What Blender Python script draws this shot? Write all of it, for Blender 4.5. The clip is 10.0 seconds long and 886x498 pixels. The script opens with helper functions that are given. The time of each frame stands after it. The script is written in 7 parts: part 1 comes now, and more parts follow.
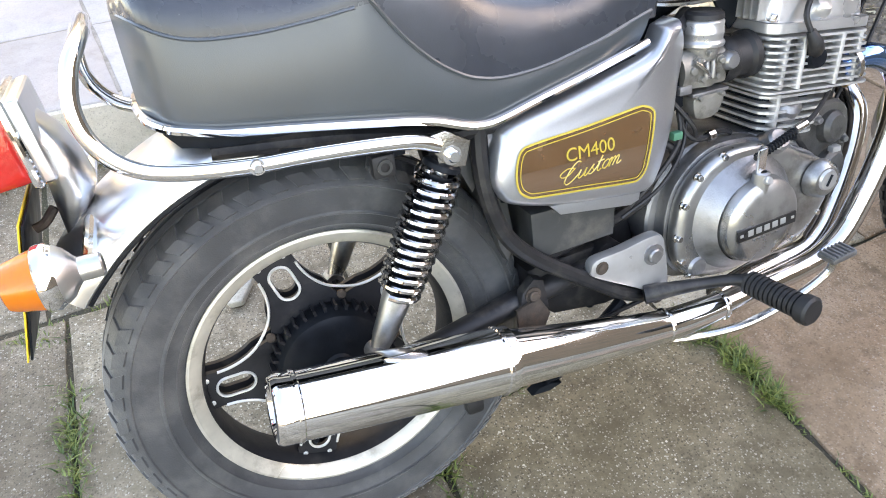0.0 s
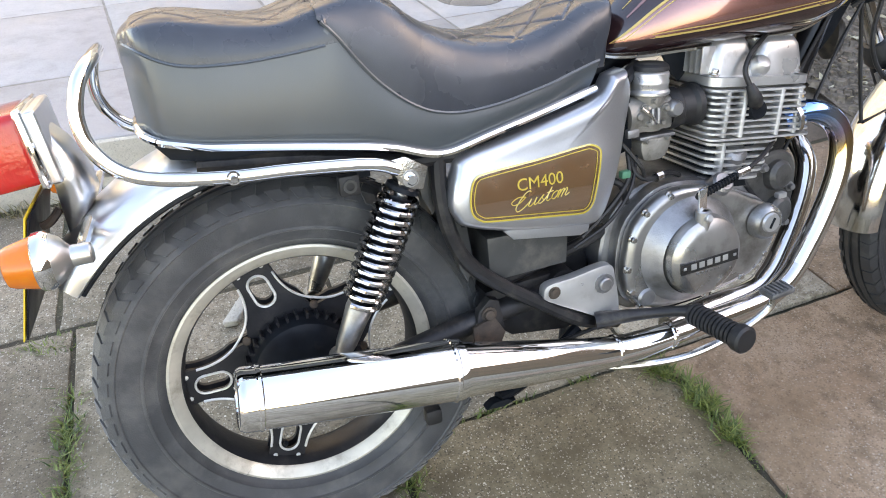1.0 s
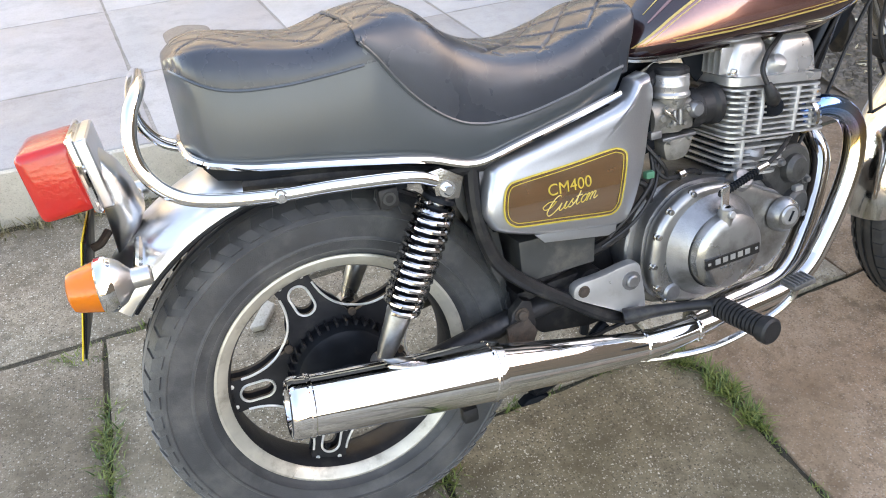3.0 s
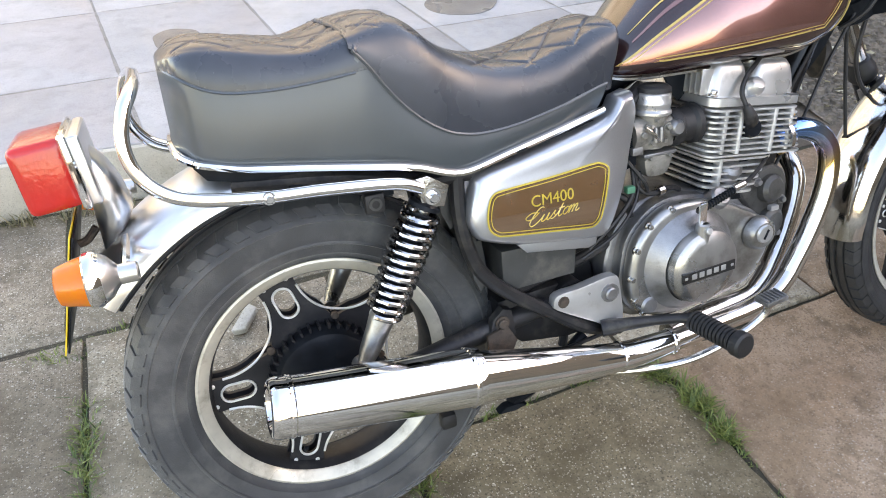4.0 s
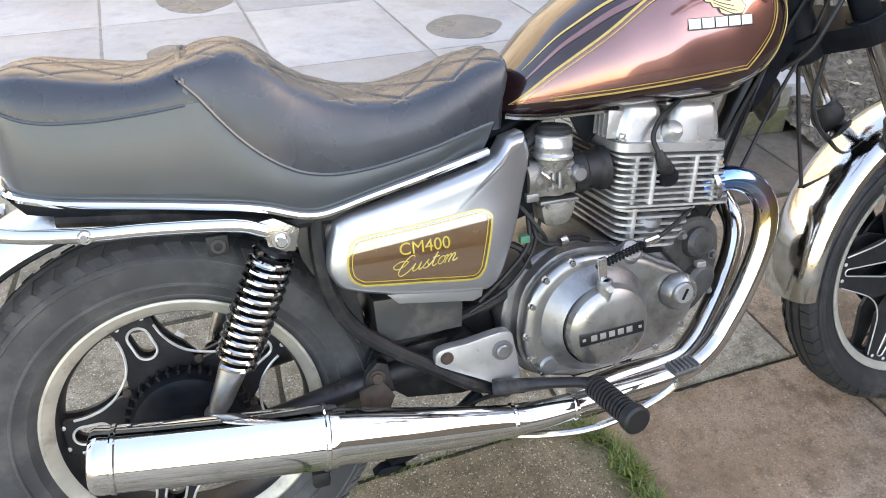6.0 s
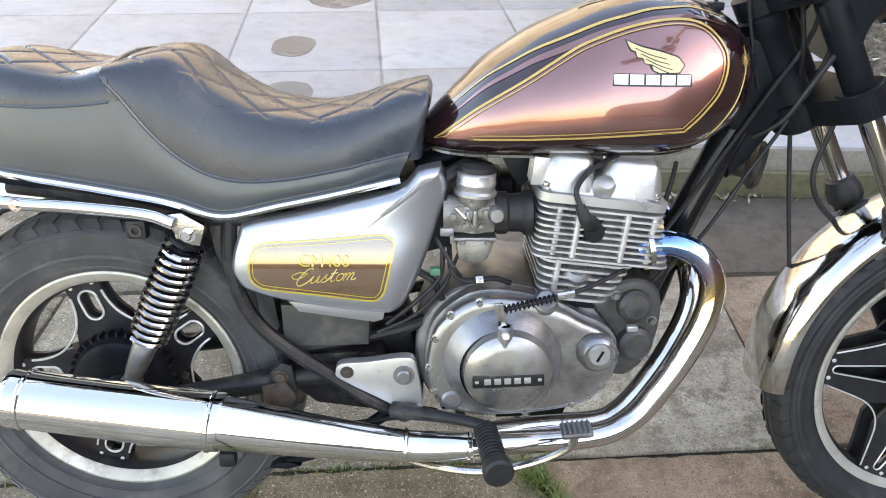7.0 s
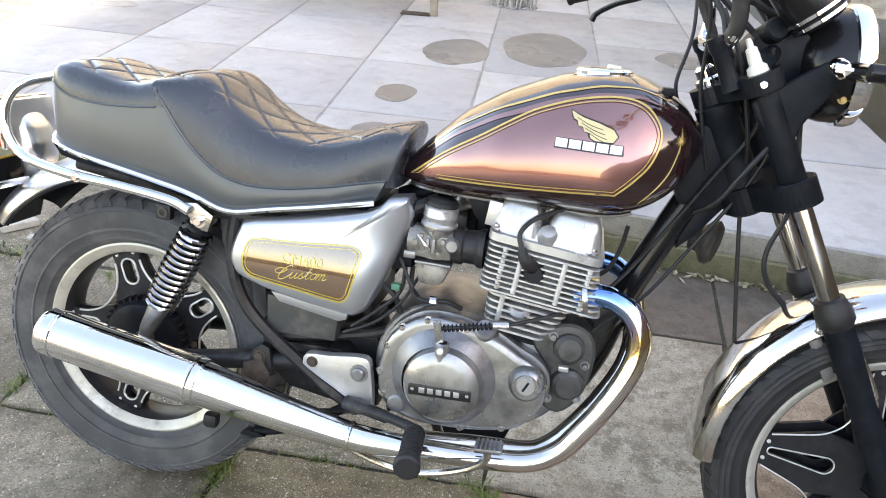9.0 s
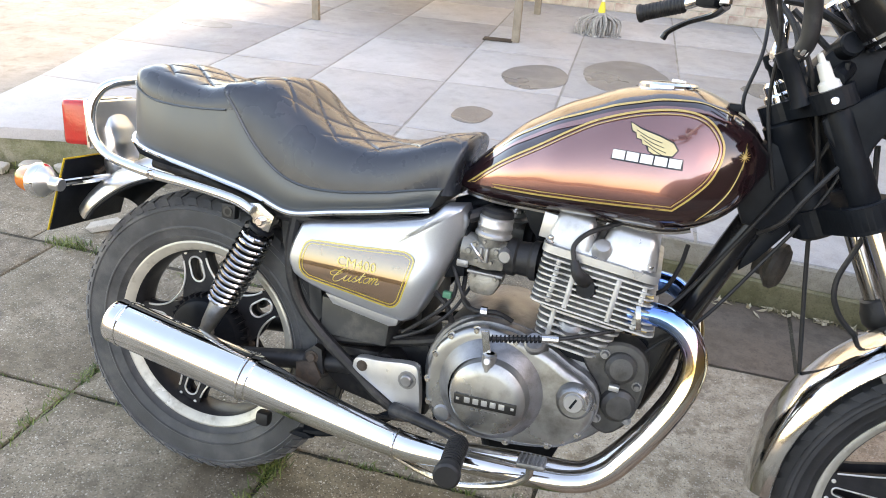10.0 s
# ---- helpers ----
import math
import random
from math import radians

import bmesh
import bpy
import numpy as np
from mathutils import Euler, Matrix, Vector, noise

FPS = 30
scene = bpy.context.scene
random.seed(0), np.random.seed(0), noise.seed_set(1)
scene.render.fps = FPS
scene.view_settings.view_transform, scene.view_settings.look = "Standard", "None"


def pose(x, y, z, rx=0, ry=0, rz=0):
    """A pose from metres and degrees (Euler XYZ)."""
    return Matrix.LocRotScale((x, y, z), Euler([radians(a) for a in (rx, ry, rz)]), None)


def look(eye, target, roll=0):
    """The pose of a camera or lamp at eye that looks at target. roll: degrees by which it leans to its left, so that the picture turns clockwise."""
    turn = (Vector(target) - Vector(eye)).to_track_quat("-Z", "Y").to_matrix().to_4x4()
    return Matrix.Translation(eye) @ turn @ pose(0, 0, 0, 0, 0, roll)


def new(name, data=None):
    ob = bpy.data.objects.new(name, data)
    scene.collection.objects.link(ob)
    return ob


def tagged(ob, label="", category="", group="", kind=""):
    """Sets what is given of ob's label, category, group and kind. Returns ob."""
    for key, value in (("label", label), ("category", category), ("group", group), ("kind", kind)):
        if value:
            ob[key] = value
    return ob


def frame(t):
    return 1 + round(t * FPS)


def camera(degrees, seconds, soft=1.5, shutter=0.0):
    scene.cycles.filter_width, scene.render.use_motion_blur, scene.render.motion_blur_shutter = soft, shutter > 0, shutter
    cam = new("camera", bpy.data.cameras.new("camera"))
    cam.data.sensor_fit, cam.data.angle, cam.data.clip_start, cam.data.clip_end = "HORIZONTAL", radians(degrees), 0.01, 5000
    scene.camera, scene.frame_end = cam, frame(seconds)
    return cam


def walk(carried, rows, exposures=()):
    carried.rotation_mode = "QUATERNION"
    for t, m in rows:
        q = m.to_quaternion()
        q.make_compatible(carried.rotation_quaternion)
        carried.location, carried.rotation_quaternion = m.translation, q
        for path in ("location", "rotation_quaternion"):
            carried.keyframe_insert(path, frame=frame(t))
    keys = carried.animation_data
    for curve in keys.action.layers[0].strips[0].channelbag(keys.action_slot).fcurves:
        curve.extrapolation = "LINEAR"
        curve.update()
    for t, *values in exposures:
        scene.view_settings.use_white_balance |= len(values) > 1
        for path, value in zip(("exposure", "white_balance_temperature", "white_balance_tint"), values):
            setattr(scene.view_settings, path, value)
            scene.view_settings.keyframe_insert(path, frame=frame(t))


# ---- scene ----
cam = camera(61.9, 10.0, soft=1.0)
PATH = [
    (0, (-0.1363, -0.7170, 1.1584), (0.3689, 0.4952, 0.0541), -1.5),
    (0.5, (-0.1094, -0.7937, 1.1687), (0.3963, 0.4365, 0.0849), -1.7),
    (1, (-0.0932, -0.8650, 1.1755), (0.3905, 0.4467, 0.1802), -0.4),
    (1.5, (-0.0895, -0.8913, 1.1884), (0.3731, 0.4100, 0.1708), -2.6),
    (2, (-0.1197, -0.8703, 1.1901), (0.3518, 0.4333, 0.1785), -3),
    (2.5, (-0.1556, -0.8451, 1.2081), (0.3153, 0.4465, 0.1819), -3.2),
    (3.8, (-0.1546, -0.8730, 1.2279), (0.3773, 0.4164, 0.2282), 0.5),
    (4, (-0.1659, -0.8733, 1.2270), (0.3680, 0.4175, 0.2308), 0.6),
    (4.5, (-0.1588, -0.8715, 1.2227), (0.3635, 0.4232, 0.2257), -0.6),
    (5, (-0.1390, -0.8654, 1.2261), (0.4026, 0.4530, 0.2703), -2.2),
    (5.5, (-0.0471, -0.9052, 1.2253), (0.4906, 0.4517, 0.3218), -1.4),
    (6, (0.1389, -0.8692, 1.2124), (0.5614, 0.4863, 0.2480), 0.4),
    (6.2, (0.2314, -0.8625, 1.2159), (0.6358, 0.5082, 0.2651), 0.2),
    (7.3, (0.5915, -0.9422, 1.2665), (0.5525, 0.4631, 0.2823), 1.1),
    (7.5, (0.6017, -0.9374, 1.2613), (0.5817, 0.4474, 0.2480), 1.2),
    (8, (0.6233, -0.9581, 1.2536), (0.5780, 0.4729, 0.3072), 2.2),
    (8.5, (0.7939, -1.0474, 1.2999), (0.5495, 0.3468, 0.3286), 3.4),
    (9, (0.8276, -1.0758, 1.3137), (0.5628, 0.3849, 0.4522), 4.2),
    (9.2, (0.8214, -1.0812, 1.3202), (0.5360, 0.4000, 0.5020), 5.4),
    (9.5, (0.8121, -1.0894, 1.3300), (0.4771, 0.3487, 0.4548), 3.5),
    (10, (0.8756, -1.0791, 1.2854), (0.4260, 0.3629, 0.4711), 3.6),
]
walk(cam, [(t, look(eye, target, roll)) for t, eye, target, roll in PATH], [(0.0, 3.29, 9000, 20), (0.5, 3.30, 9000, 20), (1.0, 2.95, 9000, 20), (4.5, 2.98, 9200, 20), (8.0, 2.92, 9000, 19), (8.5, 2.95, 9000, 19), (10.0, 2.80, 9300, 20)])

# ---- world and light ----
world = bpy.data.worlds.new("sky")
scene.world = world
world.use_nodes = True
wn = world.node_tree
wn.nodes.clear()
sky = wn.nodes.new("ShaderNodeTexSky")
sky.sky_type, sky.sun_disc = "NISHITA", False
SUN_EL, SUN_AZ = 22.0, 114.0
sky.sun_elevation, sky.sun_rotation = radians(SUN_EL), radians(SUN_AZ)
sky.air_density, sky.dust_density, sky.ozone_density = 1.0, 0.8, 1.5
back = wn.nodes.new("ShaderNodeBackground")
back.inputs["Strength"].default_value = 0.15
wout = wn.nodes.new("ShaderNodeOutputWorld")
wn.links.new(sky.outputs[0], back.inputs[0])
wn.links.new(back.outputs[0], wout.inputs[0])
sun = new("sun", bpy.data.lights.new("sun", "SUN"))
sun.data.energy, sun.data.angle, sun.data.color = 2.0, radians(1.5), (1.0, 0.92, 0.80)
ax, el = radians(SUN_AZ), radians(SUN_EL)
sun.matrix_world = look((0, 0, 0), (-math.sin(ax) * math.cos(el), -math.cos(ax) * math.cos(el), -math.sin(el)))


# ---- materials ----
def material(name, color, rough=0.5, metal=0.0, vary=0.15, scale=30.0, bump=0.0, bump_scale=200.0,
             coat=0.0, dirt=None, dirt_amount=0.3, dirt_scale=6.0, spec=0.5, rough_vary=0.1, island=0.0):
    m = bpy.data.materials.new(name)
    m.use_nodes = True
    n, l = m.node_tree.nodes, m.node_tree.links
    b = n["Principled BSDF"]
    co = n.new("ShaderNodeTexCoord")
    t1 = n.new("ShaderNodeTexNoise")
    t1.inputs["Scale"].default_value, t1.inputs["Detail"].default_value = scale, 6.0
    l.new(co.outputs["Object"], t1.inputs["Vector"])
    mp = n.new("ShaderNodeMapRange")
    mp.inputs[1].default_value, mp.inputs[2].default_value = 0.3, 0.7
    mp.inputs[3].default_value, mp.inputs[4].default_value = 1 - vary, 1 + vary
    l.new(t1.outputs[0], mp.inputs[0])
    mul = n.new("ShaderNodeMix")
    mul.data_type, mul.blend_type = "RGBA", "MULTIPLY"
    mul.inputs[0].default_value = 1.0
    mul.inputs[6].default_value = (*color, 1)
    l.new(mp.outputs[0], mul.inputs[7])
    last = mul.outputs[2]
    if dirt:
        t2 = n.new("ShaderNodeTexNoise")
        t2.inputs["Scale"].default_value, t2.inputs["Detail"].default_value = dirt_scale, 8.0
        t2.inputs["Roughness"].default_value = 0.65
        l.new(co.outputs["Object"], t2.inputs["Vector"])
        rp = n.new("ShaderNodeMapRange")
        rp.inputs[1].default_value, rp.inputs[2].default_value = 0.62 - 0.3 * dirt_amount, 0.8 - 0.2 * dirt_amount
        rp.inputs[3].default_value, rp.inputs[4].default_value = 0.0, min(1.0, 0.5 + dirt_amount)
        l.new(t2.outputs[0], rp.inputs[0])
        mx = n.new("ShaderNodeMix")
        mx.data_type = "RGBA"
        l.new(rp.outputs[0], mx.inputs[0])
        l.new(last, mx.inputs[6])
        mx.inputs[7].default_value = (*dirt, 1)
        last = mx.outputs[2]
    if island:
        oi = n.new("ShaderNodeObjectInfo")
        mi = n.new("ShaderNodeMapRange")
        mi.inputs[3].default_value, mi.inputs[4].default_value = 1 - island, 1 + island
        l.new(oi.outputs["Random"], mi.inputs[0])
        m3 = n.new("ShaderNodeMix")
        m3.data_type, m3.blend_type = "RGBA", "MULTIPLY"
        m3.inputs[0].default_value = 1.0
        l.new(last, m3.inputs[6])
        l.new(mi.outputs[0], m3.inputs[7])
        last = m3.outputs[2]
    l.new(last, b.inputs["Base Color"])
    b.inputs["Metallic"].default_value = metal
    b.inputs["Specular IOR Level"].default_value = spec
    b.inputs["Coat Weight"].default_value = coat
    b.inputs["Coat Roughness"].default_value = 0.04
    rr = n.new("ShaderNodeMapRange")
    rr.inputs[1].default_value, rr.inputs[2].default_value = 0.3, 0.7
    rr.inputs[3].default_value, rr.inputs[4].default_value = max(0.0, rough - rough_vary), min(1.0, rough + rough_vary)
    t3 = n.new("ShaderNodeTexNoise")
    t3.inputs["Scale"].default_value, t3.inputs["Detail"].default_value = scale * 0.4, 5.0
    l.new(co.outputs["Object"], t3.inputs["Vector"])
    l.new(t3.outputs[0], rr.inputs[0])
    l.new(rr.outputs[0], b.inputs["Roughness"])
    if bump:
        t4 = n.new("ShaderNodeTexNoise")
        t4.inputs["Scale"].default_value, t4.inputs["Detail"].default_value = bump_scale, 4.0
        l.new(co.outputs["Object"], t4.inputs["Vector"])
        bp = n.new("ShaderNodeBump")
        bp.inputs["Strength"].default_value, bp.inputs["Distance"].default_value = bump, 0.002
        l.new(t4.outputs[0], bp.inputs["Height"])
        l.new(bp.outputs[0], b.inputs["Normal"])
    return m


CHROME = material("chrome", (0.87, 0.875, 0.88), 0.05, 1.0, 0.03, 20, dirt=(0.5, 0.46, 0.40), dirt_amount=0.03, dirt_scale=9, rough_vary=0.02)
DARK_CAST = material("oily_dark_casting", (0.085, 0.083, 0.08), 0.40, 0.5, 0.2, 40, 0.3, 300, dirt=(0.03, 0.028, 0.025), dirt_amount=0.4, dirt_scale=25)
HAZY_CHROME = material("hazed_chrome", (0.66, 0.65, 0.63), 0.08, 1.0, 0.05, 20, 0.05, 300, dirt=(0.34, 0.27, 0.20), dirt_amount=0.15, dirt_scale=30, rough_vary=0.04)
# base colour darkened to stand in for dark reflections in the fork tubes
FORK_CHROME = material("grimy_fork_chrome", (0.36, 0.35, 0.34), 0.14, 1.0, 0.1, 30, dirt=(0.14, 0.10, 0.07), dirt_amount=0.2, dirt_scale=20)
SATIN_CHROME = material("dulled_chrome", (0.70, 0.705, 0.71), 0.32, 1.0, 0.05, 20, 0.06, 300, dirt=(0.45, 0.40, 0.34), dirt_amount=0.12, dirt_scale=16, rough_vary=0.05)
SPOKE_EDGE = material("machined_edge", (0.78, 0.77, 0.74), 0.35, 0.6, 0.08, 60)
CHROME_WORN = material("worn_chrome", (0.60, 0.59, 0.57), 0.22, 1.0, 0.15, 40, 0.2, 300, dirt=(0.25, 0.17, 0.11), dirt_amount=0.3, dirt_scale=40)
PIPE = material("heat_tinted_pipe", (0.66, 0.64, 0.62), 0.10, 1.0, 0.08, 20, dirt=(0.36, 0.30, 0.23), dirt_amount=0.2, dirt_scale=14)
CAST = material("cast_aluminium", (0.29, 0.29, 0.295), 0.38, 0.8, 0.20, 26, 0.3, 420, dirt=(0.085, 0.08, 0.07), dirt_amount=0.42, dirt_scale=12)
CAST_BRIGHT = material("bright_cast_aluminium", (0.52, 0.52, 0.515), 0.34, 0.7, 0.10, 30, 0.05, 500, dirt=(0.26, 0.24, 0.21), dirt_amount=0.24, dirt_scale=18)
POLISHED = material("brushed_aluminium", (0.39, 0.39, 0.385), 0.30, 0.9, 0.16, 18, 0.10, 500, dirt=(0.14, 0.13, 0.115), dirt_amount=0.36, dirt_scale=11)
DUSTY = material("dusty_grey_plastic", (0.045, 0.047, 0.046), 0.32, 0.0, 0.25, 12, 0.1, 200, dirt=(0.15, 0.14, 0.12), dirt_amount=0.28, dirt_scale=14)
FIN = material("fin_aluminium", (0.55, 0.55, 0.54), 0.42, 0.6, 0.15, 60, 0.2, 400, dirt=(0.12, 0.11, 0.10), dirt_amount=0.25, dirt_scale=22)
GRIMY = material("grimy_cast", (0.27, 0.26, 0.235), 0.42, 0.6, 0.2, 40, 0.3, 300, dirt=(0.08, 0.07, 0.055), dirt_amount=0.4, dirt_scale=30)
SPRING = material("dark_chrome_spring", (0.52, 0.52, 0.53), 0.14, 1.0, 0.15, 40, dirt=(0.14, 0.12, 0.10), dirt_amount=0.2, dirt_scale=30)
RIM_DULL = material("dulled_alloy_rim", (0.48, 0.46, 0.40), 0.40, 0.35, 0.1, 30, dirt=(0.18, 0.16, 0.13), dirt_amount=0.25, dirt_scale=22)
RIM = material("cream_alloy_rim", (0.54, 0.505, 0.425), 0.36, 0.35, 0.12, 30, dirt=(0.22, 0.19, 0.145), dirt_amount=0.32, dirt_scale=22)
BLACK = material("black_paint", (0.008, 0.010, 0.013), 0.40, 0.0, 0.3, 40, 0.15, 200, dirt=(0.030, 0.029, 0.028), dirt_amount=0.08, dirt_scale=22, spec=0.14)
# frame black raised and mottled paler to stand in for lens haze
HAZE_BLACK = material("dusty_black_frame_paint", (0.015, 0.015, 0.016), 0.42, 0.0, 0.3, 40, 0.15, 200, dirt=(0.075, 0.068, 0.058), dirt_amount=0.32, dirt_scale=22, spec=0.35)
BLACK_GLOSS = material("gloss_black_paint", (0.008, 0.008, 0.009), 0.22, 0.0, 0.2, 20, dirt=(0.04, 0.036, 0.032), dirt_amount=0.12, dirt_scale=25, spec=0.35)
SPOKE = material("black_spoke_paint", (0.02, 0.02, 0.022), 0.42, 0.0, 0.25, 40, 0.15, 250, dirt=(0.06, 0.055, 0.05), dirt_amount=0.22, dirt_scale=18, spec=0.22)
RUBBER = material("tyre_rubber", (0.043, 0.045, 0.047), 0.55, 0.0, 0.25, 18, 0.3, 500, dirt=(0.105, 0.103, 0.095), dirt_amount=0.42, dirt_scale=9)
RUBBER_DARK = material("dark_tyre_rubber", (0.020, 0.021, 0.023), 0.58, 0.0, 0.25, 18, 0.4, 500, dirt=(0.075, 0.072, 0.066), dirt_amount=0.3, dirt_scale=12)
RUBBER_SOFT = material("black_rubber", (0.011, 0.011, 0.012), 0.55, 0.0, 0.2, 60, 0.2, 300, dirt=(0.06, 0.055, 0.05), dirt_amount=0.15, dirt_scale=30)
VINYL = material("black_vinyl", (0.032, 0.043, 0.050), 0.34, 0.0, 0.14, 7, 0.10, 900, coat=0.40, spec=0.8, rough_vary=0.06)
VINYL.node_tree.nodes["Principled BSDF"].inputs["Coat Roughness"].default_value = 0.25
VINYL.node_tree.nodes["Principled BSDF"].inputs["Sheen Weight"].default_value = 0.09
RUBBER.node_tree.nodes["Principled BSDF"].inputs["Sheen Weight"].default_value = 0.22
VINYL_TOP = material("quilted_black_vinyl", (0.030, 0.036, 0.046), 0.28, 0.0, 0.08, 50, 0.10, 800, coat=0.10, spec=0.6, rough_vary=0.05)
SILVER = material("silver_paint", (0.44, 0.46, 0.485), 0.34, 0.85, 0.03, 400, 0.0, coat=0.6, rough_vary=0.02)
BROWN = material("brown_enamel", (0.12, 0.056, 0.020), 0.20, 0.1, 0.08, 100, coat=1.0, dirt=(0.2, 0.13, 0.07), dirt_amount=0.04)
BROWN.node_tree.nodes["Principled BSDF"].inputs["Coat IOR"].default_value = 2.3
MAROON = material("dark_maroon_paint", (0.020, 0.007, 0.008), 0.14, 0.0, 0.1, 60, coat=1.0)
BRONZE = material("copper_metallic_paint", (0.31, 0.138, 0.120), 0.25, 0.85, 0.03, 500, coat=1.0, rough_vary=0.02)
BRONZE.node_tree.nodes["Principled BSDF"].inputs["Coat IOR"].default_value = 1.8
GOLD = material("gold_stripe", (0.52, 0.36, 0.11), 0.35, 0.2, 0.06, 100, coat=0.5)
YELLOW = material("yellow_stripe", (0.52, 0.39, 0.05), 0.35, 0.1, 0.06, 100, coat=0.8)
YELLOW.node_tree.nodes["Principled BSDF"].inputs["Coat IOR"].default_value = 2.0
PALE_GOLD = material("pale_gold_emblem", (0.66, 0.55, 0.30), 0.35, 0.3, 0.06, 60)
WHITE = material("white_emblem", (0.78, 0.78, 0.76), 0.35, 0.0, 0.04, 60)
EMBLEM_BLACK = material("emblem_black", (0.012, 0.012, 0.012), 0.3, 0.0, 0.1, 60)
DULL_SILVER = material("emblem_silver", (0.45, 0.45, 0.44), 0.35, 0.6, 0.1, 60)
RUST = material("rusty_steel", (0.060, 0.045, 0.034), 0.7, 0.2, 0.35, 60, 0.5, 200, dirt=(0.11, 0.065, 0.04), dirt_amount=0.35, dirt_scale=30)
HORN = material("weathered_horn", (0.028, 0.024, 0.020), 0.6, 0.2, 0.4, 60, 0.4, 200, dirt=(0.075, 0.06, 0.045), dirt_amount=0.4, dirt_scale=30)
BRASS = material("brass_nut", (0.50, 0.36, 0.16), 0.4, 0.8, 0.2, 60)
WHITE_PLASTIC = material("white_plastic", (0.74, 0.73, 0.68), 0.4, 0.0, 0.05, 60)
PLATE_YELLOW = material("plate_yellow", (0.70, 0.50, 0.04), 0.4, 0.0, 0.05, 60)


def lens(name, color, rough=0.12):
    m = material(name, color, rough, 0.0, 0.06, 40, 0.25, 160, coat=0.35)
    b = m.node_tree.nodes["Principled BSDF"]
    b.inputs["Subsurface Weight"].default_value = 0.25
    b.inputs["Subsurface Radius"].default_value = (0.03, 0.006, 0.004)
    return m


RED_LENS = lens("red_lens", (0.50, 0.022, 0.018))
AMBER_LENS = lens("amber_lens", (0.62, 0.150, 0.006))


def concrete(name, c1, c2, c3, wet=0.0, rough=0.85, speck=(0.55, 0.53, 0.48), grain=1.0, stain=0.0):
    """Cast concrete with exposed stones, broad stains and, where wet is set, darker glossy patches."""
    m = bpy.data.materials.new(name)
    m.use_nodes = True
    n, l = m.node_tree.nodes, m.node_tree.links
    b = n["Principled BSDF"]
    geo = n.new("ShaderNodeNewGeometry")
    oi = n.new("ShaderNodeObjectInfo")
    def noise_tex(scale, detail=6.0, rough_=0.6):
        t = n.new("ShaderNodeTexNoise")
        t.inputs["Scale"].default_value, t.inputs["Detail"].default_value, t.inputs["Roughness"].default_value = scale, detail, rough_
        l.new(geo.outputs["Position"], t.inputs["Vector"])
        return t.outputs[0]
    def ramp(src, a, c, lo=0.0, hi=1.0):
        r = n.new("ShaderNodeMapRange")
        r.inputs[1].default_value, r.inputs[2].default_value, r.inputs[3].default_value, r.inputs[4].default_value = a, c, lo, hi
        l.new(src, r.inputs[0])
        return r.outputs[0]
    def mix(f, a, c, blend="MIX"):
        x = n.new("ShaderNodeMix")
        x.data_type, x.blend_type = "RGBA", blend
        if isinstance(f, float):
            x.inputs[0].default_value = f
        else:
            l.new(f, x.inputs[0])
        for s, v in ((6, a), (7, c)):
            if isinstance(v, tuple):
                x.inputs[s].default_value = (*v, 1)
            else:
                l.new(v, x.inputs[s])
        return x.outputs[2]
    col = mix(ramp(noise_tex(3.0), 0.38, 0.62), c1, c2)
    col = mix(ramp(noise_tex(9.0, 8.0, 0.7), 0.5, 0.68, 0.0, 0.75), col, c3)
    def stones(scale, share, size, amount):
        """Mask of single stones: some cells of a Voronoi pattern, each with a size of its own."""
        vo = n.new("ShaderNodeTexVoronoi")
        vo.inputs["Scale"].default_value = scale
        wn = n.new("ShaderNodeTexNoise")
        wn.inputs["Scale"].default_value, wn.inputs["Detail"].default_value = scale * 1.3, 2.0
        l.new(geo.outputs["Position"], wn.inputs["Vector"])
        wv = n.new("ShaderNodeVectorMath")
        wv.operation = "MULTIPLY_ADD"
        wv.inputs[1].default_value = (0.95 / scale,) * 3
        l.new(wn.outputs["Color"], wv.inputs[0])
        l.new(geo.outputs["Position"], wv.inputs[2])
        l.new(wv.outputs[0], vo.inputs["Vector"])
        sp = n.new("ShaderNodeSeparateColor")
        l.new(vo.outputs["Color"], sp.inputs[0])
        grow = ramp(sp.outputs[1], 0.0, 1.0, 0.35 * size, size)
        diff = n.new("ShaderNodeMath")
        diff.operation = "SUBTRACT"
        l.new(grow, diff.inputs[0])
        l.new(vo.outputs["Distance"], diff.inputs[1])
        body, pick = ramp(diff.outputs[0], 0.0, 0.08, 0.0, amount), ramp(sp.outputs[0], 1 - share, 1 - share + 0.02)
        mm = n.new("ShaderNodeMath")
        mm.operation = "MULTIPLY"
        l.new(body, mm.inputs[0])
        l.new(pick, mm.inputs[1])
        return mm.outputs[0]
    if stain:
        col = mix(ramp(noise_tex(14.0, 10.0, 0.72), 0.50, 0.60, 0.0, stain), col, tuple(0.75 * v for v in c3))
        col = mix(ramp(noise_tex(6.5, 3.0, 0.5), 0.60, 0.68, 0.0, 0.55 * stain), col, tuple(0.55 * v for v in c3))
        col = mix(ramp(noise_tex(5.0, 10.0, 0.75), 0.54, 0.64, 0.0, 0.7 * stain), col, c3)
    col = mix(ramp(noise_tex(26.0, 8.0, 0.75), 0.46, 0.66, 0.0, 0.55 * grain), col, tuple(0.5 * v for v in c3))
    col = mix(ramp(noise_tex(210.0, 4.0, 0.7), 0.40, 0.66, 0.0, 0.75 * grain), col, tuple(0.42 * v for v in c1))
    col = mix(stones(210.0, 0.36, 0.60, 0.85 * grain), col, tuple(0.34 * v for v in c2))
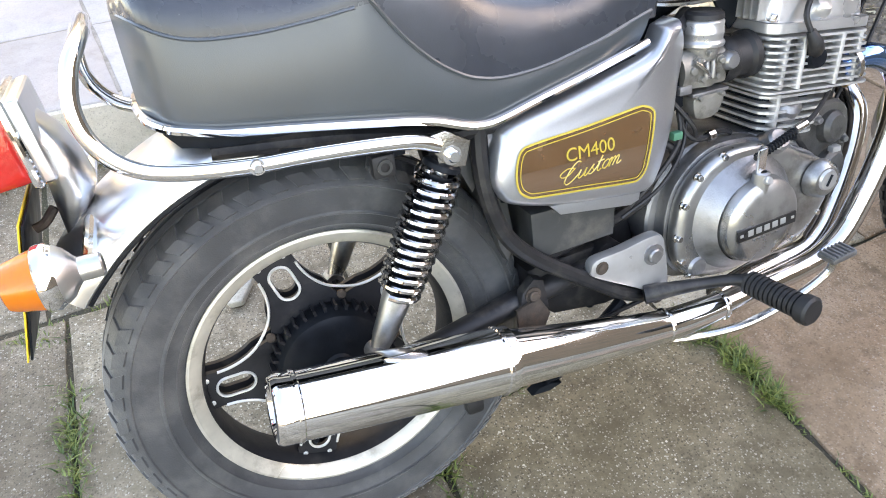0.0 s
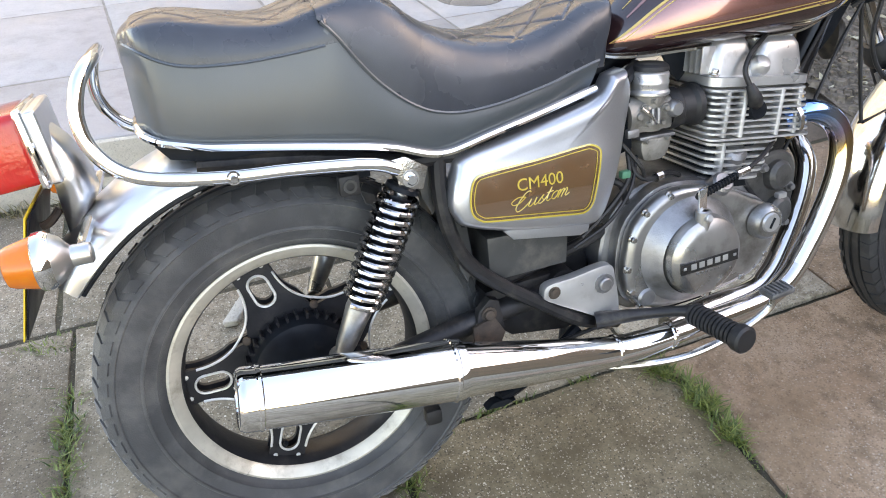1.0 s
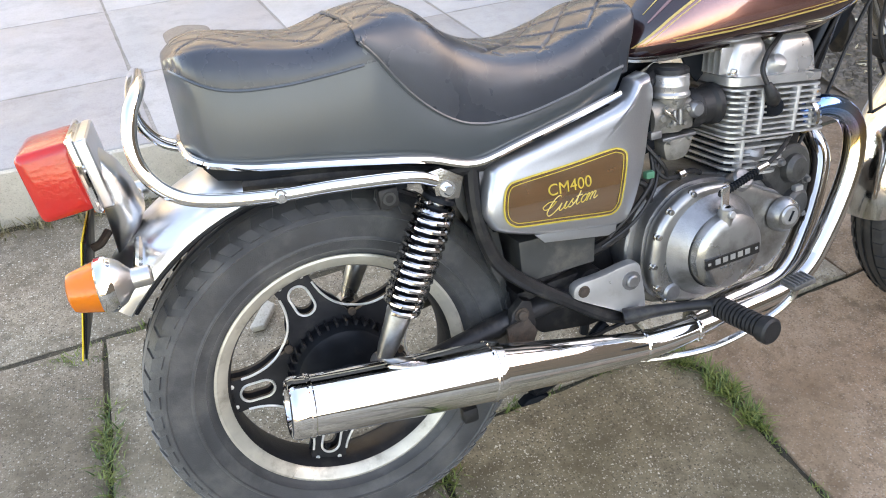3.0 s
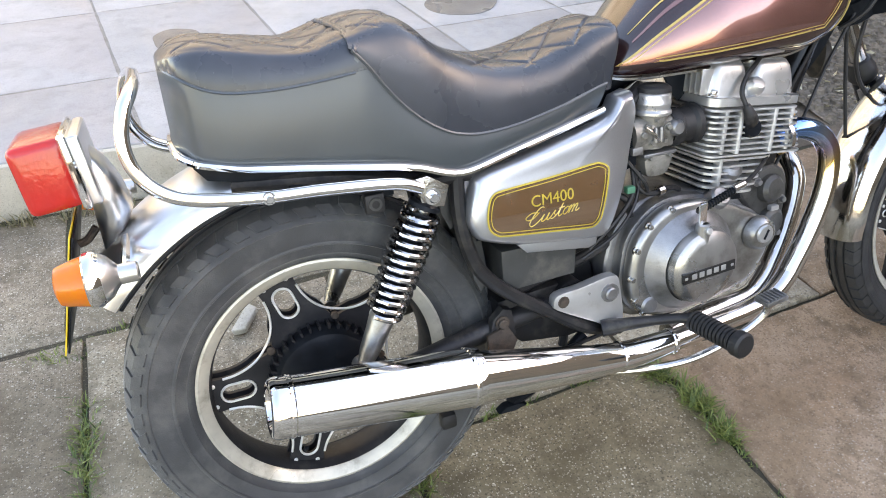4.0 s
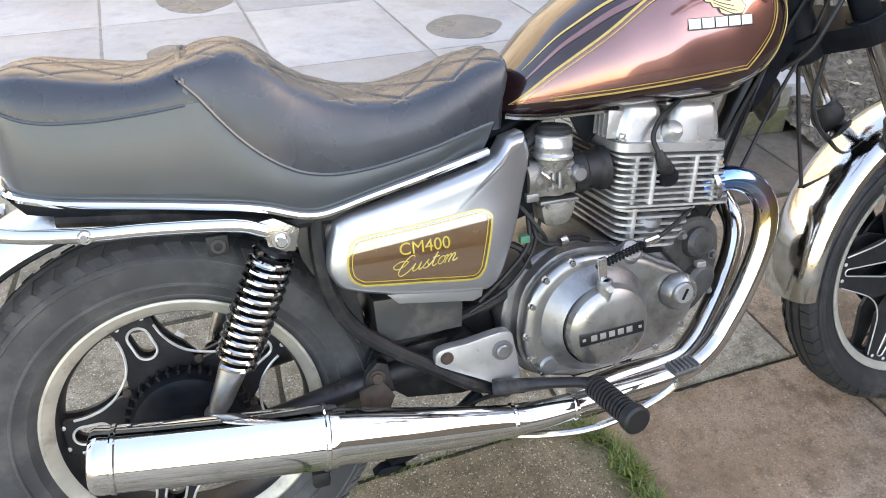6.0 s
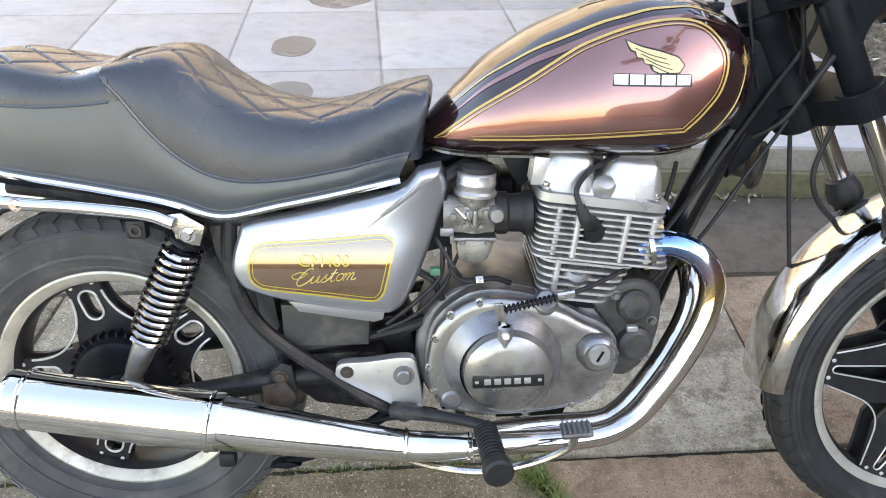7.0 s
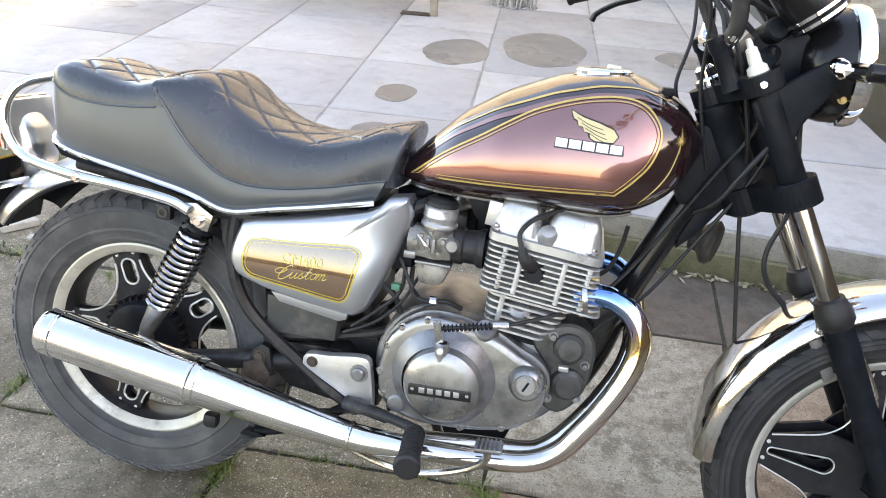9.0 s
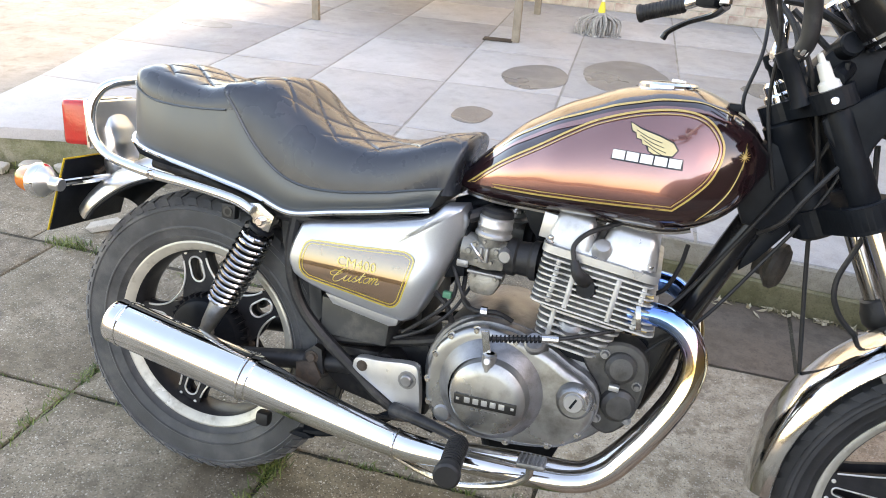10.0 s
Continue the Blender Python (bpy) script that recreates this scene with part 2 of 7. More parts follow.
    col = mix(stones(240.0, 0.34, 0.55, 0.75 * grain), col, tuple(0.8 * v for v in speck))
    col = mix(stones(120.0, 0.20, 0.42, 0.65 * grain), col, tuple(0.42 * v for v in c2))
    col = mix(stones(125.0, 0.17, 0.36, 0.9 * grain), col, speck)
    col = mix(ramp(noise_tex(1.7, 6.0, 0.65), 0.48, 0.64, 0.0, 0.60 * grain), col, tuple(0.8 * v for v in c3))
    tint = n.new("ShaderNodeMapRange")
    tint.inputs[3].default_value, tint.inputs[4].default_value = 0.82, 1.12
    l.new(oi.outputs["Random"], tint.inputs[0])
    col = mix(1.0, col, tint.outputs[0], "MULTIPLY")
    l.new(col, b.inputs["Base Color"])
    if wet:
        r = ramp(noise_tex(2.2, 3.0), 0.4, 0.62, rough, rough - wet)
        l.new(r, b.inputs["Roughness"])
    else:
        b.inputs["Roughness"].default_value = rough
    bp = n.new("ShaderNodeBump")
    bp.inputs["Strength"].default_value, bp.inputs["Distance"].default_value = 0.6, 0.003
    l.new(noise_tex(140.0, 6.0, 0.7), bp.inputs["Height"])
    l.new(bp.outputs[0], b.inputs["Normal"])
    return m


def blades(name, c1, c2):
    """Leaf blades whose colour differs from blade to blade."""
    m = material(name, c1, 0.5, 0.0, 0.3, 60)
    n, l = m.node_tree.nodes, m.node_tree.links
    g, x = n.new("ShaderNodeNewGeometry"), n.new("ShaderNodeMix")
    x.data_type = "RGBA"
    l.new(g.outputs["Random Per Island"], x.inputs[0])
    x.inputs[6].default_value, x.inputs[7].default_value = (*c1, 1), (*c2, 1)
    l.new(x.outputs[2], n["Principled BSDF"].inputs["Base Color"])
    return m


SLAB = concrete("weathered_slab", (0.375, 0.318, 0.235), (0.275, 0.230, 0.165), (0.14, 0.112, 0.070), stain=0.65, speck=(0.62, 0.58, 0.49))
SLAB_GREEN = concrete("greenish_slab", (0.30, 0.246, 0.160), (0.22, 0.180, 0.112), (0.125, 0.098, 0.053), stain=0.65, speck=(0.58, 0.53, 0.43))
SLAB_DARK = concrete("damp_dark_slab", (0.20, 0.155, 0.12), (0.16, 0.125, 0.095), (0.11, 0.085, 0.06), speck=(0.22, 0.18, 0.14), grain=0.4, stain=0.5)
SLAB_PINK = concrete("pinkish_slab", (0.425, 0.312, 0.225), (0.33, 0.222, 0.145), (0.190, 0.122, 0.070), stain=0.7, speck=(0.50, 0.43, 0.36), grain=0.75)
SLAB_PALE = concrete("pale_slab", (0.56, 0.49, 0.385), (0.44, 0.375, 0.285), (0.22, 0.17, 0.115), stain=0.9)
PATIO = concrete("patio_slab", (0.445, 0.435, 0.43), (0.395, 0.385, 0.38), (0.32, 0.31, 0.30), wet=0.3, speck=(0.56, 0.55, 0.53), grain=0.22)
PATIO_WARM = concrete("mossy_old_paving", (0.40, 0.365, 0.285), (0.34, 0.315, 0.235), (0.22, 0.21, 0.12), speck=(0.50, 0.47, 0.40), grain=0.35, stain=0.5)
KERB = concrete("kerb_concrete", (0.50, 0.465, 0.40), (0.43, 0.395, 0.33), (0.30, 0.27, 0.20), grain=0.4, stain=0.3)
KERB_PALE = concrete("pale_washed_kerb", (0.62, 0.58, 0.50), (0.55, 0.51, 0.43), (0.42, 0.38, 0.30), grain=0.35)
MOSS_PALE = concrete("mossy_pale_bank", (0.42, 0.395, 0.30), (0.34, 0.335, 0.21), (0.19, 0.205, 0.09), grain=0.6, stain=0.7)
MOSSY = concrete("mossy_kerb", (0.20, 0.18, 0.11), (0.16, 0.15, 0.085), (0.11, 0.11, 0.05), speck=(0.22, 0.21, 0.14), grain=0.5, stain=0.5)
JOINT = concrete("grey_joint_mortar", (0.34, 0.325, 0.30), (0.27, 0.26, 0.235), (0.15, 0.145, 0.12), grain=0.4)
SOIL = concrete("joint_soil", (0.075, 0.060, 0.038), (0.055, 0.058, 0.026), (0.032, 0.027, 0.020), speck=(0.2, 0.18, 0.13))
WET = concrete("wet_concrete", (0.215, 0.205, 0.195), (0.19, 0.18, 0.17), (0.17, 0.16, 0.15), wet=0.4, rough=0.6, speck=(0.23, 0.22, 0.21), grain=0.2)
GRAVEL = material("gravel_bed", (0.17, 0.14, 0.11), 0.9, 0.0, 0.45, 40, 0.8, 90, dirt=(0.075, 0.06, 0.042), dirt_amount=0.5, dirt_scale=18)
GRASS = blades("grass_blades", (0.030, 0.070, 0.012), (0.20, 0.24, 0.06))
DRY_GRASS = blades("dry_grass_and_litter", (0.08, 0.085, 0.03), (0.27, 0.22, 0.13))
BRICK = material("flaking_painted_brick", (0.46, 0.27, 0.21), 0.85, 0.0, 0.2, 14, 0.6, 120, dirt=(0.68, 0.60, 0.49), dirt_amount=0.9, dirt_scale=6, island=0.08)
DARK_BRICK = material("dark_brick", (0.10, 0.07, 0.05), 0.9, 0.0, 0.3, 10, 0.5, 60, dirt=(0.05, 0.05, 0.04), dirt_amount=0.4, dirt_scale=2)
PAINTED_BRICK = material("cream_painted_brick", (0.66, 0.61, 0.50), 0.85, 0.0, 0.12, 14, 0.6, 120, dirt=(0.36, 0.26, 0.18), dirt_amount=0.45, dirt_scale=1.6)
MORTAR = material("mortar", (0.58, 0.52, 0.43), 0.9, 0.0, 0.2, 30, 0.5, 150)
WOOD = material("weathered_table_wood", (0.30, 0.25, 0.19), 0.7, 0.0, 0.2, 20, 0.3, 120)
MOP = material("grey_mop_cotton", (0.38, 0.36, 0.33), 0.95, 0.0, 0.25, 60)
MOP_YELLOW = material("yellow_mop_socket", (0.72, 0.62, 0.05), 0.45, 0.0, 0.05, 60)


# ---- mesh helpers ----
def part(name, bm, mat, parent=None, label="", smooth=True, angle=35.0):
    me = bpy.data.meshes.new(name)
    bmesh.ops.recalc_face_normals(bm, faces=bm.faces)
    if smooth:
        lim = radians(angle)
        for f in bm.faces:
            f.smooth = True
        for e in bm.edges:
            if len(e.link_faces) == 2 and e.calc_face_angle(0.0) > lim:
                e.smooth = False
    bm.to_mesh(me)
    bm.free()
    me.materials.append(mat)
    ob = new(name, me)
    if parent:
        ob.parent = parent
    if label:
        ob["label"] = label
    return ob


def spline(points, per=8, closed=False):
    """Catmull-Rom curve through points."""
    p = [Vector(q) for q in points]
    out, k = [], len(p)
    for i in range(k if closed else k - 1):
        if closed:
            a, b, c, d = p[i - 1], p[i], p[(i + 1) % k], p[(i + 2) % k]
        else:
            b, c = p[i], p[i + 1]
            a = p[i - 1] if i else b + (b - c)
            d = p[i + 2] if i + 2 < k else c + (c - b)
        for j in range(per):
            t = j / per
            out.append(0.5 * (2 * b + (c - a) * t + (2 * a - 5 * b + 4 * c - d) * t * t + (3 * b - a - 3 * c + d) * t ** 3))
    if not closed:
        out.append(p[-1].copy())
    return out


def rings_to_bm(rings, closed_rows=True, cap=True, loop=False):
    bm = bmesh.new()
    vs = [[bm.verts.new(p) for p in r] for r in rings]
    n = len(vs[0])
    last = len(vs) if loop else len(vs) - 1
    for i in range(last):
        a, b = vs[i], vs[(i + 1) % len(vs)]
        for j in range(n if closed_rows else n - 1):
            k = (j + 1) % n
            bm.faces.new((a[j], a[k], b[k], b[j]))
    if cap and closed_rows and not loop:
        bm.faces.new(vs[0])
        bm.faces.new(list(reversed(vs[-1])))
    return bm


def tube(points, r, sides=12, per=8, smooth=True, closed=False, cap=True):
    """A round tube along points; r is one radius or one for each point."""
    if smooth:
        path = spline(points, per, closed)
    else:
        path = [Vector(q) for q in points]
    n = len(path)
    if isinstance(r, (int, float)):
        rad = [r] * n
    else:
        rad = [float(np.interp(i / max(1, n - 1) * (len(r) - 1), range(len(r)), r)) for i in range(n)]
    rings, up = [], None
    for i, p in enumerate(path):
        if closed:
            d = (path[(i + 1) % n] - path[i - 1]).normalized()
        else:
            d = (path[min(i + 1, n - 1)] - path[max(i - 1, 0)]).normalized()
        if up is None:
            up = d.orthogonal().normalized()
        up = (up - d * up.dot(d)).normalized()
        side = d.cross(up)
        rings.append([p + (up * math.cos(2 * math.pi * k / sides) + side * math.sin(2 * math.pi * k / sides)) * rad[i] for k in range(sides)])
    return rings_to_bm(rings, cap=cap, loop=closed)


def lathe(profile, origin, axis, sides=32, closed=False):
    """Turns (radius, height) pairs about an axis through origin."""
    d = Vector(axis).normalized()
    u = d.orthogonal().normalized()
    v = d.cross(u)
    o = Vector(origin)
    rings = []
    for k in range(sides):
        a = 2 * math.pi * k / sides
        e = u * math.cos(a) + v * math.sin(a)
        rings.append([o + d * h + e * max(r, 1e-5) for r, h in profile])
    bm = rings_to_bm(rings, closed_rows=closed, cap=False, loop=True)
    bmesh.ops.remove_doubles(bm, verts=bm.verts, dist=2e-5)
    return bm


def prism(outline, y0, y1, bevel=0.0, segments=2):
    """Extrudes an (x, z) outline from y0 to y1; bevels all edges."""
    bm = bmesh.new()
    a = [bm.verts.new((x, y0, z)) for x, z in outline]
    b = [bm.verts.new((x, y1, z)) for x, z in outline]
    n = len(a)
    bm.faces.new(a)
    bm.faces.new(list(reversed(b)))
    for i in range(n):
        j = (i + 1) % n
        bm.faces.new((a[i], b[i], b[j], a[j]))
    bmesh.ops.recalc_face_normals(bm, faces=bm.faces)
    if bevel:
        es = [e for e in bm.edges if abs(e.verts[0].co.y - e.verts[1].co.y) < 1e-6]
        bmesh.ops.bevel(bm, geom=es, offset=bevel, segments=segments, affect="EDGES", profile=0.6)
    return bm


def box(size, center=(0, 0, 0), bevel=0.0, m=None, segments=2):
    bm = bmesh.new()
    bmesh.ops.create_cube(bm, size=1.0)
    for v in bm.verts:
        v.co = Vector((v.co.x * size[0], v.co.y * size[1], v.co.z * size[2]))
    if bevel:
        bmesh.ops.bevel(bm, geom=bm.edges[:], offset=bevel, segments=segments, affect="EDGES", profile=0.6)
    if m:
        bmesh.ops.transform(bm, matrix=m, verts=bm.verts)
    bmesh.ops.translate(bm, vec=center, verts=bm.verts)
    return bm


def joined(*bms):
    """One bmesh out of several."""
    out = bmesh.new()
    for b in bms:
        me = bpy.data.meshes.new("scratch")
        b.to_mesh(me)
        b.free()
        out.from_mesh(me)
        bpy.data.meshes.remove(me)
    return out


def sheet(rows):
    """An open grid of points."""
    return rings_to_bm(rows, closed_rows=False, cap=False)


def bolt(parent, p, axis, r=0.007, h=0.006, mat=None, name="bolt", washer=True):
    prof = [(0, h), (r * 0.8, h), (r, h * 0.8), (r, h * 0.25)] + ([(r * 1.5, h * 0.25), (r * 1.5, 0)] if washer else [(r, 0)])
    return part(name, lathe(prof, p, axis, 12), mat or CHROME, parent)


def interp(x, table):
    return float(np.interp(x, [a for a, b in table], [b for a, b in table]))


def lettering(name, text, mat, parent, place, size, shear=0.0, depth=0.0004, bend=None, bold=0.0):
    """Raised lettering in the built-in font; place is a matrix, bend moves each point onto a surface."""
    cu = bpy.data.curves.new(name, "FONT")
    cu.body, cu.size, cu.shear, cu.extrude, cu.offset = text, size, shear, depth, bold
    cu.align_x, cu.align_y = "CENTER", "CENTER"
    ob = bpy.data.objects.new("scratch", cu)
    scene.collection.objects.link(ob)
    dg = bpy.context.evaluated_depsgraph_get()
    me = bpy.data.meshes.new_from_object(ob.evaluated_get(dg))
    bpy.data.objects.remove(ob)
    bm = bmesh.new()
    bm.from_mesh(me)
    bpy.data.meshes.remove(me)
    bmesh.ops.transform(bm, matrix=place, verts=bm.verts)
    if bend:
        for v in bm.verts:
            v.co = bend(v.co)
    return part(name, bm, mat, parent, smooth=False)


# ---- the motorcycle: x ahead, y to its left, z up along its leaning frame ----
LEAN_ANGLE = 12.84
bike = new("motorcycle")
bike.matrix_world = pose(0, 0, 0, -LEAN_ANGLE, 0, 0)
tagged(bike, "maroon and copper cruiser motorcycle with chrome trim leaning on its stand", "motorcycle")


def polar(c, r, deg):
    return (c[0] + r * math.cos(radians(deg)), c[1] + r * math.sin(radians(deg)))


def wheel_at(name, place, tyre_r, rim_r, half, base_angle, front, label):
    """A wheel about the y axis of its own empty: tyre, rim, five pressed arms, hub."""
    w = new(name)
    w.parent = bike
    w.matrix_local = place
    w["label"] = label
    s = half / 0.058
    prof = [(rim_r - 0.006, -0.034 * s), (rim_r + 0.004, -0.038 * s), (rim_r + 0.010, -0.043 * s), (rim_r + 0.013, -0.0475 * s), (rim_r + 0.015, -0.0475 * s), (rim_r + 0.030, -0.054 * s), (rim_r + 0.0315, -0.0565 * s), (rim_r + 0.034, -0.0565 * s), (rim_r + 0.036, -0.0555 * s), (rim_r + 0.05, -0.058 * s), (tyre_r - 0.036, -0.0572 * s), (tyre_r - 0.034, -0.0592 * s), (tyre_r - 0.031, -0.0585 * s),
            (tyre_r - 0.026, -0.055 * s), (tyre_r - 0.017, -0.050 * s), (tyre_r - 0.012, -0.044 * s), (tyre_r - 0.006, -0.030 * s), (tyre_r - 0.004, -0.026 * s), (tyre_r - 0.008, -0.025 * s), (tyre_r - 0.008, -0.022 * s),
            (tyre_r - 0.003, -0.021 * s), (tyre_r - 0.001, -0.006 * s), (tyre_r - 0.006, -0.005 * s), (tyre_r - 0.006, 0.0)]
    prof = prof + [(r, -y) for r, y in reversed(prof[:-1])]
    rubber = RUBBER_DARK if front else RUBBER
    tyre = part("tyre", lathe(prof, (0, 0, 0), (0, 1, 0), 96), rubber, w, "worn black tyre with dusty sidewalls")
    lugs = bmesh.new()
    n = 54
    for k in range(n):
        for sgn in (-1, 1):
            a0 = 2 * math.pi * (k + (0.5 if sgn > 0 else 0)) / n
            pts = []
            for (r, y) in ((tyre_r - 0.0246, 0.0566 * s), (tyre_r - 0.0108, 0.0474 * s), (tyre_r - 0.0022, 0.029 * s)):
                for da in (0.0, 0.62):
                    a = a0 + 2 * math.pi / n * da + (0.035 if y < 0.05 * s else 0.0) - (0.02 if y < 0.035 * s else 0.0)
                    pts.append([Vector((rr * math.cos(a), sgn * (y + dy), rr * math.sin(a))) for rr, dy in ((r + 0.0002, 0.0002), (r - 0.006, -0.004))])
            vs = [[lugs.verts.new(p) for p in q] for q in pts]
            for i in (0, 2):
                a, b, c, d = vs[i], vs[i + 1], vs[i + 3], vs[i + 2]
                lugs.faces.new((a[0], b[0], c[0], d[0]))
                lugs.faces.new((a[0], d[0], d[1], a[1]))
                lugs.faces.new((b[0], b[1], c[1], c[0]))
            lugs.faces.new((vs[0][0], vs[0][1], vs[1][1], vs[1][0]))
    part("tread", lugs, rubber, tyre, smooth=False)["kind"] = "stuff"
    face = 0.014 if front else 0.019
    rp = [(rim_r - 0.004, -0.034 * s), (rim_r, -0.037 * s), (rim_r, -0.040 * s), (rim_r - 0.004, -0.041 * s), (rim_r - 0.008, -0.039 * s), (rim_r - face, -0.034 * s), (rim_r - face - 0.003, -0.031 * s)]
    part("rim", joined(lathe(rp, (0, 0, 0), (0, 1, 0), 96), lathe([(r, -y) for r, y in rp], (0, 0, 0), (0, 1, 0), 96)), RIM_DULL if front else RIM, w, "cream coloured alloy rim")
    part("rim_well", lathe([(rim_r - face - r_, y_ * s) for r_, y_ in ((0.002, -0.0315), (0.007, -0.024), (0.010, -0.012), (0.010, 0.012), (0.007, 0.024), (0.002, 0.0315))], (0, 0, 0), (0, 1, 0), 64), SPOKE, w)
    r_out, r_hub = rim_r - face - 0.004, 0.085 if not front else 0.062
    r_min = 0.114 if not front else 0.066
    half_rim = 9.5 if not front else 8.0
    expo = 2.4 if not front else 1.15
    line_r = 0.0022 if not front else 0.0015
    pa, pb = polar((0, 0), r_out, half_rim), polar((0, 0), 0.118, 36)
    def u_curve(phi, sgn):
        if front:
            c_, s_ = math.cos(radians(abs(phi))), math.sin(radians(abs(phi)))
            dx, dz = pb[0] - pa[0], pb[1] - pa[1]
            edge_r = (pa[0] * dz - pa[1] * dx) / (c_ * dz - s_ * dx)
            return min(r_out, (edge_r ** 14 + 0.136 ** 14) ** (1 / 14))
        t = (36 - phi) / (36 - half_rim)
        return r_out - (r_out - r_min) * (1 - min(1.0, t) ** expo) ** (1 / expo)
    for side in (-1, 1):
        y0 = side * (0.020 if front else 0.012)
        for k in range(5):
            a = base_angle + 72 * k
            loop = [(r_out + 0.002, half_rim * f) for f in (-1, -0.5, 0, 0.5, 1)]
            phis = [half_rim + (36 - half_rim) * f for f in (0.02, 0.06, 0.12, 0.22, 0.36, 0.55, 0.78, 1.0)]
            loop += [(u_curve(p, 1), p) for p in phis]
            loop += [(r_hub - 0.02, p) for p in (36, 18, 0, -18, -36)]
            loop += [(u_curve(-p, -1), p) for p in [-q for q in reversed(phis)]]
            outer = [polar((0, 0), r, a + p) for r, p in loop]
            if front:
                s_in, s_out, w_in, w_out = 0.095, r_out - 0.010, 0.0165, 0.0075
            else:
                s_in, s_out, w_in, w_out = 0.118, 0.174, 0.0160, 0.0160
            slot = []
            half_turn = [math.pi * q / 9 for q in range(10)]
            slot += [(s_out - w_out + w_out * math.sin(th), -w_out * math.cos(th)) for th in half_turn]
            slot += [(s_out - w_out + (s_in + w_in - s_out + w_out) * f, w_out + (w_in - w_out) * f) for f in (0.15, 0.3, 0.45, 0.6, 0.75, 0.9)]
            slot += [(s_in + w_in - w_in * math.sin(th), w_in * math.cos(th)) for th in half_turn]
            slot += [(s_in + w_in + (s_out - w_out - s_in - w_in) * f, -w_in + (w_in - w_out) * f) for f in (0.1, 0.25, 0.4, 0.55, 0.7, 0.85)]
            ns = len(slot)
            ca, sa = math.cos(radians(a)), math.sin(radians(a))
            slot = [(r * ca - t * sa, r * sa + t * ca) for r, t in slot]
            mid = (s_in + s_out) / 2
            cx, cz = mid * ca, mid * sa
            def ang(p):
                return math.atan2(p[1] - cz, p[0] - cx)
            # resample the outer loop at the slot's own angles
            closed_outer = outer + [outer[0]]
            ring_o = []
            for sx, sz in slot:
                dx, dz = sx - cx, sz - cz
                best = None
                for (x1, z1), (x2, z2) in zip(closed_outer[:-1], closed_outer[1:]):
                    ex, ez = x2 - x1, z2 - z1
                    den = dx * ez - dz * ex
                    if abs(den) < 1e-12:
                        continue
                    tt = ((x1 - cx) * ez - (z1 - cz) * ex) / den
                    uu = ((x1 - cx) * dz - (z1 - cz) * dx) / den
                    if tt > 0 and -1e-6 <= uu <= 1 + 1e-6 and (best is None or tt < best):
                        best = tt
                best = best or 1.2
                ring_o.append((cx + dx * best, cz + dz * best))
            bm = bmesh.new()
            lay = []
            for loop2, yy in ((slot, y0 - side * 0.004), (slot, y0 + side * 0.004), (ring_o, y0 + side * 0.004), (ring_o, y0 - side * 0.004)):
                lay.append([bm.verts.new((x, yy, z)) for x, z in loop2])
            for i in range(4):
                p, q = lay[i], lay[(i + 1) % 4]
                for j in range(ns):
                    h = (j + 1) % ns
                    bm.faces.new((p[j], p[h], q[h], q[j]))
            arm = part("spoke_plate", bm, SPOKE, w, smooth=False)
            if side < 0:
                yt = y0 - 0.005
                edge = [Vector((*polar((0, 0), u_curve(p, 1), a + p), 0)) for p in phis]
                edge2 = [Vector((*polar((0, 0), u_curve(p, 1), a - p), 0)) for p in phis]
                trims = [tube([(v.x, yt, v.y) for v in e], line_r, 6, 4) for e in (edge, edge2)]
                trims.append(tube([(x, yt, z) for x, z in slot], line_r, 6, 2, closed=True))
                part("edge_line", joined(*trims), SPOKE_EDGE, arm)
                for sg in (-1, 1):
                    px, pz = polar((0, 0), r_out - 0.006, a + sg * (half_rim - 3.4))
                    bolt(arm, (px, yt + 0.002, pz), (0, -1, 0), 0.0038, 0.0032, SPOKE_EDGE, "rivet", False)
    if not front:
        hub = part("hub", lathe([(0, -0.062), (0.02, -0.062), (0.024, -0.058), (0.07, -0.055), (0.082, -0.050), (0.088, -0.040), (0.090, -0.018), (0.086, -0.010), (0.05, 0.02), (0.05, 0.06), (0.0, 0.06)], (0, 0, 0), (0, 1, 0), 48), BLACK, w, "dusty black brake drum")
        ribs = bmesh.new()
        for k in range(36):
            a = 10 * k
            b = box((0.012, 0.022, 0.004), (0, 0, 0))
            bmesh.ops.transform(b, matrix=pose(*[0.090 * math.cos(radians(a)), -0.030, 0.090 * math.sin(radians(a))], 0, -a, 0), verts=b.verts)
            ribs = joined(ribs, b)
        part("cooling_ribs", ribs, SPOKE, hub, smooth=False)
        for k in range(5):
            px, pz = polar((0, 0), 0.102, base_angle + 36 + 72 * k)
            bolt(w, (px, -0.016, pz), (0, -1, 0), 0.007, 0.006, RUST, "hub_bolt", False)
    else:
        part("hub", lathe([(0, -0.055), (0.022, -0.055), (0.03, -0.045), (0.034, -0.02), (0.075, -0.016), (0.078, -0.008), (0.03, 0.0), (0.034, 0.05), (0.0, 0.055)], (0, 0, 0), (0, 1, 0), 48), BLACK, w)
        part("brake_disc", lathe([(0.075, 0.040), (0.125, 0.040), (0.125, 0.046), (0.075, 0.046), (0.075, 0.040)], (0, 0, 0), (0, 1, 0), 64), BLACK, w, "dark steel brake disc")
    px, pz = polar((0, 0), rim_r - 0.045, base_angle + 72 * 2 - 2)
    if not front:
        part("valve", tube([(px * 1.15, 0, pz * 1.15), (px, -0.012, pz), (px * 0.93, -0.02, pz * 0.93)], 0.0042, 8, 3), BLACK, w)
    return w


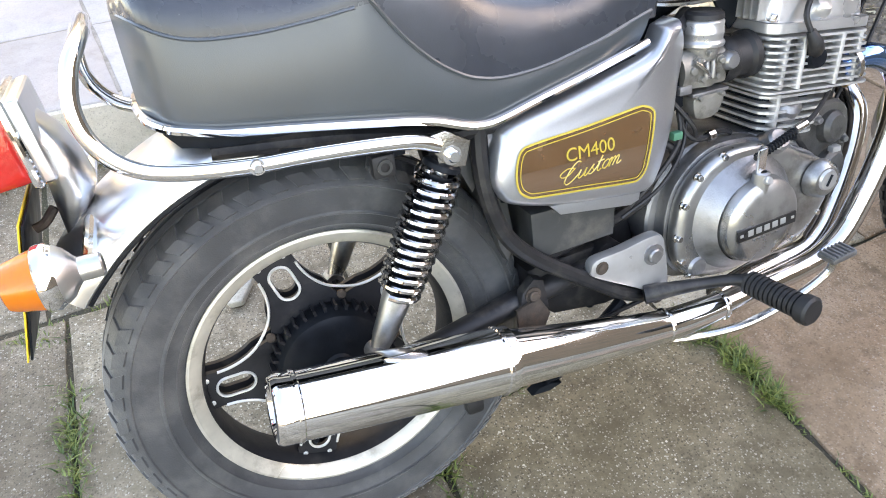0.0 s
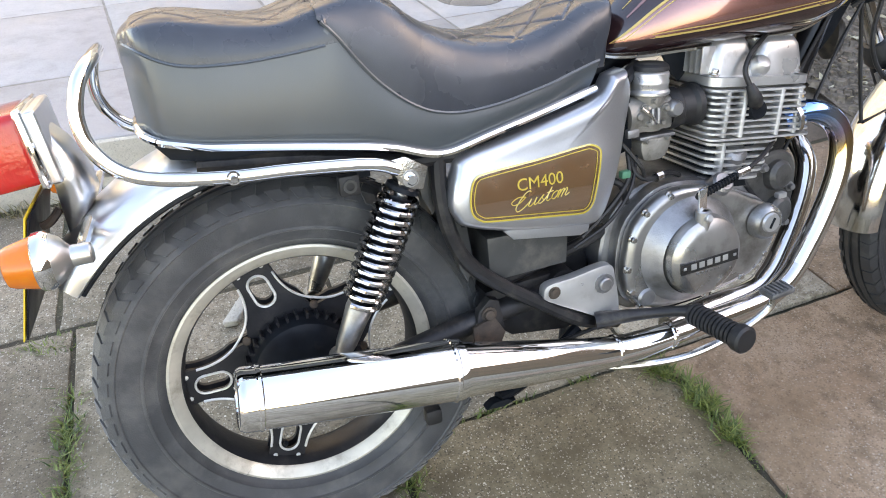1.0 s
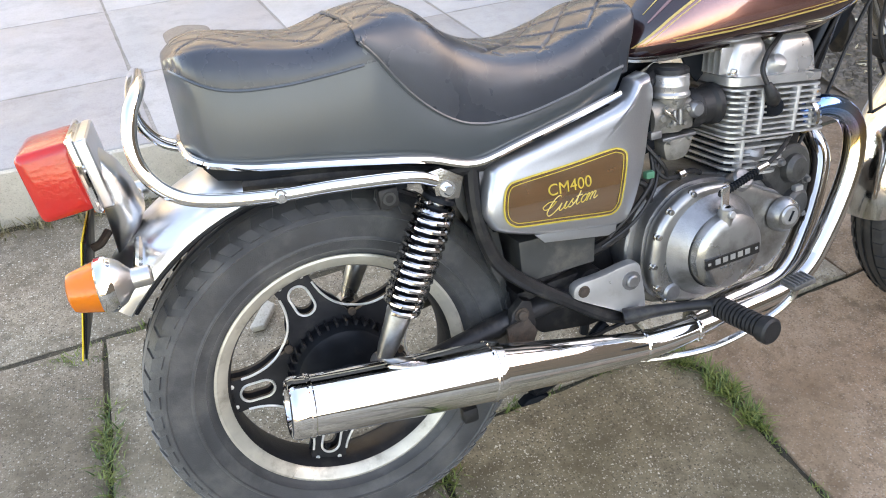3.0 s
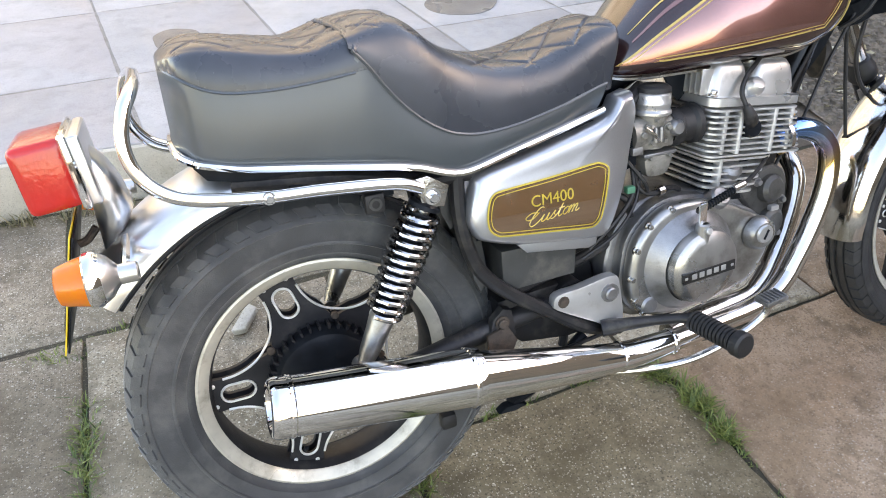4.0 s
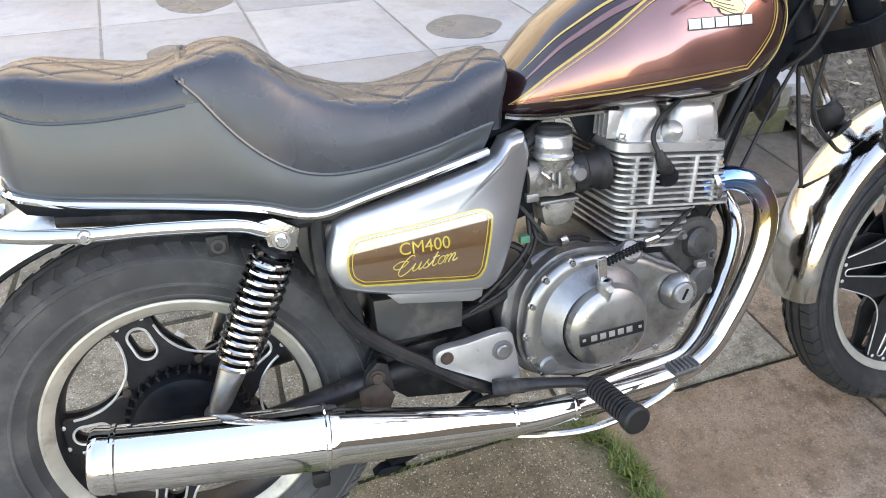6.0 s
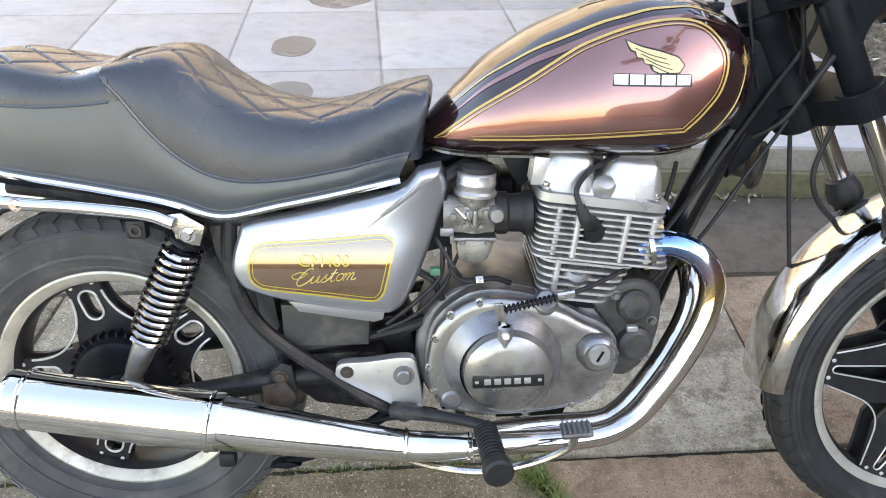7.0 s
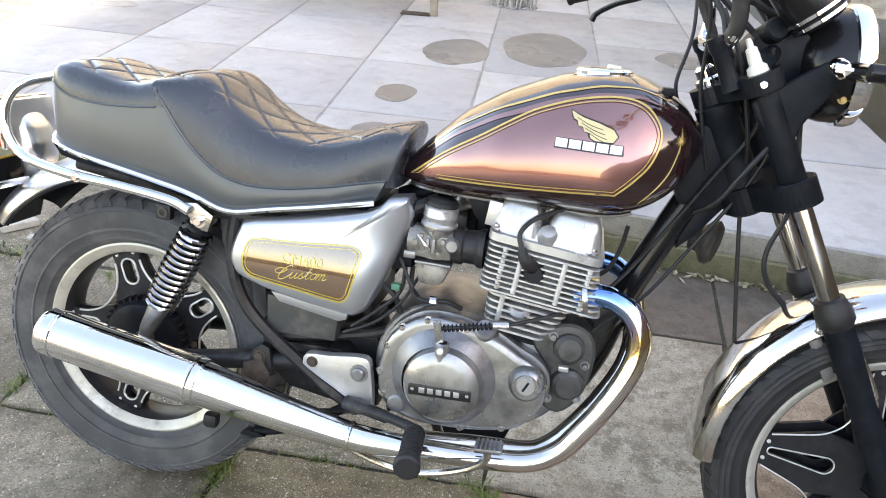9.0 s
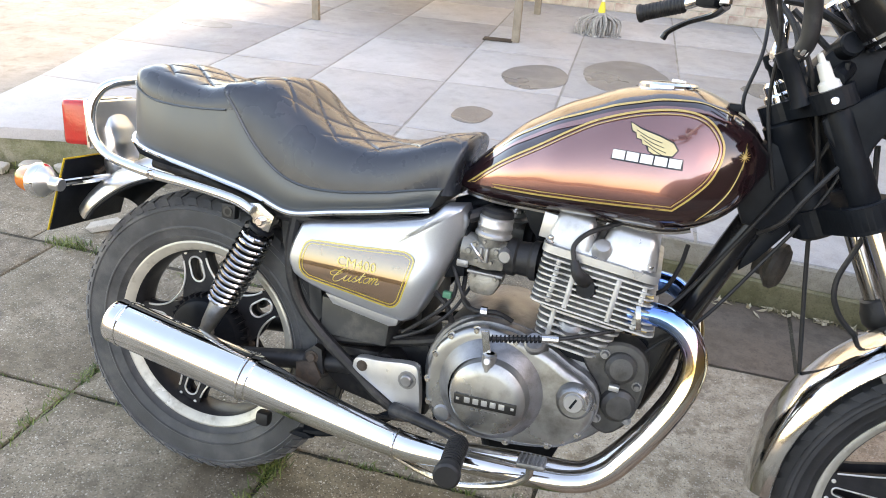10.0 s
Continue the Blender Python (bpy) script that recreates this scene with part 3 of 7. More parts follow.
REAR_AXLE = (-0.002, 0.3190)
rear_wheel = wheel_at("rear_wheel", pose(REAR_AXLE[0], 0, REAR_AXLE[1]), 0.3205, 0.2150, 0.066, 108, False, "rear wheel with cream rim and black pressed spokes")

# steering frame
STEER_FOOT, RAKE, STEER, BAR_TURN = Vector((1.15, -0.008, 0.80)), 29.0, 1.0, 5.0
steer_m = Matrix.Translation(STEER_FOOT) @ Matrix.Rotation(-radians(RAKE), 4, "Y") @ Matrix.Rotation(radians(STEER), 4, "Z")


def fork_point(f, l, u):
    """A point of the steered front end: ahead, left, up along the steering axis."""
    return steer_m @ Vector((f, l, u))


AXLE_F, AXLE_U = 0.052, -0.570
front_axle = fork_point(AXLE_F, -0.012, AXLE_U)
front_wheel = wheel_at("front_wheel", Matrix.Translation(front_axle) @ Matrix.Rotation(radians(STEER), 4, "Z"), 0.318, 0.2425, 0.047, 174, True, "front wheel with cream rim and black pressed spokes")

# ---- seat ----
SEAT_BASE = [(-0.160, 0.748), (-0.145, 0.735), (-0.10, 0.724), (-0.03, 0.715), (0.05, 0.703), (0.129, 0.690), (0.170, 0.680), (0.208, 0.664), (0.235, 0.660), (0.26, 0.664), (0.307, 0.675), (0.39, 0.690), (0.42, 0.695), (0.565, 0.711)]
TRIM_BASE = SEAT_BASE[:-2] + [(0.50, 0.713), (0.56, 0.725)]
SEAT_SEAM = [(-0.162, 0.857), (-0.150, 0.856), (-0.139, 0.847), (-0.113, 0.832), (-0.08, 0.824), (-0.016, 0.822), (0.043, 0.826), (0.104, 0.833)]
FRONT_SEAM = [(0.082, 0.868), (0.106, 0.835), (0.137, 0.789), (0.176, 0.750), (0.216, 0.725), (0.258, 0.715), (0.30, 0.715), (0.343, 0.719), (0.428, 0.734), (0.565, 0.752)]
SEAT_W = [(-0.164, 0.02), (-0.161, 0.06), (-0.154, 0.088), (-0.140, 0.108), (-0.112, 0.120), (-0.05, 0.130), (0.10, 0.138), (0.20, 0.138), (0.32, 0.130), (0.42, 0.118), (0.50, 0.109), (0.565, 0.100)]
REAR_TOP = [(-0.162, 0.868), (-0.150, 0.879), (-0.125, 0.887), (-0.10, 0.888), (-0.055, 0.880), (-0.007, 0.871), (0.03, 0.868), (0.05, 0.873), (0.075, 0.881), (0.11, 0.888), (0.13, 0.888)]
FRONT_TOP = [(0.06, 0.876), (0.085, 0.882), (0.12, 0.893), (0.155, 0.896), (0.18, 0.887), (0.20, 0.870), (0.22, 0.851), (0.255, 0.829), (0.30, 0.812), (0.35, 0.804), (0.40, 0.809), (0.445, 0.821), (0.49, 0.836), (0.53, 0.845), (0.56, 0.847), (0.575, 0.838)]
seat = new("seat")
seat.parent = bike
seat["label"] = "black vinyl stepped dual seat with diamond quilting"


def smooth_table(table, x):
    """Smoothed reading of a table of (x, value)."""
    return sum(interp(x + d, table) * w for d, w in ((-0.014, 0.2), (-0.007, 0.2), (0, 0.2), (0.007, 0.2), (0.014, 0.2)))


def raked(x, z):
    """The nose of the seat ends on a slanting line: foot further back than the top."""
    end = 0.560 - 0.466 * (0.858 - z)
    return x if x < 0.42 else 0.42 + (x - 0.42) * (end - 0.42) / 0.150


xs = np.linspace(-0.163, 0.567, 70)
rows = []
for x in xs:
    w, zb = smooth_table(SEAT_W, x), smooth_table(SEAT_BASE, x)
    zt = smooth_table(SEAT_SEAM, x) if x < 0.085 else smooth_table(FRONT_SEAM, x)
    zt += 0.004
    rows.append([(x, -w * 0.90, zb - 0.004), (x, -w * 0.965, zb)] + [(x, -w * (0.985 + 0.022 * math.sin(math.pi * (0.1 + 0.9 * u))), zb + 0.008 + (zt - zb - 0.008) * u) for u in np.linspace(0, 1, 12)]
                + [(x, -w * 0.6, zt + 0.004), (x, w * 0.6, zt + 0.004)]
                + [(x, w * (0.985 + 0.022 * math.sin(math.pi * (0.1 + 0.9 * u))), zb + 0.008 + (zt - zb - 0.008) * u) for u in np.linspace(1, 0, 12)] + [(x, w * 0.965, zb), (x, w * 0.90, zb - 0.004)])
rows = [[(raked(x, z), y, z) for x, y, z in row] for row in rows]
part("seat_side", rings_to_bm(rows), VINYL, seat, "smooth black vinyl seat sides", angle=50)


SECTION = [(p.x, p.y) for p in spline([(1.0, 0.0, 0), (0.995, 0.24, 0), (0.975, 0.48, 0), (0.93, 0.69, 0), (0.86, 0.83, 0), (0.74, 0.915, 0), (0.52, 0.965, 0), (0.25, 0.99, 0), (0.0, 1.0, 0)], 8)]


def SECTION_H(f):
    """Across the cushion, from one side (f = 0) to the other (f = 1): width and height fractions."""
    g = min(f, 1 - f) * 2
    k = [i / (len(SECTION) - 1) for i in range(len(SECTION))]
    s = float(np.interp(g, k, [p[0] for p in SECTION]))
    return (s if f < 0.5 else -s), float(np.interp(g, k, [p[1] for p in SECTION]))


def cushion(name, x0, x1, seam, top, label, nx, ny=130, gap=0.088, rear_drop=True):
    """A padded top over its seam, with pressed diamond quilting across its middle."""
    rows = []
    for x in np.linspace(x0, x1, nx):
        w = smooth_table(SEAT_W, x) * 0.995
        zs, zt = smooth_table(seam, x), smooth_table(top, x)
        row = []
        for j in range(ny + 1):
            s_, h = SECTION_H(j / ny)
            y = -w * s_
            z = zs + (zt - zs) * h
            quilt = max(0.0, 1 - (abs(y) / (w * 0.80)) ** 10)
            if x0 + 0.016 < x < x1 - 0.02:
                dmin = min(abs(((x + q * y * 1.0) / gap + 0.25) % 1.0 - 0.5) for q in (-1, 1)) * gap * 0.7
                z -= 0.0036 * quilt * math.exp(-(dmin / 0.0020) ** 2)
                z += 0.0024 * quilt * math.sin(min(1.0, dmin / 0.024) * math.pi / 2)
            edge = min(1.0, min((x - x0) if rear_drop else 1.0, x1 - x) / 0.018)
            z = zs + (z - zs) * (0.55 + 0.45 * math.sqrt(max(0.0, 1 - (1 - edge) ** 2)))
            row.append((raked(x, z), y, z))
        rows.append(row)
    first = [(x0 + 0.004, p[1] * 0.97, min(p[2], smooth_table(seam, x0)) - 0.012) for p in rows[0]]
    last = [(raked(x1, p[2]) - 0.004, p[1] * 0.97, min(p[2], smooth_table(seam, x1)) - 0.012) for p in rows[-1]]
    return part(name, sheet([first] + rows + [last]), VINYL_TOP, seat, label, angle=60)


cushion("rear_cushion", -0.162, 0.108, SEAT_SEAM, REAR_TOP, "quilted black vinyl pillion cushion", 150)
cushion("front_cushion", 0.080, 0.570, FRONT_SEAM, FRONT_TOP, "quilted black vinyl rider cushion", 270, rear_drop=False)
for sgn in (-1, 1):
    part("seat_piping", tube([(raked(x, smooth_table(FRONT_SEAM, x)), sgn * smooth_table(SEAT_W, x) * 1.0, smooth_table(FRONT_SEAM, x)) for x in np.linspace(0.084, 0.565, 26)], 0.0026, 6, 2), VINYL, seat)
    part("seat_piping", tube([(x, sgn * smooth_table(SEAT_W, x) * 1.0, smooth_table(SEAT_SEAM, x)) for x in np.linspace(-0.156, 0.086, 18)], 0.0022, 6, 2), VINYL, seat)
welt = [(0.082 + 0.006 * abs(math.sin(t)), 0.136 * math.sin(t), 0.848 + 0.037 * abs(math.cos(t)) ** 0.55) for t in np.linspace(-1.52, 1.52, 25)]
part("seat_piping", tube(welt, 0.0042, 8, 2), VINYL_TOP, seat, "vinyl welt across the step of the seat")
# bright trim along the foot of the seat
side_run = [(x, smooth_table(SEAT_W, x) * 0.985 + 0.003, smooth_table(TRIM_BASE, x) + 0.001) for x in np.linspace(0.494, -0.085, 26)]
tail_run = [(-0.112, 0.1195, 0.729), (-0.136, 0.110, 0.734), (-0.152, 0.092, 0.739), (-0.161, 0.066, 0.743), (-0.165, 0.030, 0.745)]
trim_path = [(x, -y, z) for x, y, z in side_run + tail_run] + [(-0.166, 0.0, 0.7455)] + [(x, y, z) for x, y, z in reversed(side_run + tail_run)]
part("seat_trim", tube(trim_path, 0.0060, 8, 3), CHROME, seat, "chrome trim strip along the seat base")
part("seat_pan", prism([(x, interp(x, SEAT_BASE) - 0.006) for x in np.linspace(-0.145, 0.52, 20)] + [(x, interp(x, SEAT_BASE) - 0.022) for x in np.linspace(0.52, -0.13, 20)], -0.105, 0.105), BLACK, seat, "black seat pan", smooth=False)

# ---- tank ----
TANK_B = [(0.525, 0.756), (0.54, 0.745), (0.60, 0.741), (0.77, 0.745), (0.89, 0.746), (0.925, 0.753), (0.96, 0.770), (0.995, 0.798), (1.015, 0.826), (1.030, 0.868)]
TANK_T = [(0.525, 0.775), (0.54, 0.80), (0.57, 0.832), (0.62, 0.882), (0.69, 0.928), (0.78, 0.967), (0.85, 0.984), (0.91, 0.984), (0.955, 0.968), (0.99, 0.948), (1.012, 0.928), (1.030, 0.896)]
TANK_W = [(0.525, 0.04), (0.54, 0.062), (0.57, 0.088), (0.62, 0.115), (0.70, 0.142), (0.78, 0.156), (0.88, 0.160), (0.93, 0.152), (0.97, 0.138), (1.00, 0.116), (1.018, 0.086), (1.030, 0.040)]
tank = new("fuel_tank")
tank.parent = bike
tank["label"] = "dark maroon teardrop tank with copper side panel and gold pinstripes"


def tank_half(x, z):
    """Half width of the tank at (x, z)."""
    zb, zt, w = smooth_table(TANK_B, x), smooth_table(TANK_T, x), smooth_table(TANK_W, x)
    zc = zb + 0.38 * (zt - zb)
    if z >= zc:
        u, p = (z - zc) / max(1e-4, zt - zc), 2.1
    else:
        u, p = (zc - z) / max(1e-4, zc - zb), 3.2
    u = min(1.0, max(0.0, u))
    return w * (1 - u ** p) ** (1 / p)


rows = []
for x in np.linspace(0.520, 1.031, 64):
    zb, zt, w = smooth_table(TANK_B, x), smooth_table(TANK_T, x), smooth_table(TANK_W, x)
    zt = max(zt, zb + 0.004)
    zc = zb + 0.38 * (zt - zb)
    row = []
    for j in range(56):
        th = 2 * math.pi * j / 56
        c, s_ = math.cos(th), math.sin(th)
        p = 2.1 if s_ > 0 else 3.2
        y = w * math.copysign(abs(c) ** (2 / p), c)
        z = zc + ((zt - zc) if s_ > 0 else (zc - zb)) * math.copysign(abs(s_) ** (2 / p), s_)
        row.append((x, y, z))
    rows.append(row)
part("tank_shell", rings_to_bm(rows), MAROON, tank, "glossy dark maroon tank shell", angle=60)
PANEL = [(0.544, 0.768), (0.606, 0.82), (0.67, 0.862), (0.715, 0.892), (0.76, 0.918), (0.825, 0.941), (0.885, 0.95), (0.925, 0.942), (0.95, 0.918), (0.957, 0.892), (0.947, 0.854), (0.925, 0.824), (0.899, 0.797)]


def closed_outline(points, corners=(), per=5):
    """A smooth closed outline through points, sharp at the listed indices."""
    if not corners:
        return [(v.x, v.y) for v in spline([(x, z, 0) for x, z in points], per, True)]
    out, k = [], len(points)
    cs = sorted(corners)
    for i, c in enumerate(cs):
        d = cs[(i + 1) % len(cs)]
        run = [points[j % k] for j in range(c, (d if d > c else d + k) + 1)]
        out += [(v.x, v.y) for v in spline([(x, z, 0) for x, z in run], per)][:-1]
    return out


def inset(outline, d):
    """Moves a closed outline inwards by d."""
    n, out = len(outline), []
    area = sum(outline[i][0] * outline[(i + 1) % n][1] - outline[(i + 1) % n][0] * outline[i][1] for i in range(n))
    sg = 1 if area > 0 else -1
    for i in range(n):
        (x0, z0), (x1, z1), (x2, z2) = outline[i - 1], outline[i], outline[(i + 1) % n]
        a, b = Vector((x1 - x0, z1 - z0)), Vector((x2 - x1, z2 - z1))
        t = (a.normalized() + b.normalized())
        t = t.normalized() if t.length > 1e-6 else a.normalized()
        out.append((x1 - sg * t.y * d, z1 + sg * t.x * d))
    return out


def stripe(name, outline, d0, d1, half_fn, lift, mat, parent, sgn=-1):
    """A thin painted band between two insets of an outline, laid on a curved surface."""
    a, b = inset(outline, d0), inset(outline, d1)
    rows = []
    for p, q in zip(a + [a[0]], b + [b[0]]):
        rows.append([(x, sgn * (half_fn(x, z) + lift), z) for x, z in (p, ((p[0] + q[0]) / 2, (p[1] + q[1]) / 2), q)])
    return part(name, sheet(rows), mat, parent)


def filled(name, outline, half_fn, lift, mat, parent, sgn=-1, nx=60, nz=20, label=""):
    """A painted field: a fine grid inside an outline, laid on a curved surface."""
    n = len(outline)
    x0, x1 = min(p[0] for p in outline) + 1e-4, max(p[0] for p in outline) - 1e-4
    rows = []
    for i in range(nx + 1):
        f = i / nx
        x = x0 + (x1 - x0) * (0.5 - 0.5 * math.cos(math.pi * f))
        zs = []
        for k in range(n):
            (xa, za), (xb, zb) = outline[k], outline[(k + 1) % n]
            if (xa - x) * (xb - x) < 0:
                zs.append(za + (zb - za) * (x - xa) / (xb - xa))
        if len(zs) < 2:
            continue
        lo, hi = min(zs), max(zs)
        rows.append([(x, sgn * (half_fn(x, lo + (hi - lo) * j / nz) + lift), lo + (hi - lo) * j / nz) for j in range(nz + 1)])
    return part(name, sheet(rows), mat, parent, label)


panel_line = closed_outline(PANEL, (0, 12), 5)
for sgn in (-1, 1):
    filled("copper_panel", inset(panel_line, 0.001), tank_half, 0.0010, BRONZE, tank, sgn, label="copper metallic tank side panel")
    stripe("gold_pinstripe", panel_line, 0.0, 0.0032, tank_half, 0.0030, GOLD, tank, sgn)
    stripe("gold_pinstripe", panel_line, 0.0068, 0.0082, tank_half, 0.0030, GOLD, tank, sgn)
    sweep = [(x, sgn * (tank_half(x, z) + 0.0012), z) for x, z in ((0.915, 0.763), (0.945, 0.795), (0.972, 0.832), (0.985, 0.870), (0.990, 0.905))]
    part("gold_sweep", tube(sweep, [0.0002, 0.0009, 0.0012, 0.0009, 0.0004], 6, 5), GOLD, tank)
    for k in range(6):
        a = radians(90 + 30 * k)
        rr = 0.020 if k == 0 else 0.009
        pts = [(0.988 + rr * f * math.cos(a), 0.893 + rr * f * math.sin(a)) for f in (-1, 0, 1)]
        part("star_ray", tube([(x, sgn * (tank_half(x, z) + 0.0012), z) for x, z in pts], [0.0002, 0.0012, 0.0002], 5, 3), GOLD, tank)
# two bands that paint warm gold reflections onto the top of the tank
for z_off, mat_ in ((0.0, GOLD), (0.012, BRONZE)):
    for sgn in (-1, 1):
        rows = []
        for x in np.linspace(0.57, 0.96, 40):
            zt = smooth_table(TANK_T, x)
            span = 0.030 * math.sin(math.pi * (x - 0.55) / 0.43) + 0.004
            row = []
            for f in (0.0, 0.5, 1.0):
                z = zt - 0.012 - z_off * 0.9 - span * (0.35 + f * (0.10 if z_off == 0 else 0.25))
                row.append((x, sgn * (tank_half(x, z) + 0.0010), z + 0.0005))
            rows.append(row)
        part("top_band", sheet(rows), mat_, tank)
# wing badge and block lettering shapes
WING = [(0.803, 0.926), (0.822, 0.917), (0.850, 0.910), (0.872, 0.902), (0.880, 0.891), (0.874, 0.880), (0.846, 0.879), (0.836, 0.884), (0.844, 0.890), (0.826, 0.893), (0.832, 0.899), (0.816, 0.902), (0.820, 0.908), (0.808, 0.913)]
WING = [(x + 0.008, 0.880 + (z - 0.879) * 0.86) for x, z in WING]
for sgn in (-1, 1):
    filled("wing_backing", inset(WING, -0.0022), tank_half, 0.0016, EMBLEM_BLACK, tank, sgn, 40, 6)
    filled("wing_badge", WING, tank_half, 0.0024, PALE_GOLD, tank, sgn, 40, 6, "pale gold wing badge")
    for k in range(4):
        z0 = 0.911 - 0.0068 * k
        part("feather_line", tube([(x, sgn * (tank_half(x, z) + 0.0027), z) for x, z in ((0.822 + 0.007 * k, z0), (0.842 + 0.006 * k, z0 - 0.008), (0.864 + 0.004 * k, z0 - 0.013))], 0.0006, 5, 4), EMBLEM_BLACK, tank)
    tagged_bar = [(0.7915, 0.8615), (0.9015, 0.8615), (0.9005, 0.8785), (0.7920, 0.8785)]
    filled("badge_backing", tagged_bar, tank_half, 0.0016, EMBLEM_BLACK, tank, sgn, 12, 4)
    for k in range(5):
        x0 = 0.7930 + 0.0215 * k
        filled("badge_block", [(x0, 0.8640), (x0 + 0.0192, 0.8640), (x0 + 0.0192, 0.8775), (x0, 0.8775)], tank_half, 0.0026, WHITE, tank, sgn, 4, 3)
for sgn in (-1, 1):
    part("tank_seam", tube([(x, sgn * (tank_half(x, smooth_table(TANK_B, x) + 0.006) - 0.003), smooth_table(TANK_B, x) + 0.002) for x in np.linspace(0.545, 0.935, 26)], 0.0042, 6, 2), CHROME_WORN, tank, "worn seam along the tank's lower edge")
cap = part("filler_cap", lathe([(0, 0.004), (0.030, 0.0035), (0.046, 0.001), (0.050, -0.003), (0.050, -0.012)], (0.853, 0.0, 0.984), (-0.06, 0, 1), 32), CHROME, tank, "chrome filler cap")
part("cap_latch", box((0.024, 0.012, 0.005), (0.868, 0.0, 0.990), 0.002), CHROME, cap)
part("tank_bolt_tab", box((0.02, 0.03, 0.012), (0.962, -0.035, 0.962), 0.003), BLACK, tank)

# ---- side covers ----
COVER = [(0.236, 0.585), (0.248, 0.631), (0.263, 0.651), (0.330, 0.664), (0.394, 0.676), (0.450, 0.688), (0.497, 0.702), (0.521, 0.727), (0.556, 0.731), (0.566, 0.695), (0.546, 0.627), (0.525, 0.570), (0.503, 0.520), (0.484, 0.503), (0.455, 0.501), (0.333, 0.519), (0.262, 0.540), (0.243, 0.558)]
cover_line = closed_outline(COVER, (7, 8), 4)
ccx, ccz = 0.385, 0.60


def cover_half(x, z):
    """Outer face of the side cover, folded inwards at its front edge."""
    fold = max(0.0, (x - 0.492 - 0.12 * (z - 0.60)) / 0.07)
    up = z - 0.56
    return 0.1465 - 0.030 * min(1.0, fold) - (1.5 * up * up if up < 0.08 else 0.0096 + 0.08 * (up - 0.08))


DECAL = [(0.268, 0.606), (0.263, 0.582), (0.266, 0.563), (0.278, 0.551), (0.296, 0.546), (0.370, 0.537), (0.440, 0.5280), (0.458, 0.529), (0.469, 0.540), (0.474, 0.556), (0.486, 0.612), (0.485, 0.627), (0.472, 0.635), (0.455, 0.636), (0.380, 0.629), (0.296, 0.6235), (0.277, 0.619)]
# the strokes of the word "Custom" in running script
SCRIPT = [
    [(0.34, 0.80), (0.0, 0.88), (-0.28, 0.66), (-0.14, 0.42), (0.16, 0.46), (0.42, 0.78)],
    [(0.66, 1.02), (0.56, 1.12), (0.38, 1.04), (0.16, 0.66), (0.02, 0.16), (0.14, -0.12), (0.36, -0.06), (0.62, 0.24), (0.76, 0.52)],
    [(0.76, 0.52), (0.68, 0.14), (0.76, 0.0), (0.92, 0.14), (1.04, 0.52)],
    [(1.04, 0.52), (0.98, 0.12), (1.04, 0.0), (1.16, 0.12)],
    [(1.16, 0.12), (1.38, 0.56), (1.34, 0.38), (1.44, 0.14), (1.32, 0.0), (1.20, 0.04)],
    [(1.44, 0.08), (1.62, 0.42), (1.76, 0.92)],
    [(1.76, 0.92), (1.62, 0.24), (1.68, 0.0), (1.82, 0.10)],
    [(1.56, 0.60), (1.88, 0.62)],
    [(2.08, 0.54), (1.92, 0.42), (1.88, 0.14), (2.0, 0.0), (2.14, 0.14), (2.18, 0.42), (2.08, 0.54)],
    [(2.18, 0.44), (2.30, 0.52), (2.22, 0.0)],
    [(2.24, 0.18), (2.40, 0.52), (2.48, 0.46), (2.40, 0.0)],
    [(2.42, 0.18), (2.58, 0.52), (2.66, 0.44), (2.60, 0.08), (2.68, 0.0), (2.82, 0.12)],
]
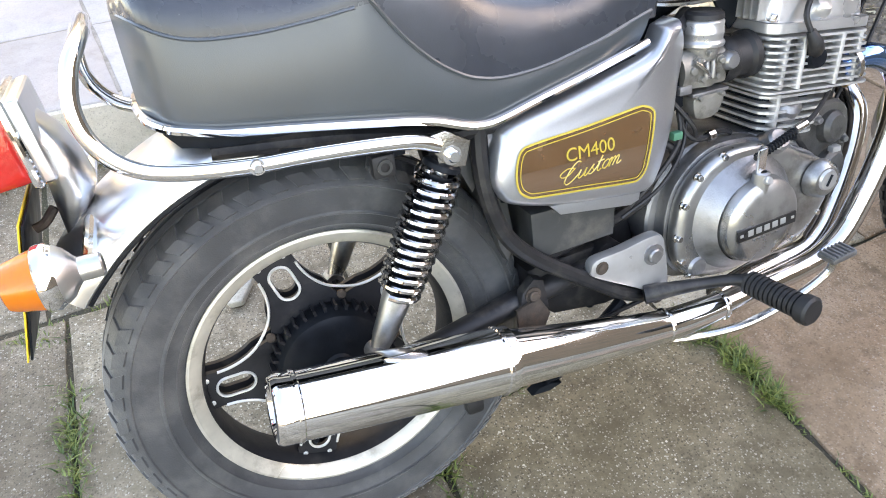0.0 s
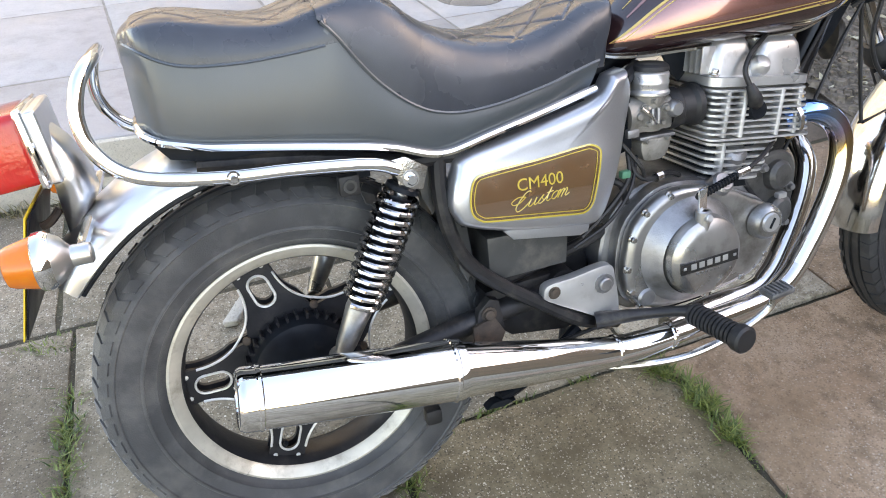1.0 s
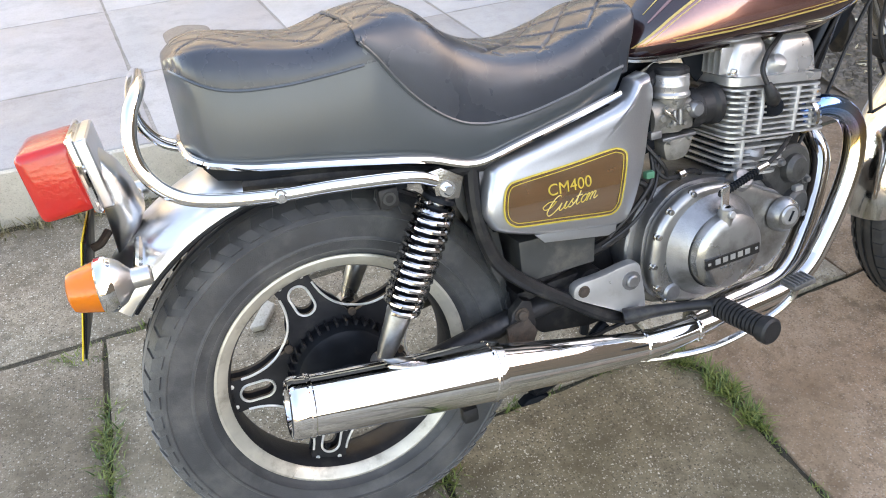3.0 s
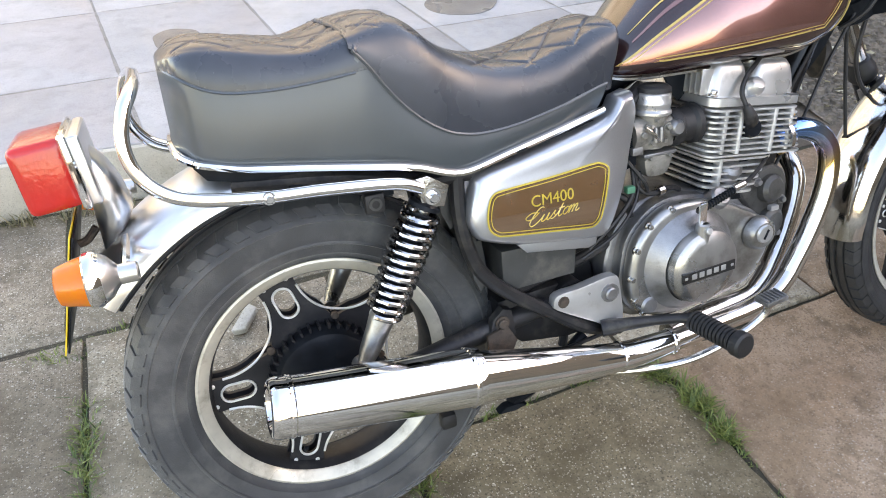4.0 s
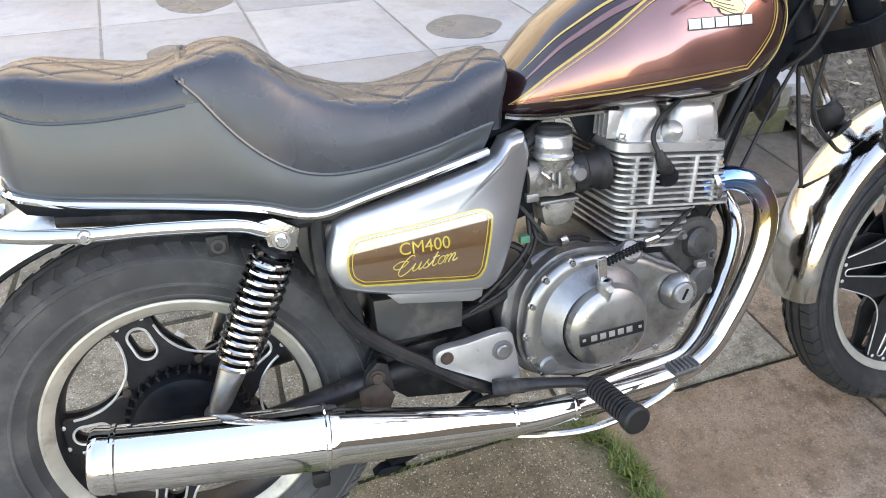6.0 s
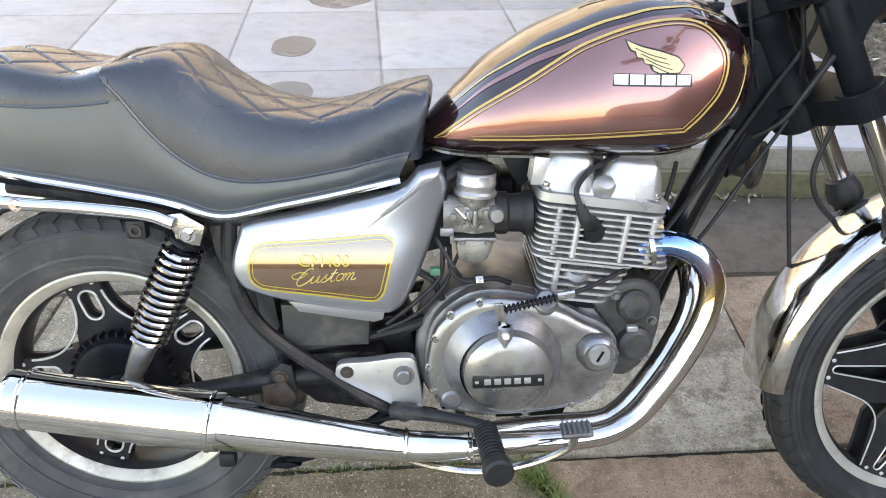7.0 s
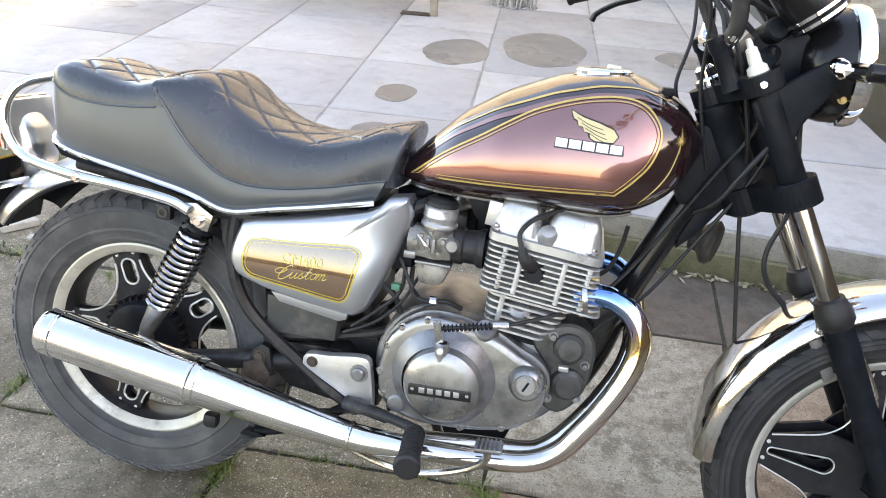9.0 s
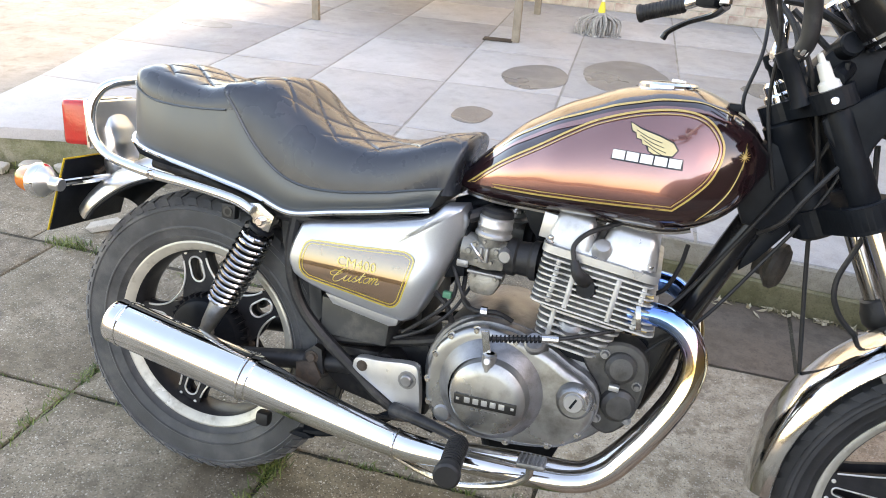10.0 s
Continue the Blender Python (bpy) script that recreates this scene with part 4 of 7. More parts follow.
for sgn in (-1, 1):
    cov = new("side_cover")
    cov.parent = bike
    cov["label"] = "silver painted side cover with brown decal"
    bm = bmesh.new()
    loops = []
    for d, lift in ((0.0, -0.045), (0.0, -0.015), (0.0015, -0.009), (0.005, -0.0035), (0.008, -0.001), (0.0115, 0.0)):
        o = inset(cover_line, d)
        loops.append([bm.verts.new((x, sgn * (cover_half(x, z) + lift), z)) for x, z in o])
    core = inset(cover_line, 0.0115)
    for f in (0.8, 0.55, 0.3):
        pts = [(ccx + (x - ccx) * f, ccz + (z - ccz) * f) for x, z in core]
        loops.append([bm.verts.new((x, sgn * cover_half(x, z), z)) for x, z in pts])
    for a, b in zip(loops[:-1], loops[1:]):
        for j in range(len(a)):
            k = (j + 1) % len(a)
            bm.faces.new((a[j], a[k], b[k], b[j]))
    bm.faces.new(loops[-1])
    part("cover_shell", bm, SILVER, cov, angle=50)
    part("cover_lip", prism([(0.318, 0.523), (0.335, 0.505), (0.452, 0.487), (0.466, 0.492), (0.470, 0.51)], sgn * 0.10, sgn * 0.137, 0.002), SILVER, cov)
    line = closed_outline(DECAL, (), 4)
    filled("decal_field", inset(line, 0.003), cover_half, 0.0008, BROWN, cov, sgn, 40, 10, "brown decal field")
    stripe("decal_border", line, 0.0, 0.0030, cover_half, 0.0016, YELLOW, cov, sgn)
    stripe("decal_border", line, 0.0068, 0.0082, cover_half, 0.0016, YELLOW, cov, sgn)
    if sgn < 0:
        def on_cover(v):
            return Vector((v.x, -(cover_half(v.x, v.z) + 0.0016) - (0.0 if v.y > -0.0001 else 0.0004), v.z))
        lettering("model_lettering", "CM400", YELLOW, cov, Matrix.Translation((0.379, 0, 0.594)) @ Matrix.Rotation(radians(90), 4, "X"), 0.0262, 0.0, 0.0003, on_cover, 0.0)
        for stroke in SCRIPT:
            run = []
            for u, v in stroke:
                x = 0.3345 + 0.0325 * (u + 0.22 * v)
                run.append((x, 0.5565 + 0.0215 * v + 0.10 * (x - 0.3345)))
            part("script_stroke", tube([(x, -(cover_half(x, z) + 0.0014), z) for x, z in run], 0.00085, 5, 5), YELLOW, cov)

# ---- frame ----
frame_ob = new("tubular_frame")
frame_ob.parent = bike
frame_ob["label"] = "black painted tubular steel frame"
part("backbone", tube([(1.05, 0, 0.90), (0.95, 0, 0.855), (0.80, 0, 0.80), (0.66, 0, 0.76), (0.52, 0, 0.70)], 0.024, 14), BLACK, frame_ob)
part("down_tube", tube([(1.080, 0, 0.86), (1.044, 0, 0.80), (0.998, 0, 0.69), (0.957, 0, 0.58), (0.928, 0, 0.47), (0.90, 0, 0.40)], 0.0265, 14), BLACK_GLOSS, frame_ob, "scuffed gloss black down tube")
part("front_gusset", prism([(1.086, 0.850), (1.112, 0.830), (1.105, 0.790), (1.055, 0.715), (1.030, 0.690), (1.030, 0.740)], -0.012, 0.012, 0.004), BLACK, frame_ob)
part("gusset", prism([(1.03, 0.925), (1.055, 0.955), (1.095, 0.87), (1.105, 0.81), (1.065, 0.765), (1.015, 0.775), (0.99, 0.83), (1.0, 0.88)], -0.030, 0.030, 0.008), BLACK, frame_ob)
part("head_tube", lathe([(0.030, -0.015), (0.036, -0.010), (0.036, 0.014), (0.031, 0.022), (0.031, 0.150), (0.036, 0.158), (0.036, 0.180), (0.030, 0.186)], fork_point(-0.020, 0, 0), fork_point(0, 0, 1) - fork_point(0, 0, 0), 28), BLACK, frame_ob)
for sgn in (-1, 1):
    y = sgn * 0.108
    part("seat_rail", tube([(0.60, sgn * 0.06, 0.725), (0.50, y, 0.685), (0.36, y, 0.655), (0.22, y, 0.650), (0.17, y, 0.655), (0.05, y * 0.95, 0.680), (-0.10, y * 0.85, 0.695)], 0.0125, 10), HAZE_BLACK, frame_ob)
    part("rear_loop", tube([(0.232, y, 0.655), (0.229, y * 1.06, 0.600), (0.235, y * 1.1, 0.545), (0.256, y * 1.1, 0.488), (0.300, y * 1.1, 0.438), (0.388, y * 1.1, 0.372), (0.462, y * 1.1, 0.322), (0.55, y * 0.8, 0.28)], 0.0125, 10), HAZE_BLACK, frame_ob)
    part("pivot_plate", prism([(0.268, 0.345), (0.276, 0.383), (0.296, 0.402), (0.312, 0.396), (0.320, 0.345)], sgn * 0.100, sgn * 0.118, 0.002), HAZE_BLACK, frame_ob, "rust stained pivot plate")
    bolt(frame_ob, (0.293, sgn * 0.118, 0.376), (0, sgn, 0), 0.009, 0.008, RUST)
    part("lower_brace", tube([(0.31, y * 0.9, 0.418), (0.40, y * 0.75, 0.425), (0.52, y * 0.7, 0.455), (0.60, y * 0.5, 0.49)], 0.011, 10), HAZE_BLACK, frame_ob)
    part("engine_mount", prism([(0.865, 0.525), (0.915, 0.585), (0.945, 0.560), (0.925, 0.47), (0.90, 0.40), (0.868, 0.42)], sgn * 0.032, sgn * 0.042, 0.002), HAZE_BLACK, frame_ob)
    for x, z in ((0.90, 0.53), (0.905, 0.455)):
        bolt(frame_ob, (x, sgn * 0.042, z), (0, sgn, 0), 0.008, 0.006, BLACK)
arm = new("swing_arm")
arm.parent = bike
arm["label"] = "black tubular rear swing arm"
for sgn in (-1, 1):
    part("arm_tube", tube([(0.44, sgn * 0.085, 0.375), (0.30, sgn * 0.092, 0.360), (0.12, sgn * 0.100, 0.328), (-0.03, sgn * 0.103, 0.3115)], 0.0195, 14), HAZE_BLACK, arm)
    part("axle_plate", prism([(-0.075, 0.295), (-0.075, 0.330), (0.03, 0.340), (0.06, 0.315), (0.03, 0.290)], sgn * 0.096, sgn * 0.112, 0.003), HAZE_BLACK, arm)
    bolt(arm, (0.0, sgn * 0.112, 0.3115), (0, sgn, 0), 0.014, 0.016, CHROME_WORN)
part("pivot_tube", lathe([(0.0, -0.1), (0.028, -0.1), (0.028, 0.1), (0.0, 0.1)], (0.44, 0, 0.385), (0, 1, 0), 20), HAZE_BLACK, arm)
part("brake_rod", tube([(0.06, -0.075, 0.235), (0.30, -0.09, 0.255), (0.55, -0.11, 0.30)], 0.004, 8, 4), HAZE_BLACK, arm)
part("brake_arm", prism([(0.05, 0.23), (0.065, 0.228), (0.06, 0.30), (0.035, 0.305)], -0.078, -0.070, 0.001), HAZE_BLACK, arm)

# ---- rear shock absorbers ----
def shock(sgn):
    sh = new("shock_absorber")
    sh.parent = bike
    sh["label"] = "chrome coil spring rear shock absorber"
    top, bot = Vector((0.178, sgn * 0.128, 0.637)), Vector((0.045, sgn * 0.118, 0.365))
    d = (bot - top).normalized()
    length = (bot - top).length
    part("damper_body", lathe([(0.012, 0.02), (0.012, 0.20), (0.0195, 0.205), (0.021, 0.215), (0.0185, 0.24), (0.0165, length - 0.03), (0.013, length - 0.012), (0.013, length + 0.01)], top, d, 20), POLISHED, sh, "dull silver damper body")
    part("upper_cup", lathe([(0.0, 0.012), (0.018, 0.012), (0.025, 0.016), (0.026, 0.022), (0.022, 0.024)], top, d, 20), BLACK, sh)
    u = d.orthogonal().normalized()
    v = d.cross(u)
    part("inner_sleeve", lathe([(0.0195, 0.03), (0.0195, 0.205)], top, d, 18), BLACK, sh)
    turns, pts = 13, []
    for k in range(turns * 14 + 1):
        a = 2 * math.pi * k / 14
        f = k / (turns * 14)
        h = 0.026 + f * 0.180
        pts.append(top + d * h + (u * math.cos(a) + v * math.sin(a)) * (0.0270 + 0.003 * math.sin(math.pi * f)))
    part("coil_spring", tube(pts, 0.0047, 8, smooth=False), SPRING, sh, "dark chrome coil spring")
    part("top_eye", lathe([(0.009, -0.016), (0.019, -0.016), (0.021, 0.0), (0.019, 0.016), (0.009, 0.016)], top, (0, 1, 0), 20), CHROME_WORN, sh)
    part("bottom_eye", lathe([(0.008, -0.014), (0.016, -0.014), (0.016, 0.014), (0.008, 0.014)], bot, (0, 1, 0), 18), CAST, sh)
    bolt(sh, top + Vector((0, sgn * 0.016, 0)), (0, sgn, 0), 0.0085, 0.011, CHROME)
    bolt(sh, bot + Vector((0, sgn * 0.014, 0)), (0, sgn, 0), 0.008, 0.008, CHROME_WORN)


shock(-1)
shock(1)

# ---- grab rail, rear mudguard, tail ----
rail = new("grab_rail")
rail.parent = bike
rail["label"] = "chrome tubular grab rail around the seat tail"
half = [(0.160, 0.150, 0.655), (0.120, 0.152, 0.670), (0.02, 0.152, 0.681), (-0.06, 0.152, 0.686), (-0.14, 0.150, 0.697), (-0.186, 0.146, 0.713), (-0.214, 0.140, 0.744), (-0.222, 0.134, 0.782), (-0.214, 0.122, 0.818), (-0.203, 0.100, 0.836), (-0.197, 0.05, 0.842)]
part("rail_tube", tube([(x, -y, z) for x, y, z in half] + [(-0.196, 0, 0.843)] + [(x, y, z) for x, y, z in reversed(half)], 0.0094, 16, 6), CHROME, rail)
for sgn in (-1, 1):
    bolt(rail, (-0.059, sgn * 0.159, 0.686), (0, sgn, 0), 0.0062, 0.008, CHROME)
    part("rail_tab", prism([(0.150, 0.668), (0.172, 0.670), (0.205, 0.650), (0.195, 0.618), (0.172, 0.622), (0.155, 0.645)], sgn * 0.134, sgn * 0.146, 0.002), CHROME_WORN, rail)


def mudguard(name, c, r, a0, a1, w, label, parent_m=None, lip=0.012, nseg=40, r_end=None, dome=0.021, deep=0.030, mat=None):
    mat = mat or CHROME
    """A curved guard about the y axis through c, with a domed section and turned-in lips."""
    rows = []
    for k in range(nseg + 1):
        a = radians(a0 + (a1 - a0) * k / nseg)
        rr = r + ((r_end or r) - r) * k / nseg
        endf = min(1.0, min(k, nseg - k) / 3.0)
        row = []
        side = [(math.cos(q) ** 0.75, math.sin(q) ** 0.9) for q in np.linspace(0, math.pi / 2, 9)]
        sect = [(-u, v * (dome + deep) - deep) for u, v in side] + [(u, v * (dome + deep) - deep) for u, v in reversed(side[:-1])]
        sect = sect + [(y * 0.965, h - 0.0025) for y, h in reversed(sect)]
        for y, h in sect:
            row.append(Vector((c[0] + (rr + h) * math.cos(a), y * w * (0.93 + 0.07 * endf), c[1] + (rr + h) * math.sin(a))))
        rows.append(row)
    bm = rings_to_bm(rows)
    if parent_m:
        bmesh.ops.transform(bm, matrix=parent_m, verts=bm.verts)
    return part(name, bm, mat, bike, label, angle=40)


rear_guard = mudguard("rear_mudguard", (0.0, 0.313), 0.392, 62, 142, 0.092, "chrome rear mudguard over the tyre", dome=0.020, deep=0.026, mat=SATIN_CHROME)
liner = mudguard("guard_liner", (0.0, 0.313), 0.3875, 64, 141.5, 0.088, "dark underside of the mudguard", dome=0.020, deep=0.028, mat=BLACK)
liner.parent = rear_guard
part("inner_guard", prism([(0.25, 0.62), (0.27, 0.60), (0.29, 0.45), (0.275, 0.42), (0.262, 0.45), (0.24, 0.60)], -0.08, 0.08, 0.004), DUSTY, rear_guard)
part("frame_plate", prism([(0.196, 0.655), (0.236, 0.652), (0.232, 0.580), (0.218, 0.560), (0.204, 0.590)], -0.104, -0.098, 0.001), DUSTY, rear_guard, "dirt-spattered grey frame plate")
stop = part("buffer_block", box((0.030, 0.018, 0.030), (0.0945, -0.118, 0.636), 0.004), RUBBER_SOFT, rear_guard, "square black rubber buffer")
part("buffer_ring", lathe([(0.006, 0.0), (0.010, 0.0), (0.010, 0.003), (0.006, 0.003)], (0.0945, -0.1265, 0.636), (0, -1, 0), 18), DUSTY, stop)
for x, z in ((0.115, 0.650), (-0.01, 0.672)):
    part("guard_bracket", box((0.03, 0.05, 0.022), (x, -0.085, z), 0.003), BLACK, rear_guard)
tail = new("tail_light")
tail.parent = bike
tail["label"] = "red rectangular tail light on a chrome bracket"
lens_m = pose(-0.328, 0, 0.738, 0, -6, 0)
part("red_lens", box((0.072, 0.128, 0.096), (0, 0, 0), 0.013, lens_m, 4), RED_LENS, tail, "glossy red lens")
part("lens_rim", box((0.012, 0.140, 0.106), (0, 0, 0), 0.006, pose(-0.292, 0, 0.741, 0, -6, 0), 3), CHROME, tail)
part("lamp_base", box((0.016, 0.132, 0.098), (0, 0, 0), 0.006, pose(-0.279, 0, 0.741, 0, -6, 0), 3), SATIN_CHROME, tail)
rows = []
for f in np.linspace(0, 1, 30):
    z = 0.772 - 0.165 * f
    xf = smooth_table([(-0.1, -0.286), (0, -0.281), (0.1, -0.270), (0.22, -0.254), (0.42, -0.241), (0.64, -0.234), (0.78, -0.246), (0.9, -0.262), (1, -0.276), (1.1, -0.280)], f)
    w = smooth_table([(-0.1, 0.006), (0, 0.012), (0.1, 0.030), (0.25, 0.042), (0.5, 0.045), (0.72, 0.038), (0.9, 0.024), (1, 0.016), (1.1, 0.012)], f)
    mid, half_x = (xf - 0.288) / 2, (xf + 0.288) / 2
    rows.append([(mid + half_x * math.copysign(abs(math.cos(t)) ** 0.8, math.cos(t)), w * math.copysign(abs(math.sin(t)) ** 0.8, math.sin(t)), z) for t in np.linspace(0, 2 * math.pi, 36, endpoint=False)])
part("lamp_bracket", rings_to_bm(rows), SATIN_CHROME, tail, "rounded chrome lamp bracket", angle=60)
plate_m = Matrix.Translation((-0.334, 0, 0.5845)) @ Matrix.Rotation(radians(15.6), 4, "Y")
plate_ob = part("number_plate", box((0.003, 0.215, 0.168), (0, 0, 0), 0.0008, plate_m), BLACK, tail, "black backed number plate with yellow face")
part("plate_face", box((0.002, 0.220, 0.172), (-0.004, 0, 0), 0.0005, None), PLATE_YELLOW, plate_ob).matrix_local = plate_m
for k, wdt in enumerate((0.15, 0.12)):
    part("plate_bar", box((0.001, wdt, 0.055), (-0.0058, 0, 0.038 - 0.076 * k)), EMBLEM_BLACK, plate_ob, smooth=False).matrix_local = plate_m
part("plate_bracket", tube([(-0.290, -0.012, 0.645), (-0.305, -0.015, 0.63), (-0.318, -0.015, 0.625)], 0.006, 8, 4), RUST, tail)


def indicator(sgn, c, label, stem_to, forward=-1):
    """A round indicator: lens to the rear or front, chrome bowl and stem."""
    it = new("indicator")
    it.parent = bike
    it["label"] = label
    o = Vector(c)
    d = Vector((forward, 0, 0.0))
    part("amber_lens", lathe([(0, 0.036), (0.018, 0.0358), (0.0235, 0.033), (0.026, 0.027), (0.0325, 0.0)], o, d, 28), AMBER_LENS, it, "amber plastic lens")
    part("bezel", lathe([(0.0330, 0.001), (0.0352, -0.001), (0.0358, -0.006), (0.0350, -0.012), (0.032, -0.016), (0.031, -0.018)], o, d, 28), CHROME, it)
    part("bowl", lathe([(0.031, -0.018), (0.026, -0.026), (0.017, -0.033), (0.013, -0.037), (0.0128, -0.058), (0.011, -0.060), (0.0, -0.060)], o, d, 28), SATIN_CHROME if forward < 0 else BLACK_GLOSS, it)
    part("stem", tube([o - d * 0.045, Vector(stem_to)], 0.0075, 10, 4, smooth=False), CHROME, it)
    return it


indicator(-1, (-0.296, -0.196, 0.638), "amber rear indicator in a chrome bowl", (-0.252, -0.05, 0.632))
indicator(1, (-0.296, 0.196, 0.638), "amber rear indicator in a chrome bowl", (-0.252, 0.05, 0.632))

# ---- engine ----
engine = new("engine")
engine.parent = bike
engine["label"] = "air cooled twin engine in grey cast aluminium"
case = part("crankcase", prism(closed_outline([(0.515, 0.40), (0.530, 0.47), (0.575, 0.520), (0.64, 0.535), (0.71, 0.525), (0.80, 0.510), (0.868, 0.495), (0.885, 0.44), (0.865, 0.37), (0.80, 0.315), (0.72, 0.295), (0.60, 0.292), (0.54, 0.325)], (), 3), -0.088, 0.12, 0.010, 3), CAST, engine, "dull cast crankcase")
COVER_OUT = [(0.533, 0.375), (0.534, 0.435), (0.549, 0.482), (0.590, 0.520), (0.632, 0.533), (0.690, 0.528), (0.748, 0.510), (0.785, 0.490), (0.822, 0.472), (0.846, 0.445), (0.848, 0.402), (0.826, 0.360), (0.796, 0.333), (0.731, 0.317), (0.660, 0.310), (0.608, 0.311), (0.555, 0.331)]
cover_ol = closed_outline(COVER_OUT, (), 3)
part("clutch_cover_base", prism(cover_ol, -0.085, -0.112, 0.002), CAST, engine)
cover = part("clutch_cover", prism(inset(cover_ol, 0.004), -0.110, -0.142, 0.014, 4), POLISHED, engine, "satin aluminium clutch cover")
dome_c = (0.662, 0.418)
part("clutch_collar", lathe([(0.098, 0.0), (0.092, 0.008), (0.084, 0.016), (0.076, 0.024), (0.071, 0.030)], (dome_c[0] - 0.004, -0.139, dome_c[1]), (0, -1, 0), 56), CAST, cover)
part("clutch_dome", lathe([(0.074, 0.0), (0.072, 0.030), (0.068, 0.043), (0.060, 0.049), (0.045, 0.051), (0.0, 0.052)], (dome_c[0], -0.139, dome_c[1]), (0, -1, 0), 56), POLISHED, cover, "round polished clutch dome")
em = Matrix.Translation((0.662, -0.1915, 0.4125)) @ Matrix.Rotation(radians(-3), 4, "Y")
emb = part("emblem_plate", box((0.112, 0.003, 0.0195), (0, 0, 0), 0.001, em), EMBLEM_BLACK, cover, "black and silver emblem strip")
for k in range(5):
    part("emblem_block", box((0.0105, 0.0022, 0.0105), (-0.032 + 0.0155 * k, -0.0012, 0.001), 0.0008), DULL_SILVER, emb).matrix_local = em
for k in (-1, 1):
    part("emblem_block", box((0.006, 0.0022, 0.005), (0.049 * k, -0.0012, 0.001), 0.0008), DULL_SILVER, emb).matrix_local = em
for k in range(6):
    part("stamp_mark", box((0.0045, 0.001, 0.003), (-0.022 + 0.0085 * k, 0.0005, -0.0155)), CAST, emb, smooth=False).matrix_local = em
part("kick_plug", lathe([(0.0, 0.020), (0.014, 0.020), (0.0175, 0.016), (0.0185, 0.0)], (0.576, -0.126, 0.346), (0, -1, 0), 24), CAST, cover)
part("sight_boss", lathe([(0.0, 0.016), (0.024, 0.016), (0.030, 0.010), (0.033, -0.004)], (0.808, -0.148, 0.440), (0, -1, 0), 28), POLISHED, cover)
part("sight_plug", lathe([(0.0, 0.004), (0.016, 0.004), (0.018, 0.0)], (0.808, -0.164, 0.443), (0, -1, 0), 24), CAST_BRIGHT, cover)
part("plug_slot", box((0.004, 0.002, 0.020), (0, 0, 0), 0.0, pose(0.808, -0.1685, 0.443, 0, 25, 0)), BLACK, cover, smooth=False)
part("oil_filler", lathe([(0.0, 0.022), (0.015, 0.022), (0.019, 0.018), (0.020, 0.0), (0.024, -0.01)], (0.722, -0.126, 0.514), (0, -0.75, 0.66), 24), CAST, cover, "oil filler plug")
part("upper_boss", lathe([(0.0, 0.03), (0.016, 0.029), (0.024, 0.022), (0.027, 0.0)], (0.775, -0.085, 0.545), (0, -0.6, 0.8), 24), CAST, engine)
part("arm_boss", lathe([(0.008, 0.028), (0.0125, 0.026), (0.0145, -0.035)], (0.655, -0.176, 0.474), (0, -0.05, 1), 20), POLISHED, cover)
for x, z in ((0.547, 0.362), (0.540, 0.405), (0.549, 0.458), (0.573, 0.499), (0.618, 0.521), (0.690, 0.517), (0.838, 0.432), (0.822, 0.372), (0.565, 0.333), (0.70, 0.322), (0.775, 0.337)):
    bolt(cover, (x, -0.134, z), (0, -1, 0), 0.0055, 0.010, CHROME_WORN)
lever = part("clutch_arm", box((0.014, 0.006, 0.062), (0, 0, 0), 0.002, pose(0.648, -0.182, 0.515, 12, 0, 0) @ pose(0, 0, 0, 0, -10, 0)), CHROME, engine, "chrome clutch release arm")
bolt(lever, (0.655, -0.188, 0.491), (0, -1, 0.2), 0.0065, 0.008, CAST_BRIGHT, washer=False)
spr, n_t = [], 13
for k in range(n_t * 8 + 1):
    f = k / (n_t * 8)
    a = 2 * math.pi * k / 8
    spr.append((0.645 + 0.090 * f, -0.176 + 0.02 * f + 0.0062 * math.cos(a), 0.526 + 0.014 * f + 0.0062 * math.sin(a)))
part("return_spring", tube(spr, 0.0015, 6, smooth=False), BLACK, engine, "dark return spring")
part("clutch_cable", tube([(0.64, -0.178, 0.526), (0.735, -0.156, 0.540), (0.79, -0.14, 0.552), (0.86, -0.10, 0.572), (0.93, -0.04, 0.61), (0.99, -0.03, 0.70), (1.06, -0.04, 0.83), (1.11, -0.05, 0.93), (1.10, -0.08, 1.05)], 0.0038, 8, 6), RUBBER_SOFT, engine)
part("cable_stop", lathe([(0.0, 0.0), (0.007, 0.0), (0.007, 0.028), (0.0, 0.028)], (0.735, -0.154, 0.541), (1, 0.2, 0.1), 10), CHROME_WORN, engine)
part("side_case", prism(closed_outline([(0.62, 0.33), (0.60, 0.45), (0.66, 0.51), (0.78, 0.50), (0.86, 0.45), (0.85, 0.36), (0.76, 0.31)], (), 3), 0.115, 0.165, 0.012, 3), CAST, engine)
part("starter_housing", lathe([(0.0, -0.07), (0.038, -0.07), (0.044, -0.06), (0.044, 0.06), (0.0, 0.07)], (0.865, 0.0, 0.47), (0, 1, 0), 28), BLACK, engine, "black starter housing")
part("front_housing", prism(closed_outline([(0.800, 0.505), (0.835, 0.535), (0.880, 0.545), (0.915, 0.520), (0.920, 0.460), (0.905, 0.400), (0.870, 0.365), (0.835, 0.385), (0.845, 0.44)], (), 3), -0.040, -0.098, 0.012, 3), DARK_CAST, engine, "dark oily engine front housing")
part("filter_dome", lathe([(0.0, 0.022), (0.020, 0.021), (0.027, 0.014), (0.029, 0.0)], (0.872, -0.094, 0.500), (0.1, -1, 0.1), 28), DARK_CAST, engine)
